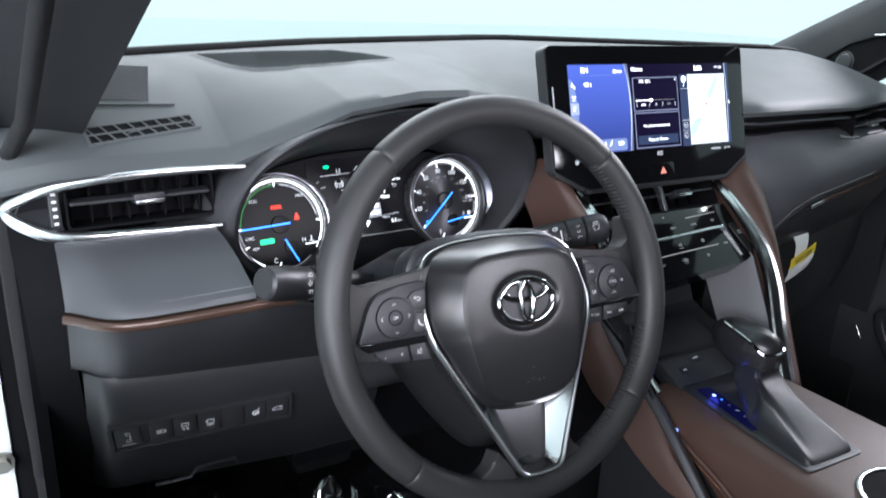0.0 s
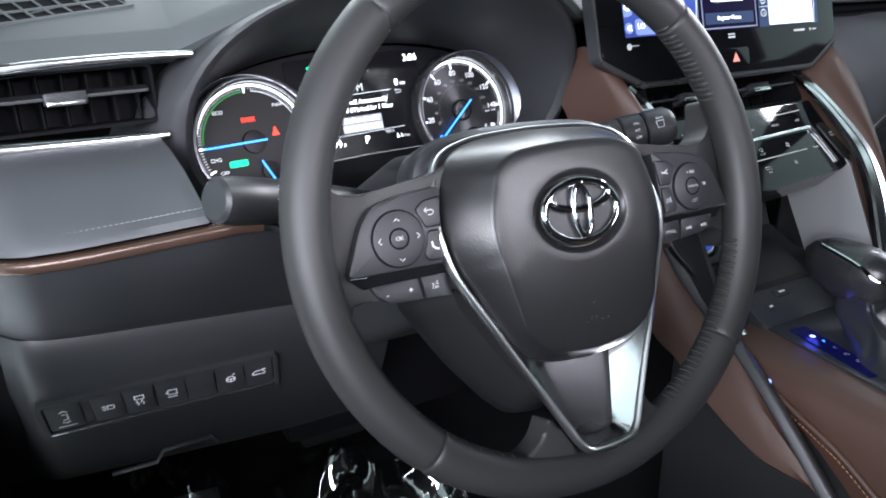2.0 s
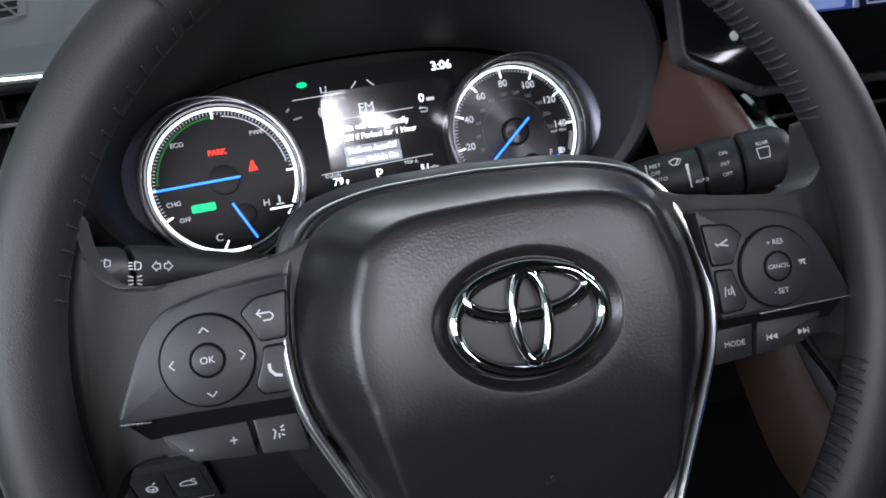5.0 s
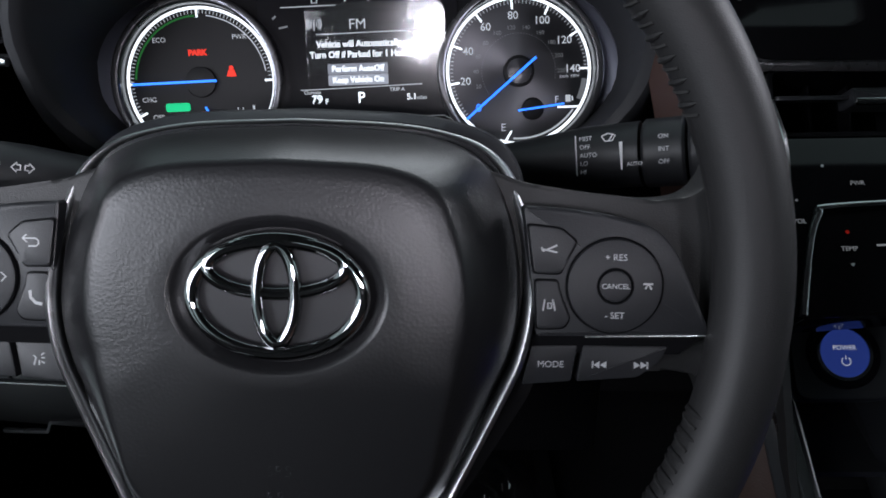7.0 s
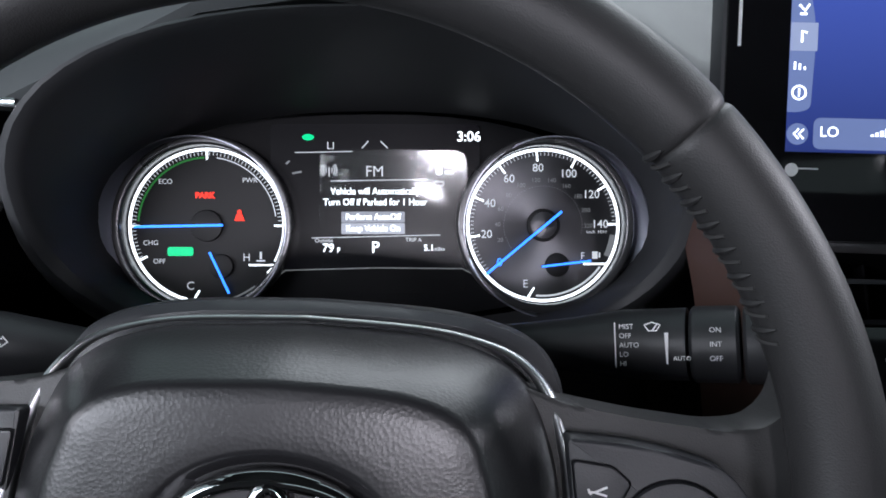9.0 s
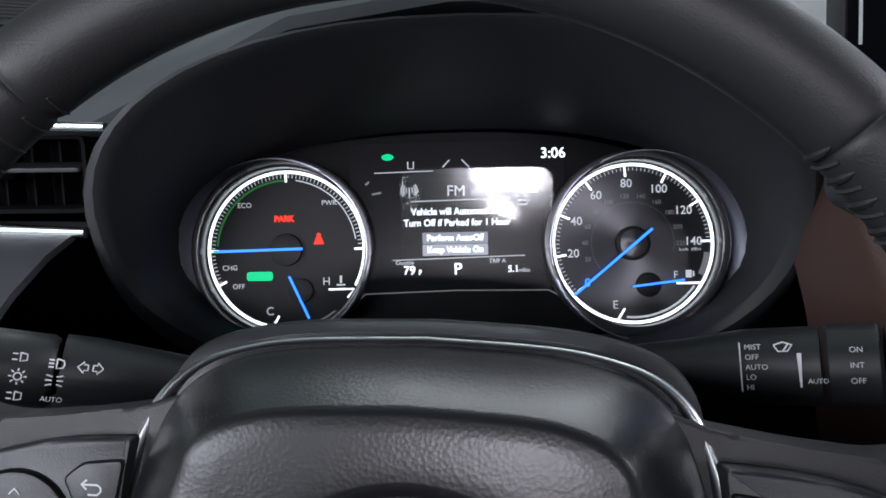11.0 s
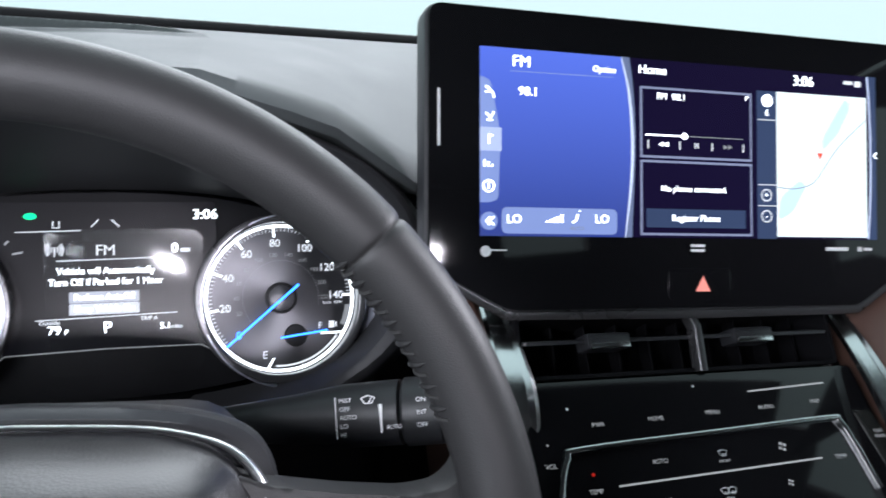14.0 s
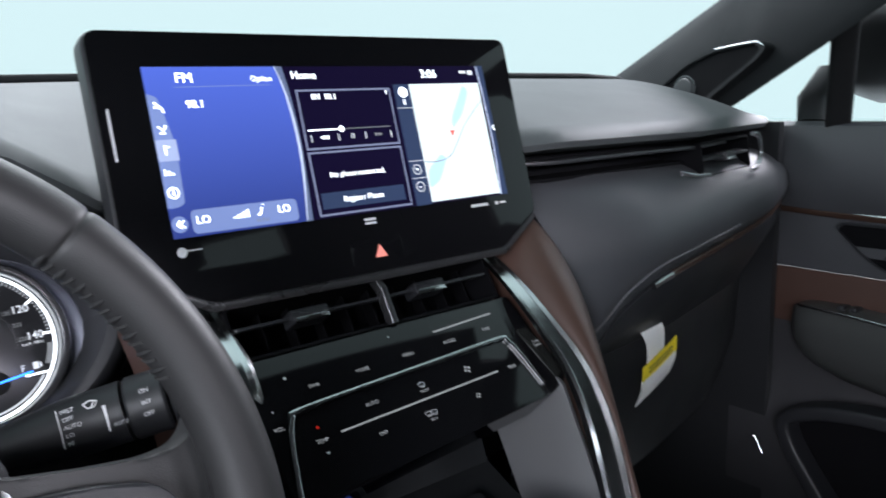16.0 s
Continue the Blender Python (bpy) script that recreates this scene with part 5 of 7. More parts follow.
right_edge = [(p.x, p.y) for p in spline([(-0.0466, 0.0560, 0), (-0.0438, 0.0350, 0), (-0.0425, 0.0065, 0), (-0.0433, -0.0220, 0), (-0.0452, -0.0580, 0)], 5)]
ui("radio_panel", [(-0.1462, -0.0580)] + left_edge[::-1] + [(-0.1462, 0.0560)], E_GRAD, 2, "blue radio panel")
part("divider", loft([on(S, left_edge, n0 + 0.0007), on(S, right_edge, n0 + 0.0007)]), emit("divider_grey_blue", (0.13, 0.17, 0.30), 0.9), scr, "grey-blue curved divider", smooth=False)
bright = [(x + 0.0004 + 0.0013 * (1 - (y / 0.058) ** 2), y) for x, y in left_edge]
part("divider_edge", loft([on(S, [(x - 0.0002, y) for x, y in left_edge], n0 + 0.0009), on(S, bright, n0 + 0.0009)]), emit("divider_white", (0.62, 0.72, 0.95), 1.0), scr, "pale shining crescent", smooth=False)
ui("icon_column", rounded([(-0.1462, 0.038), (-0.1395, 0.036), (-0.1330, 0.004), (-0.1345, -0.036), (-0.1400, -0.038), (-0.1462, -0.038)], [0, 0.004, 0.01, 0.004, 0.004, 0]), E_SCRB2, 3)
ui("icon_chosen", uibox(-0.1462, -0.007, -0.1325, 0.0072), emit("screen_chosen", (0.40, 0.48, 0.75), 1.0), 4)
ui("climate_bar", rounded(uibox(-0.1325, -0.0565, -0.0555, -0.0405), 0.004), E_SCRB2, 3)
ui("collapse_key", oval(0.0055, 0.0055, -0.1405, -0.0490, 24), E_SCRB2, 3)
part("radio_line", stroke(S, [[(-0.127, 0.0420), (-0.058, 0.0425)]], 0.0005, 0, n0 + 0.0008), E_SCRB2, scr, smooth=False)
say("FM", -0.1195, 0.0480, 0.0068)
say("Option", -0.0640, 0.0470, 0.0038)
say("98.1", -0.1150, 0.0300, 0.0052)
say("LO", -0.1245, -0.0478, 0.0052)
say("LO", -0.0660, -0.0470, 0.0052)
say("Home", -0.0300, 0.0490, 0.0056)
say("3:06", 0.0850, 0.0490, 0.0068)
say("FM  98.1", -0.0165, 0.0325, 0.0042)
say("No phone connected.", 0.0000, -0.0266, 0.0038)
part("tile", flat(S, [uibox(-0.0390, -0.0070, 0.0440, 0.0385)], n0 + 0.0004), emit("tile_edge", (0.20, 0.23, 0.36), 1.0), scr, smooth=False)
part("tile_face", flat(S, [uibox(-0.0375, -0.0055, 0.0425, 0.0370)], n0 + 0.0006), E_SCRN, scr, smooth=False)
part("tile", flat(S, [uibox(-0.0390, -0.0565, 0.0440, -0.0085)], n0 + 0.0004), emit("tile_edge", (0.20, 0.23, 0.36), 1.0), scr, smooth=False)
part("tile_face", flat(S, [uibox(-0.0375, -0.0550, 0.0425, -0.0100)], n0 + 0.0006), E_SCRN, scr, smooth=False)
ui("register_key", uibox(-0.0350, -0.0515, 0.0385, -0.0395), E_SCRG, 4)
say("Register Phone", 0.0010, -0.0455, 0.0040, k=5)
part("slider", stroke(S, [[(-0.0352, 0.0076), (-0.0072, 0.0076)]], 0.0009, 0, n0 + 0.0008), E_WHITE, scr, smooth=False)
part("slider_rest", stroke(S, [[(-0.0072, 0.0076), (0.037, 0.0076)]], 0.0006, 0, n0 + 0.0008), E_DIM, scr, smooth=False)
ui("slider_knob", oval(0.0022, 0.0022, -0.0072, 0.0076, 18), E_WHITE, 5)
for ln in [[(u, -0.0012), (u, 0.0042)] for u in (-0.0335, -0.0105, 0.0135, 0.0370)] + [[(u, 0.0), (u, 0.0036)] for u in (0.0009, 0.0027)]:
    part("key_bar", stroke(S, [ln], 0.0009, 0, n0 + 0.0008), E_SOFT, scr, smooth=False)
for u, s, m in ((-0.0225, -1, E_WHITE), (0.0255, 1, E_DIM)):
    part("skip_key", flat(S, [[(u + s * -0.0035, 0.0034), (u + s * -0.0035, 0.0002), (u, 0.0018)], [(u, 0.0034), (u, 0.0002), (u + s * 0.0035, 0.0018)]], n0 + 0.0008), m, scr, smooth=False)
part("note_mark", stroke(S, [[(0.0395, 0.0335), (0.0395, 0.0362), (0.0412, 0.0356)]], 0.0008, 0, n0 + 0.0008), E_WHITE, scr, smooth=False)
ui("map_side", uibox(0.0480, -0.0580, 0.0635, 0.0410), E_SCRG, 2)
ui("compass", oval(0.0042, 0.0042, 0.0560, 0.0345, 24), E_WHITE, 4)
say("E", 0.0558, 0.0262, 0.0036)
for v, s in ((-0.0290, "+"), (-0.0430, "-")):
    part("zoom_key", stroke(S, [oval(0.0038, 0.0038, 0.0550, v, 20) + [(0.0588, v)]], 0.0008, 0, n0 + 0.0008), E_SOFT, scr, smooth=False)
    say(s, 0.0550, v, 0.0036)
for y in (0.0215, -0.0220, -0.0360):
    part("side_line", stroke(S, [[(0.0485, y), (0.063, y)]], 0.0005, 0, n0 + 0.0008), E_SOFT, scr, smooth=False)
ui("map", uibox(0.0635, -0.0565, 0.1375, 0.0410), E_MAP, 2, "pale lit road map")
ui("map_water", rounded([(0.0640, -0.046), (0.076, -0.040), (0.087, -0.022), (0.082, -0.018), (0.066, -0.030)], 0.005), E_MAPB, 3)
ui("map_water", rounded([(0.100, 0.002), (0.113, 0.014), (0.124, 0.033), (0.120, 0.040), (0.113, 0.030), (0.101, 0.012)], 0.004), E_MAPB, 3)
part("map_road", stroke(S, [[(p.x, p.y) for p in spline([(0.0640, -0.0235, 0), (0.078, -0.0240, 0), (0.092, -0.020, 0), (0.101, -0.010, 0), (0.114, 0.006, 0), (0.1375, 0.026, 0)], 6)]], 0.0008, 0, n0 + 0.0009), E_MAPR, scr, "thin map road", smooth=False)
part("map_road", stroke(S, [[(p.x, p.y) for p in spline([(0.098, 0.006, 0), (0.108, 0.020, 0), (0.124, 0.037, 0)], 6)]], 0.0005, 0, n0 + 0.0009), E_MAPB, scr, smooth=False)
ui("map_pin", [(0.0955, 0.0008), (0.1005, 0.0008), (0.0980, -0.0042)], E_RED, 5)
part("right_divider", stroke(S, [[(p.x, p.y) for p in spline([(0.1378, 0.0555, 0), (0.1394, 0.034, 0), (0.1402, 0.004, 0), (0.1398, -0.026, 0), (0.1376, -0.0575, 0)], 5)]], 0.0014, 0, n0 + 0.0011), emit("divider_white", (0.55, 0.64, 0.88), 0.9), scr, smooth=False)
ui("right_edge", [(0.1376, -0.058), (0.1455, -0.058), (0.1455, 0.056), (0.1378, 0.056), (0.1398, 0.02), (0.1400, -0.02)], E_SCRG, 3)
part("chevron", stroke(S, [[(0.1455, 0.0030), (0.1432, 0.0008), (0.1455, -0.0014)]], 0.0008, 0, n0 + 0.0011), E_WHITE, scr, smooth=False)
part("status_mark", flat(S, [box2(0.0075, 0.0024, 0.1220, 0.0505), box2(0.0055, 0.0040, 0.1300, 0.0500)], n0 + 0.0008), E_SOFT, scr, smooth=False)
part("radio_marks", stroke(S, [[(-0.1425, 0.0320), (-0.138, 0.028), (-0.1372, 0.025)], [(-0.1428, 0.0285), (-0.1395, 0.0285)], [(-0.1425, 0.016), (-0.1395, 0.013), (-0.1375, 0.0165)], [(-0.142, 0.0115), (-0.1385, 0.0115)], [(-0.1405, -0.0028), (-0.1405, 0.003), (-0.138, 0.002)], [(-0.1435, -0.0165), (-0.1435, -0.0125)], [(-0.1410, -0.0165), (-0.1410, -0.0135)], [(-0.1385, -0.0165), (-0.1385, -0.0150)]], 0.0011, 0, n0 + 0.0011), E_WHITE, scr, smooth=False)
part("info_mark", stroke(S, [oval(0.0034, 0.0034, -0.1408, -0.0281, 20) + [(-0.1374, -0.0281)], [(-0.1408, -0.030), (-0.1408, -0.026)]], 0.0009, 0, n0 + 0.0011), E_WHITE, scr, smooth=False)
part("collapse_mark", stroke(S, [[(-0.1400, -0.0465), (-0.1425, -0.0490), (-0.1400, -0.0515)], [(-0.1375, -0.0465), (-0.1400, -0.0490), (-0.1375, -0.0515)]], 0.0009, 0, n0 + 0.0011), E_WHITE, scr, smooth=False)
part("fan_bars", flat(S, [box2(0.0016, 0.0010 + 0.0010 * i, -0.1030 + 0.0024 * i, -0.0490 + 0.0005 * i) for i in range(5)], n0 + 0.0011), E_WHITE, scr, smooth=False)
part("seat_mark", stroke(S, [[(-0.0862, -0.0492), (-0.0838, -0.0480), (-0.0828, -0.0440)], [(-0.0815, -0.0425), (-0.0812, -0.0420)]], 0.0012, 0, n0 + 0.0011), E_WHITE, scr, smooth=False)
words("writing", "AUTO", S, -0.0832, -0.0530, 0.0022, E_DIM, scr, n0 + 0.0011)
# printed marks on the black frame below the screen
part("key_mark", flat(S, [oval(0.0034, 0.0034, -0.1425, -0.0672, 20), box2(0.011, 0.0008, -0.1345, -0.0665)], n0 + 0.0003), M_MARKW, scr, smooth=False)
part("maker_block", flat(S, [box2(0.0105, 0.0018, 0.0025, -0.0630), box2(0.0105, 0.0018, 0.0025, -0.0660)], n0 + 0.0003), M_MARKW, scr, smooth=False)
part("side_blocks", flat(S, [box2(0.0185, 0.0024, 0.1120, -0.0645), box2(0.0030, 0.0030, 0.1310, -0.0645), box2(0.0070, 0.0018, 0.1380, -0.0645)], n0 + 0.0003), M_MARK, scr, smooth=False)
part("hazard_key", plate(S, rounded(box2(0.046, 0.020, 0.004, -0.0875), 0.004), -0.0015, -0.0011, 0.0002), M_PIANO, scr, "black hazard key")
part("hazard_mark", flat(S, [[(0.0005, -0.0925), (0.0115, -0.0925), (0.0060, -0.0825)]], -0.0004), emit("hazard_red", (0.95, 0.30, 0.26), 0.9), scr, "pale red triangle", smooth=False)

# ---- centre stack: vents and climate panel ----
H = plane_at((0.3687, 0.1369, 0.998), 45, 0.16, 1.35)
clim = thing("climate_panel", tuple(H @ Vector((0, -0.06, -0.02))), "glossy black climate and radio key panel with a chrome line", "control panel")
outl = [(-0.128, 0.034), (-0.128, -0.070), (-0.060, -0.066), (0.100, -0.058), (0.126, -0.050), (0.117, 0.034)]
part("panel", plate(H, rounded(outl, [0.004, 0.006, 0.004, 0.004, 0.008, 0.004]), -0.035, 0.0, 0.002), M_PIANO, clim, "glossy black panel")
part("side_keys", plate(H, rounded([(0.103, 0.002), (0.1146, -0.0477), (0.1281, -0.0436), (0.1166, 0.0015)], 0.003), -0.001, 0.0015, 0.0008), M_GLOSS, clim, "dark glossy tune keys")
CH = [(-0.1265, -0.068), (-0.1165, -0.030), (-0.1085, -0.0125), (-0.098, -0.0080), (0.0, -0.0045), (0.080, -0.0018), (0.0885, -0.0045), (0.0930, -0.018), (0.0985, -0.048)]
part("chrome_line", sweep(on(H, [(p.x, p.y, 0.001) for p in spline([(u, v, 0) for u, v in CH], 5)]), rounded(box2(0.0032, 0.004), 0.001, 2), up=H.to_3x3() @ Vector((0, 0, 1))), M_CHROME, clim, "chrome outline of the climate keys")
part("inner_key_line", stroke(H, [[(-0.0803, -0.0303), (0.0645, -0.0262)], [(0.0278, 0.0197), (0.089, 0.0221)]], 0.0011, 0, 0.0004), E_KEY, clim, "thin silver lines", smooth=False)
for s, u, v in (("PWR", -0.0835, 0.0058), ("HOME", -0.0441, 0.0068), ("MENU", -0.0032, 0.0080), ("AUDIO", 0.0372, 0.0088), ("MAP", 0.0762, 0.0100), ("AUTO", -0.0496, -0.0187), ("TEMP", -0.0951, -0.0320), ("OFF", -0.0520, -0.0411), ("TEMP", 0.0793, -0.0265), ("VOL", -0.1190, -0.016), ("+", -0.1185, -0.004), ("REAR", -0.0102, -0.0438), ("FRONT", -0.0057, -0.0222)):
    words("writing", s, H, u, v, 0.0026 if s not in ("REAR", "FRONT") else 0.0017, E_KEY, clim, 0.0004)
for s, v in (("TUNE", -0.0130), ("TRACK", -0.0165)):
    words("writing", s, H, 0.1150, v, 0.0020, E_KEY, clim, 0.0019)
K = E_KEY
fanp = [[(0.0006 * math.cos(k), 0.0006 * math.sin(k)), (0.0022 * math.cos(k + 0.5), 0.0022 * math.sin(k + 0.5)), (0.0030 * math.cos(k), 0.0030 * math.sin(k)), (0.0022 * math.cos(k - 0.5), 0.0022 * math.sin(k - 0.5))] for k in np.linspace(0.4, 0.4 + 2 * math.pi, 5)[:-1]]
for u, v, q in ((0.0384, -0.0169, 1.1), (0.0351, -0.0388, 0.8)):
    part("fan_mark", flat(H @ Matrix.Translation((u, v, 0)) @ Matrix.Diagonal((q, q, 1, 1)), fanp, 0.0004), K, clim, smooth=False)
for u, v in ((-0.0057, -0.0175), (-0.0122, -0.0395), (-0.0075, -0.0395)):
    part("defrost_mark", stroke(H @ Matrix.Translation((u, v, 0)), [[(-0.0030, 0.0014), (0.0, 0.0022), (0.0030, 0.0014), (0.0018, -0.0012), (-0.0018, -0.0012), (-0.0030, 0.0014)], [(-0.0008, -0.002), (-0.0002, 0.0)], [(0.0008, -0.002), (0.0014, 0.0)]], 0.0005, 0, 0.0004), M_MARK, clim, smooth=False)
part("temp_dot", flat(H, [oval(0.0011, 0.0011, -0.0945, -0.0225, 10)], 0.0004), emit("temp_red", (0.7, 0.03, 0.02), 0.35), clim, smooth=False)
part("temp_dot", flat(H, [[(-0.0965, -0.0400), (-0.0935, -0.0400), (-0.0950, -0.0420)]], 0.0004), M_MARK, clim, smooth=False)
# glints painted as white dots on the gloss
for u, v, r in ((-0.0115, 0.0255, 0.0008), (-0.1010, 0.0165, 0.0010)):
    part("glint_dot", flat(H, [oval(r, r, u, v, 10)], 0.0004), M_MARKW, clim, smooth=False)


def vent(name, F, w, h, slats, label, tabs, vanes, mid_post=True):
    v = thing(name, tuple(F @ Vector((0, -h / 2, 0))), label, "air vent")
    # frame, back and vanes are near black, which deepens the vent's shade
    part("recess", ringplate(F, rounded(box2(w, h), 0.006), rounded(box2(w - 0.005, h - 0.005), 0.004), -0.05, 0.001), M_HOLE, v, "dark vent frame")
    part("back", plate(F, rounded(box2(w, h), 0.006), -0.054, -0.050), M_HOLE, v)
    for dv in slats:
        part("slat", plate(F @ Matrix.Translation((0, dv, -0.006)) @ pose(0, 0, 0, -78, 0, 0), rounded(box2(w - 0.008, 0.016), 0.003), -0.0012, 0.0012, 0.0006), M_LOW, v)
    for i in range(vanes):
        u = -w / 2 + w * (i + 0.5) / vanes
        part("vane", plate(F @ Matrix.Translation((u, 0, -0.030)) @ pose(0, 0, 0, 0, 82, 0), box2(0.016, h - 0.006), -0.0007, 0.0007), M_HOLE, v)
    for u, dv in tabs:
        t = part("tab", plate(F @ Matrix.Translation((u, dv, 0)), rounded(box2(0.030, 0.010), 0.002), -0.010, 0.006, 0.002), M_LOW, v, "sliding tab")
        part("tab_edge", plate(F @ Matrix.Translation((u, dv - 0.0035, 0)), rounded(box2(0.027, 0.0038), 0.001), 0.005, 0.0072, 0.0008), M_CHROME, t, "chrome tab edge")
    if mid_post:
        part("post", sweep(on(F, [(0.0, h / 2, 0.006), (0.006, h * 0.2, 0.004), (0.006, -h / 2, 0.002)]), rounded(box2(0.006, 0.010), 0.002), up=F.to_3x3() @ Vector((0, 0, 1))), M_SMOKE, v, "grey divider post")
    return v


HV = H @ Matrix.Translation((-0.006, 0.056, 0.0)) @ pose(0, 0, 0, 12, 0, 0)
vent("air_vent", HV, 0.236, 0.040, (0.004,), "black centre air vents with two chrome-edged tabs", [(-0.058, 0.002), (0.050, 0.002)], 10)

# ---- left air vent with chrome surround ----
V = plane_at((-0.288, 0.240, 1.083), 8, 0.5, 2)
lv = vent("air_vent", V, 0.142, 0.046, (0.004,), "black side air vent in a chrome surround", [(0.006, 0.002)], 8, False)
loop = spline([(-0.190, 0.218, 1.114), (-0.25, 0.222, 1.114), (-0.311, 0.226, 1.111), (-0.365, 0.232, 1.104), (-0.396, 0.240, 1.092), (-0.408, 0.243, 1.083), (-0.398, 0.240, 1.070), (-0.372, 0.233, 1.057), (-0.340, 0.230, 1.053), (-0.28, 0.229, 1.052), (-0.214, 0.226, 1.052)], 7)
sc = [interp(i, (0, 20, 36, 44, 56, 70), (0.45, 0.8, 1.0, 1.3, 1.2, 0.55)) for i in range(len(loop))]
part("chrome_surround", sweep(loop, rounded(box2(0.011, 0.010), 0.004, 3), up=(0, -1, 0.1), scale=sc), M_CHROME, lv, "satin chrome surround")
part("surround_cheek", thicken(loft([[(-0.398, 0.238, 1.09), (-0.385, 0.236, 1.102), (-0.362, 0.236, 1.106)], [(-0.402, 0.242, 1.08), (-0.385, 0.252, 1.08), (-0.362, 0.256, 1.08)], [(-0.392, 0.238, 1.064), (-0.378, 0.236, 1.060), (-0.362, 0.236, 1.059)]]), 0.003), M_LOW, lv, "dark cheek beside the vent")
part("thumb_wheel", plate(V @ Matrix.Translation((-0.080, 0, 0)), rounded(box2(0.010, 0.036), 0.003), -0.01, 0.003, 0.002), M_DARK, lv, "black thumb wheel with white marks")
for i in range(5):
    part("wheel_mark", plate(V @ Matrix.Translation((-0.080, 0.014 - 0.007 * i, 0)), rounded(box2(0.0042, 0.0026), 0.001), 0.002, 0.0036), M_MARKW, lv)
# right vent
V2 = plane_at((0.885, 0.208, 1.111), 8, 0, 13)
rv = vent("air_vent", V2, 0.165, 0.040, (0.002,), "black side air vent with a chrome corner", [(0.0, 0.0)], 7, False)
part("chrome_corner", sweep(spline([(0.935, 0.205, 1.134), (0.962, 0.212, 1.130), (0.972, 0.214, 1.113), (0.965, 0.212, 1.095), (0.935, 0.204, 1.089)], 5), rounded(box2(0.005, 0.005), 0.0015), up=(0, -1, 0.1)), M_CHROME, rv, "chrome corner")
part("chrome_corner", sweep([(0.735, 0.166, 1.104), (0.77, 0.172, 1.098), (0.805, 0.178, 1.096)], rounded(box2(0.005, 0.004), 0.0015), up=(0, -1, 0.1)), M_CHROME, rv, "chrome corner")

# ---- switch bank on the lower panel ----
B = plane_at((-0.251, 0.2005, 0.8420), -23, 3.2, -7.5)
sw = thing("switch_bank", tuple(B @ Vector((0, -0.02, 0))), "row of black push switches with white symbols", "switch")
part("frame", ringplate(B, rounded(box2(0.190, 0.042), 0.003), rounded(box2(0.182, 0.034, 0, 0), 0.002), -0.02, 0.0035), M_DARK, sw)
part("base", plate(B, rounded(box2(0.184, 0.036), 0.002), -0.02, -0.001), M_HOLE, sw)
part("silver_edge", plate(B, box2(0.182, 0.0012, 0, -0.0178), 0.0, 0.0042), M_CHROME, sw, "thin silver lower edge")
for i, u in enumerate((-0.0765, -0.0435, -0.0195, 0.0060, 0.0300, 0.0545, 0.0785)):
    part("push_switch", plate(B, rounded(box2(0.0235 if i else 0.026, 0.031, u, 0.0005), 0.0015), -0.004, 0.0025, 0.001), M_DARK, sw, "black push switch")
    if i != 4:
        g = B @ Matrix.Translation((u, 0.001, 0))
        ic = {0: [[(-0.002, 0.004), (0.002, 0.004), (0.002, -0.003), (-0.002, -0.003)], [(-0.003, 0.0065), (0, 0.0085), (0.003, 0.0065)], [(-0.003, -0.0055), (0, -0.0075), (0.003, -0.0055)], [(-0.007, -0.0115), (0.007, -0.0115)]],
              1: [[(-0.001, 0.0026), (0.004, 0.0018), (0.004, -0.0018), (-0.001, -0.0026), (-0.001, 0.0026)], [(-0.005, 0.0022), (-0.002, 0.0022)], [(-0.005, 0), (-0.002, 0)], [(-0.005, -0.0022), (-0.002, -0.0022)]],
              2: [[(-0.0035, 0.006), (0.0035, 0.006), (0.0035, 0.0015), (-0.0035, 0.0015), (-0.0035, 0.006)], [(-0.002, 0), (-0.003, -0.002), (-0.001, -0.004), (-0.002, -0.006)], [(0.002, 0), (0.001, -0.002), (0.003, -0.004), (0.002, -0.006)]],
              3: [[(-0.003, 0.004), (0.004, 0.004), (0.004, -0.002), (-0.003, -0.002), (-0.003, 0.004)], [(-0.005, 0.001), (-0.003, 0.001)], [(-0.004, -0.005), (0.004, -0.005)]],
              5: [[(0.0035 * math.cos(k), 0.0035 * math.sin(k)) for k in np.linspace(0, 6.283, 15)], [(-0.003, 0), (0.003, 0)], [(0, 0), (0, -0.003)], [(0.002, 0.005), (0.004, 0.007)]],
              6: [[(-0.005, -0.002), (-0.005, 0.001), (-0.002, 0.003), (0.003, 0.003), (0.005, 0.0), (0.005, -0.002), (-0.005, -0.002)], [(0.003, 0.004), (0.006, 0.004)]]}[i]
        part("symbol", stroke(g, ic, 0.0012, 0, 0.0029), M_MARKW if i else M_MARK, sw, smooth=False)

# ---- grilles in the dashboard top ----
def top_z(x, y):
    (yr, zr), (yf, zf) = rear(x), cowl(x)
    s = min(1, max(0, (y - yr) / (yf - yr)))
    return zr + 0.003 + (zf - zr - 0.003) * (1 - (1 - s) ** 1.7)


D = thing("defroster_grille", (-0.275, 0.27, top_z(-0.275, 0.27)), "black slotted side window defroster grille", "air vent")
c0, c1, c2, c3 = (-0.3324, 0.2768), (-0.2251, 0.2898), (-0.2227, 0.2708), (-0.3286, 0.2581)


def quad(s, t):
    x = (1 - t) * ((1 - s) * c3[0] + s * c2[0]) + t * ((1 - s) * c0[0] + s * c1[0])
    y = (1 - t) * ((1 - s) * c3[1] + s * c2[1]) + t * ((1 - s) * c0[1] + s * c1[1])
    return x, y


def drape(pts, lift):
    return [Vector((x, y, top_z(x, y) + lift)) for x, y in pts]


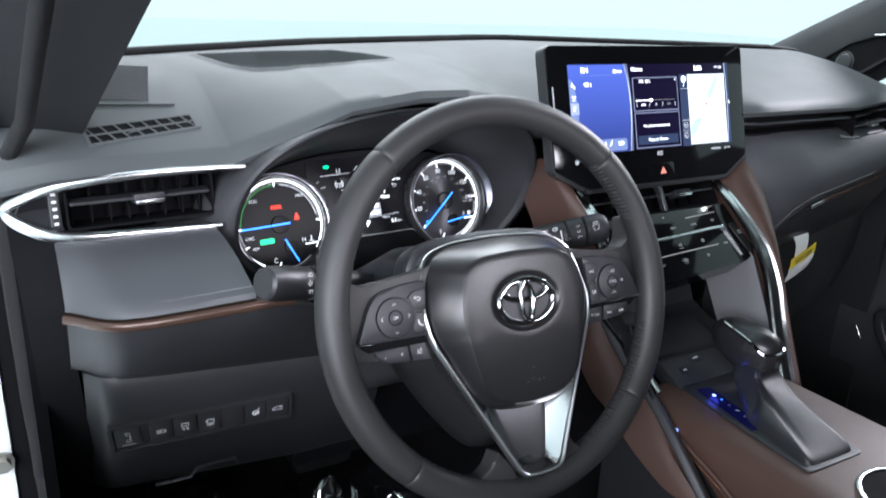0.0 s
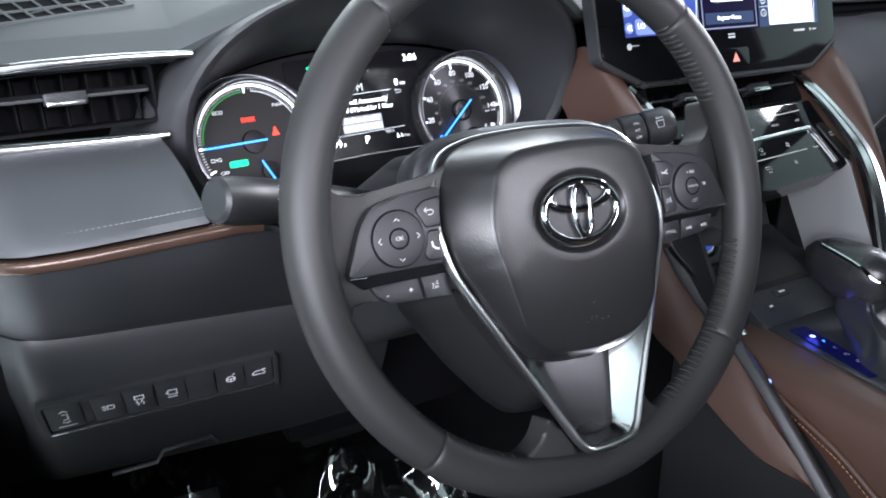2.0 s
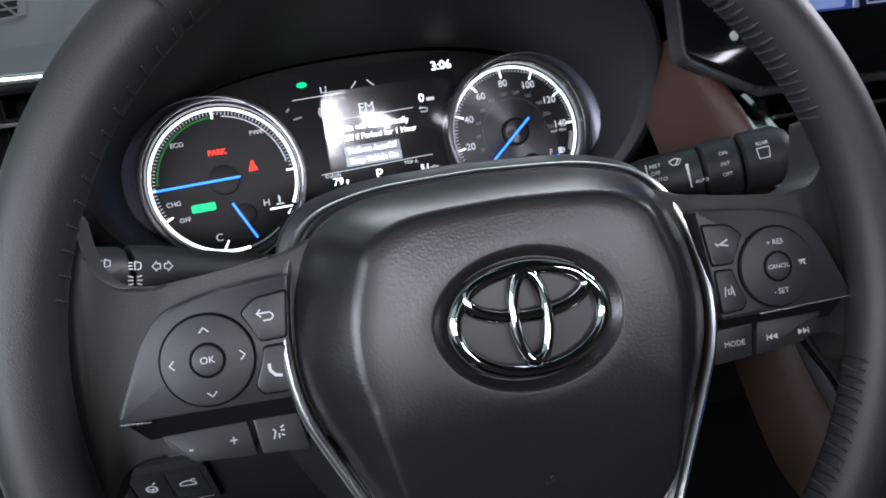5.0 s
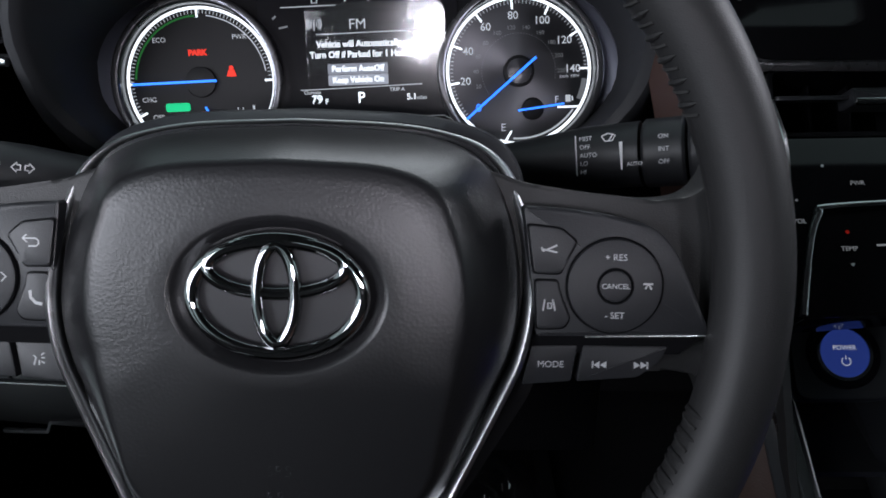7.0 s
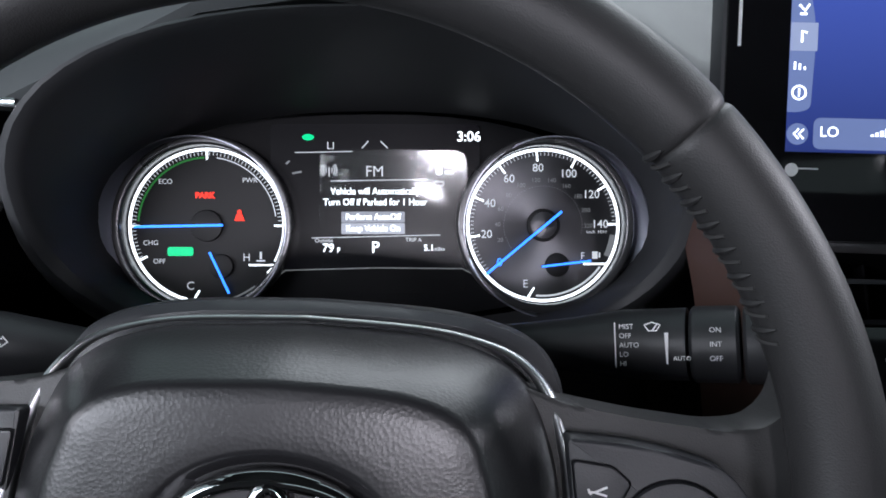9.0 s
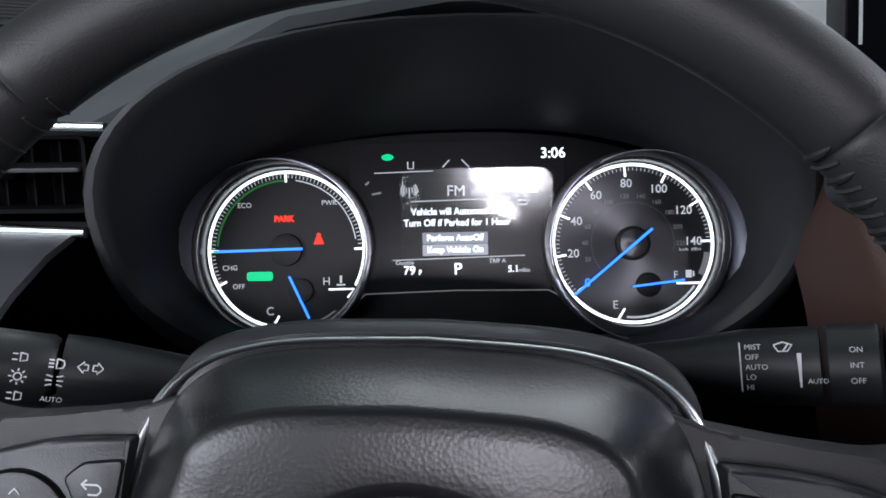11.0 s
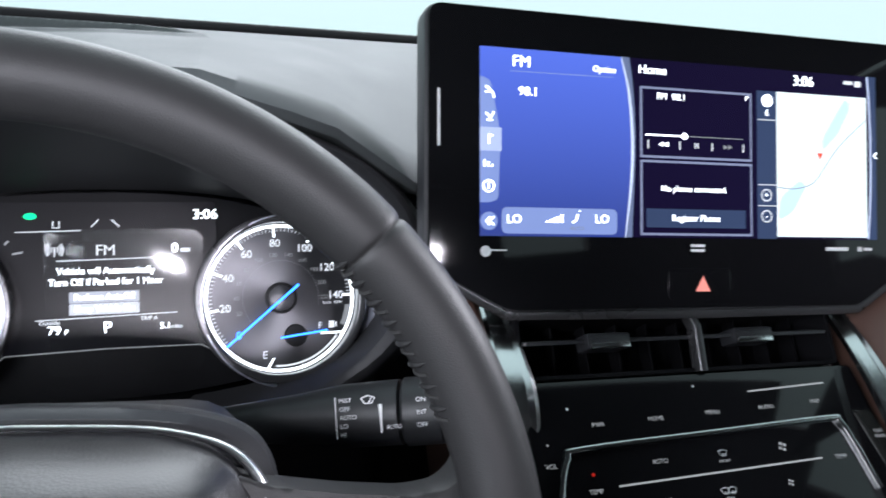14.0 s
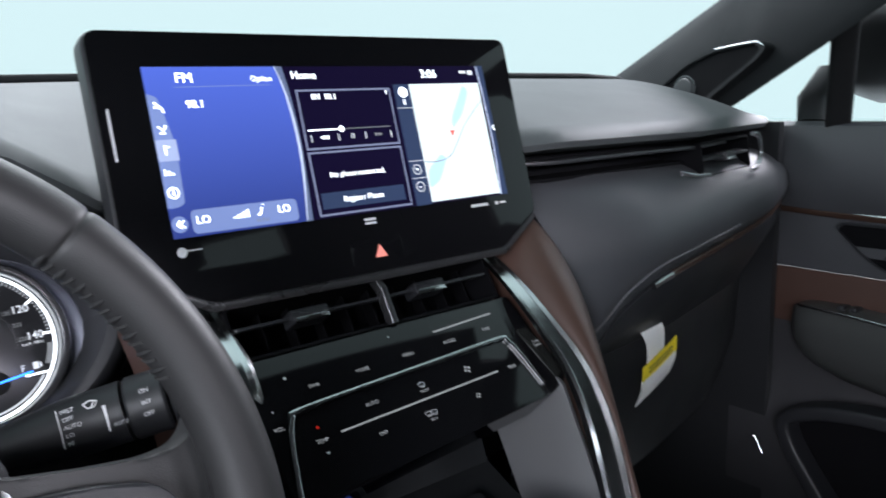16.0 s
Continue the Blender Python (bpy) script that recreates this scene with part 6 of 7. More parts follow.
def dplate(corners, lo, hi, bm=None):
    q = [quad(s, t) for s, t in corners]
    return loft([drape(q, lo), drape(q, hi)], True, True, bm)


# no recess here: a black plate on the top paints the well's shade
part("well", dplate([(0, 0), (1, 0), (1, 1), (0, 1)], -0.004, 0.0012), M_HOLE, D, "raised black plate painted as the shade of a well")
part("rib", dplate([(0, 0.46), (1, 0.46), (1, 0.52), (0, 0.52)], 0, 0.0018), M_TOP, D)
for i in range(8):
    s = i / 8 + 0.06
    part("rib", dplate([(s - 0.05, 1), (s - 0.039, 1), (s + 0.051, 0), (s + 0.04, 0)], 0, 0.0017), M_TOP, D)
for e in ([(0, -0.06), (1.02, -0.06), (1.02, 0.02), (0, 0.02)], [(0, 0.98), (1.02, 0.98), (1.02, 1.06), (0, 1.06)], [(0.985, -0.06), (1.03, -0.06), (1.03, 1.06), (0.985, 1.06)], [(-0.02, -0.06), (0.012, -0.06), (0.012, 1.06), (-0.02, 1.06)]):
    part("frame", dplate(e, 0, 0.0016), M_TOP, D)

SP = thing("speaker_grille", (-0.29, 0.355, top_z(-0.29, 0.355)), "grey ribbed speaker grille in the dashboard top", "speaker")
part("cover", thicken(loft([drape([(x, y) for x in np.linspace(-0.385, -0.237 + 0.012 * (y - 0.31) / 0.095, 8)], 0.002) for y in np.linspace(0.308, 0.405, 8)]), 0.003), M_TOP, SP, "raised grey cover")
for i in range(16):
    y = 0.316 + i * 0.0048
    part("rib", tube(drape([(x, y) for x in np.linspace(-0.375, -0.262 + 0.014 * (y - 0.316) / 0.07, 6)], 0.0026), 0.0011, n=6), M_GRILLE, SP)
# ---- centre console ----
con = thing("centre_console", (0.37, -0.2, 0.42), "brown leather centre console with dark gear panel", "console")
part("body", block(0.275, 0.468, -0.62, 0.14, 0.42, 0.79, 0.02), M_DARK, con, "dark console base")


def top_plate(pts, z, thick, bev, r=0.01):
    """A slab with a flat top that sinks a little towards the front."""
    bm = plate(FLAT, rounded(pts, r, 5), z - thick, z, bev, seg=4)
    return bm


side_strip = spline([(0.246, 0.175, 0.965), (0.250, 0.125, 0.893), (0.252, 0.080, 0.852), (0.250, 0.022, 0.820), (0.244, -0.078, 0.742), (0.236, -0.20, 0.63)], 6)


def strip_z(y):
    return min(0.785, interp(y, (-0.6, -0.20, -0.078, 0.022, 0.08), (0.48, 0.63, 0.742, 0.80, 0.85)))


rows = []
for y in np.linspace(0.07, -0.60, 22):
    zb, xr = strip_z(y), interp(y, (-0.3, 0.03, 0.07), (0.490, 0.484, 0.470))
    xl = interp(y, (-0.6, -0.3, -0.10, 0.07), (0.262, 0.264, 0.270, 0.268))
    rows.append([(x, y, z) for x, z in ((xl - 0.002, zb), (xl - 0.006, zb * 0.5 + 0.395), (xl - 0.003, 0.799), (xl + 0.004, 0.810), (xl + 0.016, 0.8165), (xl + 0.035, 0.819), (0.375, 0.820), (xr - 0.02, 0.8185), (xr - 0.007, 0.814), (xr, 0.803), (xr, 0.74))])
part("brown_pad", thicken(loft(rows), 0.004), M_BROWN, con, "brown leather pad with tan stitching")
bm = bmesh.new()
path = [Vector((interp(y, (-0.6, -0.3, -0.10, 0.07), (0.262, 0.264, 0.270, 0.268)) - 0.0085, y, strip_z(y) * 0.6 + 0.316)) for y in np.linspace(0.05, -0.42, 110)]
for p, q in zip(path, path[1:]):
    tube([p, p.lerp(q, 0.6)], 0.0006, bm=bm, n=5)
tagged(part("stitching", bm, M_TAN, con, "tan stitches"), kind="stuff")
part("seam_roll", tube([p + Vector((0.0015, 0, 0.006)) for p in path[::4]], 0.0032, n=10), M_BROWN, con, "rolled brown leather seam")
part("switch_plate", plate(plane_at((0.375, 0.105, 0.846), 68), rounded([(-0.062, -0.062), (0.060, -0.062), (0.066, 0.050), (-0.060, 0.050)], 0.008), -0.02, 0.0, 0.002), M_LOW, con, "dark plate with small switches")
SPF = plane_at((0.375, 0.105, 0.846), 68)
for u, v, w in ((-0.034, -0.040, 0.012), (-0.002, -0.026, 0.022)):
    part("rocker", plate(SPF, rounded(box2(w, 0.010, u, v), 0.002), -0.002, 0.002, 0.001), M_DARK, con, "small switch")
    part("rocker_mark", plate(SPF, box2(w * 0.4, 0.0022, u, v), 0.001, 0.0022), M_MARKW, con)
gp = [(0.318, 0.055), (0.306, -0.060), (0.299, -0.150), (0.390, -0.153), (0.431, -0.024), (0.428, 0.055)]
part("gear_panel", top_plate(gp, 0.8215, 0.012, 0.002, 0.008), M_LOW, con, "dark gear panel")
ind = plane_at((0.3366, 0.0128, 0.8222), 90, -10)
part("gear_marks_plate", plate(ind, rounded(box2(0.020, 0.100, -0.0005, -0.030), 0.002), -0.001, 0.0006), emit("gear_blue_glow", (0.0015, 0.002, 0.028), 1.0), con, "dark blue lit gear indicator")
for i, s in enumerate("PRND"):
    words("gear_letter", s, ind, 0.003, -0.012 - 0.014 * i, 0.0042, E_BLUE if i == 0 else M_MARK, con, 0.0008)
part("gear_lamp", flat(ind, [oval(0.0028, 0.0028, 0.0, 0.0, 14)], 0.0010), emit("gear_blue_white", (0.35, 0.45, 1.0), 2.5), con, "bright blue-white lamp", smooth=False)
# sloping trims on the driver's side of the console
part("side_strip", sweep(side_strip, rounded(box2(0.012, 0.020), 0.004), up=(-0.75, 0, 0.66)), M_STRIP, con, "dark satin slanting strip")
low = spline([(0.228, 0.20, 0.885), (0.222, 0.120, 0.815), (0.222, 0.082, 0.798), (0.222, 0.041, 0.773), (0.223, 0.010, 0.758), (0.226, -0.024, 0.744), (0.230, -0.050, 0.741), (0.238, -0.082, 0.738)], 6)
rows = []
for i in range(30):
    p = Vector([interp(interp(i, (0, 29), (0, 24.5)), range(len(side_strip)), [v[c] for v in side_strip]) for c in range(3)])
    q = Vector([interp(interp(i, (0, 29), (0, len(low) - 1)), range(len(low)), [v[c] for v in low]) for c in range(3)])
    rows.append([p + Vector((-0.004, 0.004, -0.004)), p.lerp(q, 0.3) + Vector((-0.005, 0, 0.001)), p.lerp(q, 0.65) + Vector((-0.006, 0, 0.0)), q + Vector((-0.001, 0, 0.001)), q + Vector((0.006, 0.004, -0.006)), q + Vector((0.03, 0.012, -0.012))])
part("knee_pad", loft(rows), M_BROWN, con, "brown leather knee pad")
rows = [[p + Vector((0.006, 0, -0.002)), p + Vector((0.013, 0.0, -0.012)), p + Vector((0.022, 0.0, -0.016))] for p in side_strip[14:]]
# shade of the gap put into the colour of this skin
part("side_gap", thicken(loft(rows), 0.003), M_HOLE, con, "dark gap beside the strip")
part("led_dot", plate(plane_at((0.262, 0.001, 0.800), 40), oval(0.0022, 0.0022), 0, 0.001), emit("led_blue", (0.25, 0.40, 1.0), 1.5), con, "tiny blue lamp")
part("cup_ring", sweep([Vector((0.357 + 0.054 * math.cos(k), -0.232 + 0.054 * math.sin(k), 0.8205)) for k in np.linspace(0, 2 * math.pi, 33)[:-1]], rounded(box2(0.006, 0.005), 0.002), closed=True), M_CHROME, con, "chrome cup holder ring")
# flat disc, its black stands for the depth of the cup holder
part("cup_well", plate(FLAT, oval(0.052, 0.052, 0.357, -0.232), 0.8195, 0.8208), M_HOLE, con, "flat black disc painted as the shade in the cup well")

gear = thing("gear_shifter", (0.40, 0.0, 0.82), "black leather gear lever with a chrome line and boot", "gear lever")
BOOT = [
    (0.8215, [(0.307, -0.144), (0.384, -0.146), (0.427, -0.024), (0.412, 0.010), (0.370, 0.004), (0.323, -0.050)]),
    (0.8270, [(0.311, -0.139), (0.383, -0.141), (0.426, -0.024), (0.412, 0.011), (0.370, 0.006), (0.325, -0.050)]),
    (0.8330, [(0.322, -0.118), (0.386, -0.120), (0.423, -0.024), (0.410, 0.013), (0.371, 0.009), (0.332, -0.048)]),
    (0.8390, [(0.340, -0.082), (0.394, -0.084), (0.418, -0.022), (0.409, 0.016), (0.372, 0.013), (0.346, -0.042)]),
    (0.8450, [(0.356, -0.050), (0.402, -0.051), (0.415, -0.021), (0.408, 0.020), (0.373, 0.018), (0.360, -0.032)]),
    (0.8540, [(0.366, -0.027), (0.409, -0.027), (0.414, -0.016), (0.408, 0.024), (0.374, 0.023), (0.369, -0.018)]),
    (0.8640, [(0.368, -0.022), (0.410, -0.022), (0.414, -0.012), (0.408, 0.026), (0.375, 0.026), (0.370, -0.014)]),
]
rows = []
for t, (z, pts) in enumerate(BOOT):
    ring = rounded(pts, 0.012, 7)
    mx, my = sum(p[0] for p in ring) / len(ring), sum(p[1] for p in ring) / len(ring)
    amp = (0.0, 0.02, 0.05, 0.09, 0.11, 0.07, 0.02)[t]
    row = []
    for i, (x, y) in enumerate(ring):
        k = i * 2 * math.pi / len(ring)
        f = 1 + amp * (math.sin(5 * k + 0.9 * t) * 0.7 + math.sin(3 * k - 0.5 * t + 1.1) * 0.6)
        row.append(Vector((mx + (x - mx) * f, my + (y - my) * f, z + 0.0012 * math.sin(4 * k + t) * (0 < t < 6))))
    rows.append(row)
dense = [spline([r[i] for r in rows], 4) for i in range(len(rows[0]))]
part("boot", loft([list(r) for r in zip(*dense)], True, True), M_BOOT, gear, "soft folded dark leather boot")
rows = []
for cy_, z, w, l in ((0.006, 0.851, 0.021, 0.024), (0.012, 0.8555, 0.024, 0.034), (0.020, 0.864, 0.0268, 0.044), (0.024, 0.878, 0.0278, 0.049), (0.024, 0.890, 0.0262, 0.0475), (0.023, 0.899, 0.0215, 0.041), (0.022, 0.9045, 0.0140, 0.029), (0.022, 0.9062, 0.006, 0.014)):
    rows.append([Vector((0.397 + x, cy_ + y, z)) for x, y in oval(w, l, n=32, power=2.4)])
part("knob", loft(rows, True, True), M_KNOB, gear, "black leather knob")
part("knob_line", tube(spline([(0.3785, 0.047, 0.9015), (0.3745, 0.0208, 0.8985), (0.3712, -0.0006, 0.8950), (0.3728, -0.0174, 0.8865), (0.3815, -0.0243, 0.8845), (0.395, -0.0262, 0.8845), (0.407, -0.0225, 0.886), (0.4165, -0.010, 0.890)], 6), 0.0021, n=8), M_MIRROR, gear, "chrome line")
pw = thing("power_button", (0.300, 0.138, 0.893), "round blue-lit power button in a black ring", "button")
PF = plane_at((0.300, 0.136, 0.893), 42, 0, 0)
part("ring", ringplate(PF, oval(0.0215, 0.0215), oval(0.0165, 0.0165), -0.012, 0.002), M_PIANO, pw, "black ring")
part("halo", ringplate(PF, oval(0.0168, 0.0168), oval(0.0148, 0.0148), -0.004, 0.0028), M_CHROME, pw, "chrome halo")
part("cap", plate(PF, oval(0.0148, 0.0148), -0.004, 0.0025, 0.001), emit("power_blue", (0.03, 0.06, 0.32), 0.8), pw, "blue lit cap")
words("writing", "POWER", PF, 0, 0.003, 0.0028, E_SOFT, pw, 0.0028)
part("power_mark", stroke(PF @ Matrix.Translation((0, -0.005, 0)), [arc(0.0026, -230, 50, 14), [(0, 0.001), (0, 0.0034)]], 0.0005, 0, 0.0028), E_SOFT, pw, smooth=False)
part("button_surround", plate(PF, rounded(box2(0.060, 0.055), 0.01), -0.02, -0.002, 0.003), M_DARK, pw, "dark surround")

# ---- warning tag hanging from the glove box ----
tag = thing("warning_tag", (0.74, 0.20, 0.93), "white paper tag with a yellow band on the glove box", "label")
T0 = [Vector((0.698, 0.212, 0.943)), Vector((0.706, 0.196, 0.938)), Vector((0.714, 0.189, 0.920)), Vector((0.717, 0.190, 0.896))]
rows = [[p, p + Vector((0.021, 0.004, 0.005)), p + Vector((0.041, 0.008, 0.009))] for p in spline(T0, 4)]
part("strap", thicken(loft(rows), 0.0008), M_PAPER, tag, "white paper strap")
g0, g1 = Vector((0.702, 0.186, 0.894)), Vector((0.782, 0.200, 0.910))
bands = []
for t, dz, dy in ((0, 0.0, 0), (0.25, -0.0115, -0.001), (0.5, -0.021, -0.002), (0.75, -0.031, 0.001), (1, -0.040, 0.004)):
    bands.append([g0.lerp(g1, s) + Vector((-0.006 * t, dy, dz - 0.005 * s * (1 - s))) for s in np.linspace(0, 1, 7)])
part("sheet", thicken(loft(bands[1:]), 0.0008), M_PAPER, tag, "white printed sheet")
part("yellow_band", thicken(loft([[p + Vector((0, -0.0008, 0.004)) for p in bands[0]], [p + Vector((0, -0.0008, 0)) for p in bands[1]]]), 0.0008), M_YELLOW, tag, "yellow band")
for k in (0.35, 0.7):
    ln = [a.lerp(b, k) + Vector((0, -0.0022, 0.002)) for a, b in zip(bands[0][1:6], bands[1][1:6])]
    part("print_line", tube(ln, 0.0008, n=4), M_INK, tag)

# ---- passenger door ----
door = thing("door_1", (1.14, -0.2, 0.42), "closed passenger door with grey leather, brown insert and armrest", "door", kind="structure")
DY = np.linspace(0.33, -1.2, 14)


def bow(y):
    return 0.01 * math.sin((0.33 - y) * 2)


rows = [[(x + bow(y), y, z) for y in DY] for x, z in ((1.20, 1.136), (1.172, 1.139), (1.155, 1.133), (1.143, 1.105), (1.139, 1.06), (1.142, 1.030), (1.148, 1.013))]
part("upper_trim", thicken(loft(rows), 0.006), M_PAD, door, "dark grey leather upper panel")
part("copper_line", sweep([(1.146 + bow(y), y, 1.012 - 0.05 * max(-0.2, min(0.1, 0.25 - y))) for y in DY], rounded(box2(0.006, 0.008), 0.002)), M_COPPER, door, "thin copper line")
rows = [[(x, y, z) for y in DY] for x, z in ((1.155, 1.008), (1.150, 0.965), (1.152, 0.928))]
part("mid_trim", thicken(loft(rows), 0.006), M_PAD, door, "dark grey panel")
rows = [[(x, y, z) for y in DY] for x, z in ((1.153, 0.926), (1.148, 0.895), (1.150, 0.862), (1.156, 0.845))]
part("brown_insert", thicken(loft(rows), 0.006), M_BROWN, door, "brown leather insert")
rows = [[(x, y, z) for y in DY] for x, z in ((1.157, 0.846), (1.158, 0.80), (1.154, 0.745), (1.140, 0.715), (1.128, 0.690), (1.126, 0.60), (1.145, 0.42))]
part("lower_trim", thicken(loft(rows), 0.006), M_DOOR, door, "black lower panel with a soft ledge")
# armrest: a deep pod, blunt at its front, that widens towards the rear
rows = []
for y, w, top, foot in ((0.234, 0.030, 0.876, 0.835), (0.229, 0.052, 0.880, 0.822), (0.215, 0.064, 0.8835, 0.806), (0.190, 0.070, 0.884, 0.792), (0.145, 0.074, 0.8835, 0.779), (0.090, 0.076, 0.880, 0.772), (-0.2, 0.080, 0.876, 0.766), (-0.6, 0.080, 0.876, 0.766)):
    h = top - foot
    rows.append([Vector((1.160 - a * w, y, top - b * h)) for a, b in ((-0.1, 0.0), (0.5, -0.02), (0.86, 0.0), (0.93, 0.02), (0.98, 0.10), (1.02, 0.30), (1.0, 0.55), (0.90, 0.78), (0.72, 0.93), (0.45, 1.0), (-0.1, 1.0))])
part("armrest", loft(rows, True, True), M_ARM, door, "glossy dark armrest pod")
part("armrest_line", tube([(1.160 - 0.93 * w, y, z + 0.001) for y, w, z in ((0.231, 0.040, 0.879), (0.215, 0.064, 0.8835), (0.190, 0.070, 0.884), (0.145, 0.074, 0.8835), (0.090, 0.076, 0.880), (-0.2, 0.080, 0.876))], 0.0018), M_CHROME, door, "thin chrome edge")
for y in (0.165, 0.148):
    part("window_switch", block(1.112, 1.132, y - 0.005, y + 0.005, 0.882, 0.890, 0.002), M_DARK, door, "small window switch")
rec = Matrix.Translation((1.1475, 0.055, 0.968)) @ pose(0, 0, 0, 90, 0, -90)
ro = rounded([(-0.130, 0.034), (-0.138, 0.026), (-0.100, -0.010), (-0.070, -0.030), (-0.030, -0.036), (0.12, -0.036), (0.12, 0.034)], [0.006, 0.006, 0.02, 0.02, 0.01, 0.01, 0.01])
# no hollow: the recess's shade is a black plate
part("handle_recess", plate(rec, ro, 0.0, 0.003, 0.001), M_HOLE, door, "flat black plate painted as the shade in the handle recess")
part("recess_rim", ringplate(rec, ro, [(x * 0.97 - 0.0005, y * 0.90) for x, y in ro], 0.0, 0.006), M_LOW, door, "dark rim of the handle recess")
part("door_handle", tube([(1.150, 0.125, 0.958), (1.138, 0.105, 0.955), (1.136, 0.02, 0.955), (1.15, -0.01, 0.955)], 0.005), M_CHROME, door, "chrome inner handle")
rim_path = spline([(1.098, -0.30, 0.755), (1.098, 0.05, 0.752), (1.098, 0.150, 0.744), (1.099, 0.205, 0.726), (1.100, 0.222, 0.708), (1.100, 0.214, 0.680), (1.099, 0.190, 0.645), (1.098, 0.140, 0.585), (1.098, 0.02, 0.46)], 6)
part("pocket_rim", sweep(rim_path, rounded(box2(0.020, 0.040), 0.006), up=(1, 0, 0)), M_LOW, door, "dark grey door pocket rim")
# flat plate coloured as the darkness inside the pocket
part("pocket_hole", plate(Matrix.Translation((1.118, 0, 0)) @ pose(0, 0, 0, 90, 0, -90), [(-p.y, p.z) for p in rim_path], 0.0, 0.004), M_HOLE, door, "flat black plate painted as the shade in the pocket")
# added tube that draws the glint near the pocket
part("pocket_glint", tube([(1.100, 0.273, 0.668), (1.099, 0.266, 0.657), (1.098, 0.258, 0.6455)], 0.0024), M_CHROME, door, "short chrome tube standing in for a glint")
gl = part("window_2", loft([[(1.175, y, 1.136) for y in (0.42, -1.2)], [(1.07, y, 1.50) for y in (-0.20, -1.2)]]), M_GLASS, label="clear passenger side window", kind="structure", cat="window")
gl.visible_shadow = False
part("window_post", sweep([(1.172, 0.212, 1.130), (1.130, 0.190, 1.265), (1.085, 0.160, 1.40)], rounded(box2(0.034, 0.02), 0.006)), M_RUBBER, label="black window divider post", kind="structure", cat="window frame")
mir = thing("side_mirror", (1.24, 0.16, 1.14), "dark housing of the passenger side mirror", "mirror")
rows = []
for t, s in ((0, 0.3), (0.15, 0.85), (0.4, 1.0), (0.75, 0.95), (1, 0.5)):
    rows.append([Vector((1.30 + u * s, 0.25 - 0.14 * t, 1.235 + v * s)) for u, v in oval(0.10, 0.075, n=24, power=3)])
part("housing", loft(rows, True, True), M_DARK, mir, "dark plastic housing")
part("arm", sweep([(1.20, 0.262, 1.130), (1.215, 0.268, 1.160), (1.26, 0.262, 1.200)], rounded(box2(0.040, 0.05), 0.012)), M_DARK, mir, "mirror arm")

# pillar speaker
ps = thing("pillar_speaker", (1.19, 0.46, 1.19), "recessed pillar speaker with a chrome edge", "speaker")
ax, nn = Vector((-0.216, -0.949, 0.229)).normalized(), Vector((-0.964, 0.248, 0.099))
nn = (nn - ax * nn.dot(ax)).normalized()
PS = Matrix.Translation(Vector((1.130, 0.3905, 1.2155)) + nn * 0.002) @ Matrix((ax, nn.cross(ax), nn)).transposed().to_4x4()
po = rounded([(-0.111, 0.0), (-0.091, -0.024), (-0.052, -0.043), (-0.010, -0.044), (0.094, -0.009), (0.111, 0.002), (0.100, 0.014), (0.020, 0.026), (-0.040, 0.022)], 0.010)
part("frame", ringplate(PS, [(x * 1.05, y * 1.10) for x, y in po], [(x * 0.96, y * 0.93) for x, y in po], -0.02, 0.006), M_PILLAR, ps)
# black plate that paints the speaker hollow's shade
part("well", plate(PS, po, -0.02, 0.002), M_HOLE, ps, "flat black plate painted as the shade in the well")
part("cone", plate(PS, oval(0.021, 0.019, -0.052, -0.016), 0.0, 0.006, 0.004, seg=4), M_LOW, ps, "round tweeter")
part("cone_ring", ringplate(PS, oval(0.025, 0.023, -0.052, -0.016), oval(0.022, 0.020, -0.052, -0.016), 0.0, 0.004), M_SMOKE, ps, "grey ring round the tweeter")
part("chrome_edge", tube(on(PS, [(0.022, 0.0265, 0.006), (0.060, 0.0215, 0.006), (0.101, 0.0140, 0.006), (0.110, 0.006, 0.006)]), 0.0015), M_CHROME, ps, "chrome edge")

# ---- things on the driver's floor ----
mt = thing("floor_mat", (-0.10, 0.30, 0.425), "black driver's floor mat", "mat")
part("mat", plate(FLAT, rounded([(-0.37, 0.62), (-0.37, -0.2), (0.20, -0.2), (0.20, 0.62)], 0.05), 0.42, 0.434, 0.004), M_CARPET, mt)


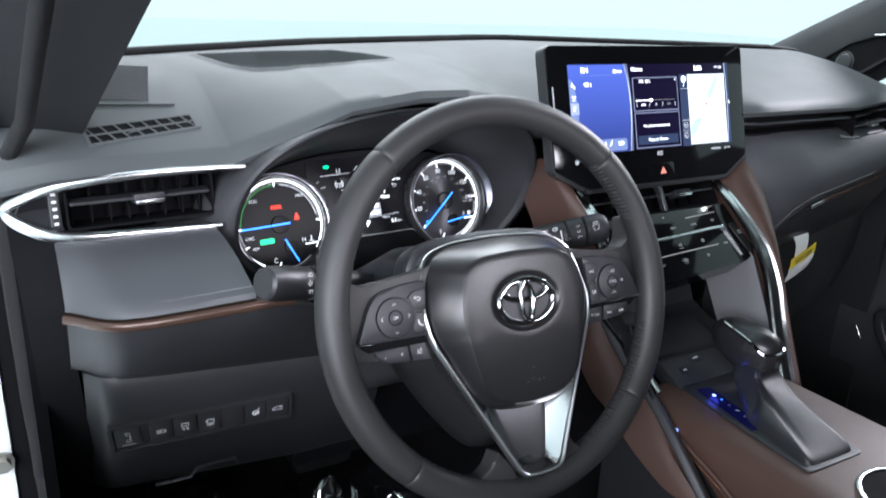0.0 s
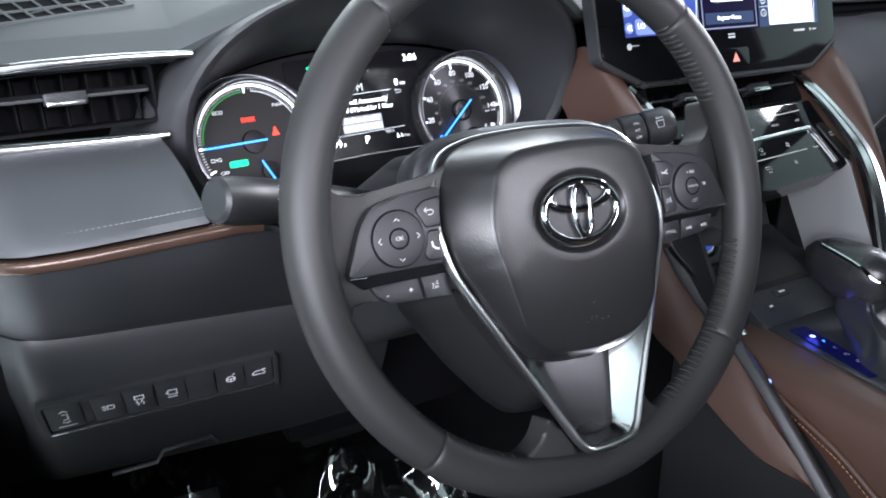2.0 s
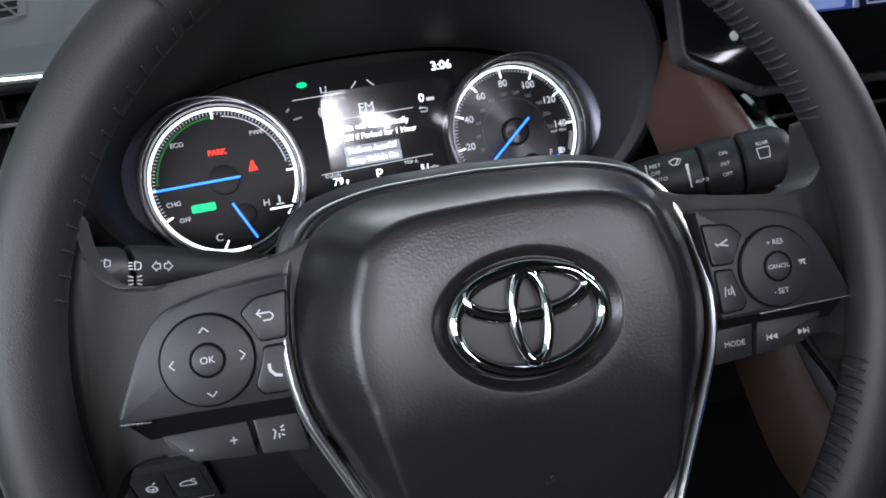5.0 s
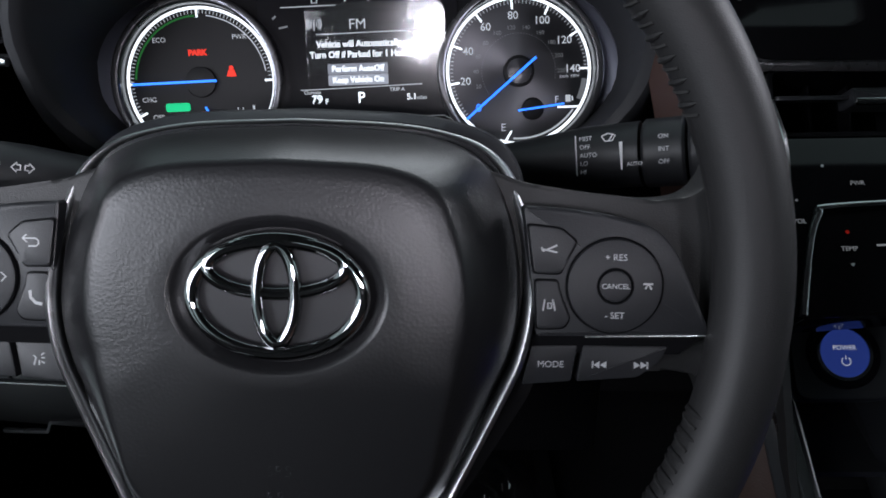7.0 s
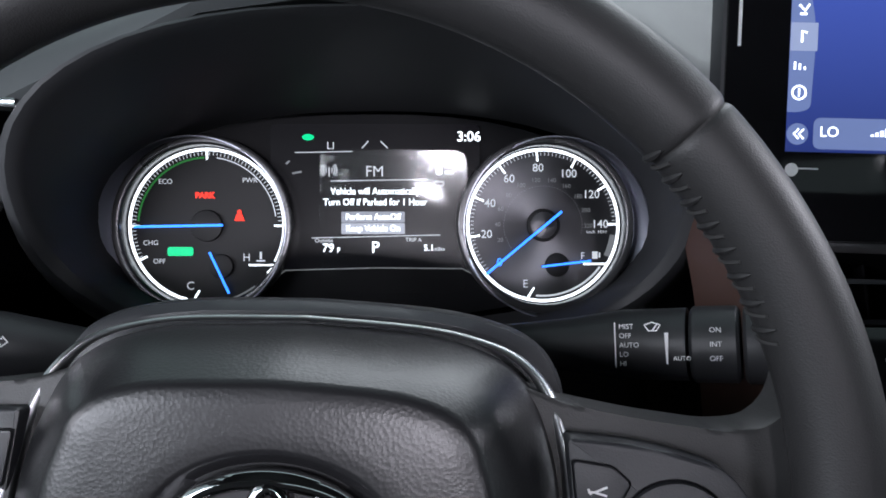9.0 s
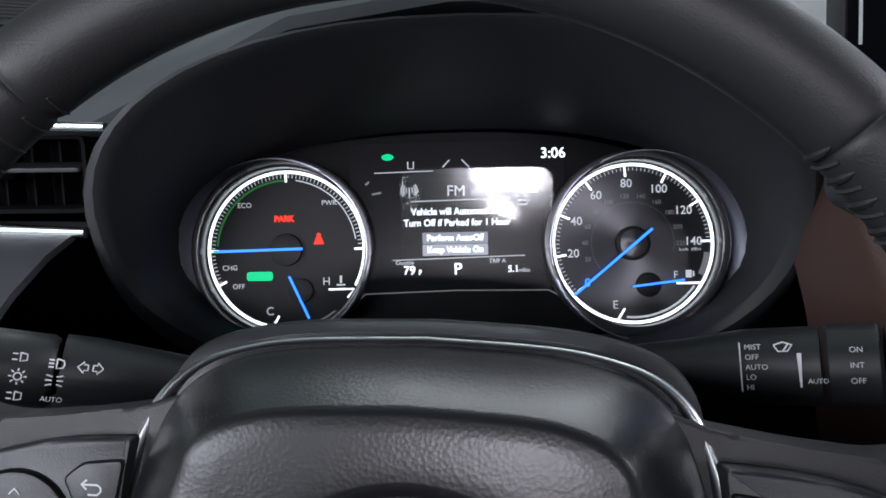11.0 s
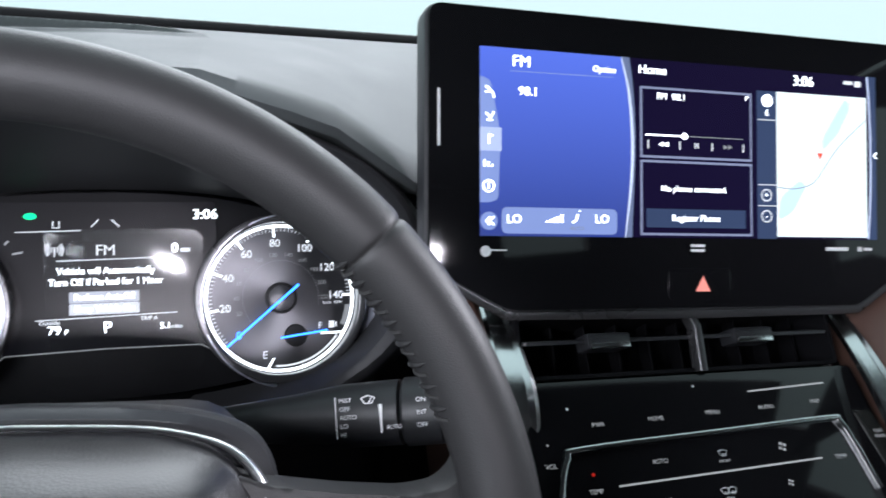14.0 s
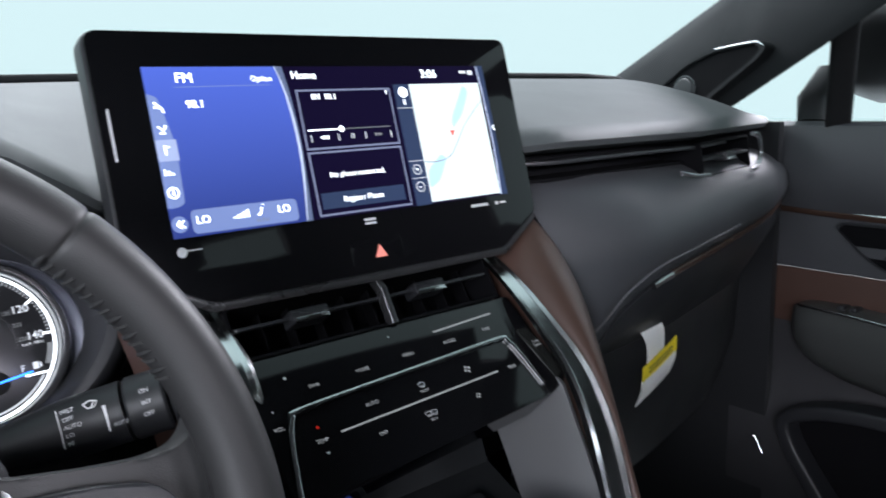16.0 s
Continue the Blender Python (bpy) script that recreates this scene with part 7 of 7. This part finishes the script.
def film(name, base, w, l, h, label, cat, fold, n=26, crease=5.1, lift=0.0):
    th = thing(name, base, label, cat)
    rows = []
    for i in range(n):
        row = []
        for j in range(n):
            s, t = i / (n - 1), j / (n - 1)
            z = h * math.sin(math.pi * s) ** 0.7 * math.sin(math.pi * t) ** 0.6
            z += lift * min(1, 8 * s * (1 - s)) + fold * noise.noise(Vector((s * crease, t * crease * 0.85, base[0] * 7))) + fold * 0.6 * abs(noise.noise(Vector((s * crease * 2.1, t * crease * 1.8 + s * crease, 3.1))))
            row.append((base[0] + (s - 0.5) * w, base[1] + (t - 0.5) * l, base[2] + max(0.002, z)))
        rows.append(row)
    part("film", loft(rows), M_FILM, th, "crumpled clear plastic film")
    return th


pouch = film("plastic_pouch", (-0.222, 0.50, 0.436), 0.17, 0.23, 0.075, "clear plastic pouch with a printed sheet on the mat", "pouch", 0.05, 40, 4.2, 0.03)
part("sheet", plate(Matrix.Translation((-0.222, 0.50, 0.4375)) @ pose(0, 0, 0, 0, 0, -6), box2(0.12, 0.20), 0, 0.001), mat("grey_printed_sheet", (0.30, 0.305, 0.32), 0.5, grain=80, bump=0.1), pouch, "grey printed sheet")
PFm = Matrix.Translation((-0.222, 0.50, 0.4395)) @ pose(0, 0, 0, 0, 0, -6)
part("print_bars", flat(PFm, [box2(0.005, 0.10, 0.020, 0.01), box2(0.005, 0.09, 0.034, 0.0), box2(0.004, 0.05, -0.03, -0.05)], 0), mat("faded_print", (0.10, 0.10, 0.11), 0.5, bump=0.0), pouch, smooth=False)
film("plastic_film", (0.04, 0.44, 0.436), 0.27, 0.24, 0.10, "crumpled clear protective film over the pedal", "plastic film", 0.06, 40, 2.6)
ped = thing("brake_pedal", (0.0, 0.50, 0.50), "black rubber-faced brake pedal in the footwell", "pedal")
part("pad", plate(plane_at((0.0, 0.50, 0.56), 35), rounded(box2(0.10, 0.06), 0.012), -0.012, 0, 0.003), M_RUBBER, ped, "black rubber pedal pad")
part("arm", sweep([(0.0, 0.51, 0.56), (0.0, 0.58, 0.68), (0.01, 0.66, 0.85)], rounded(box2(0.02, 0.012), 0.003)), M_DARK, ped, "black steel arm")
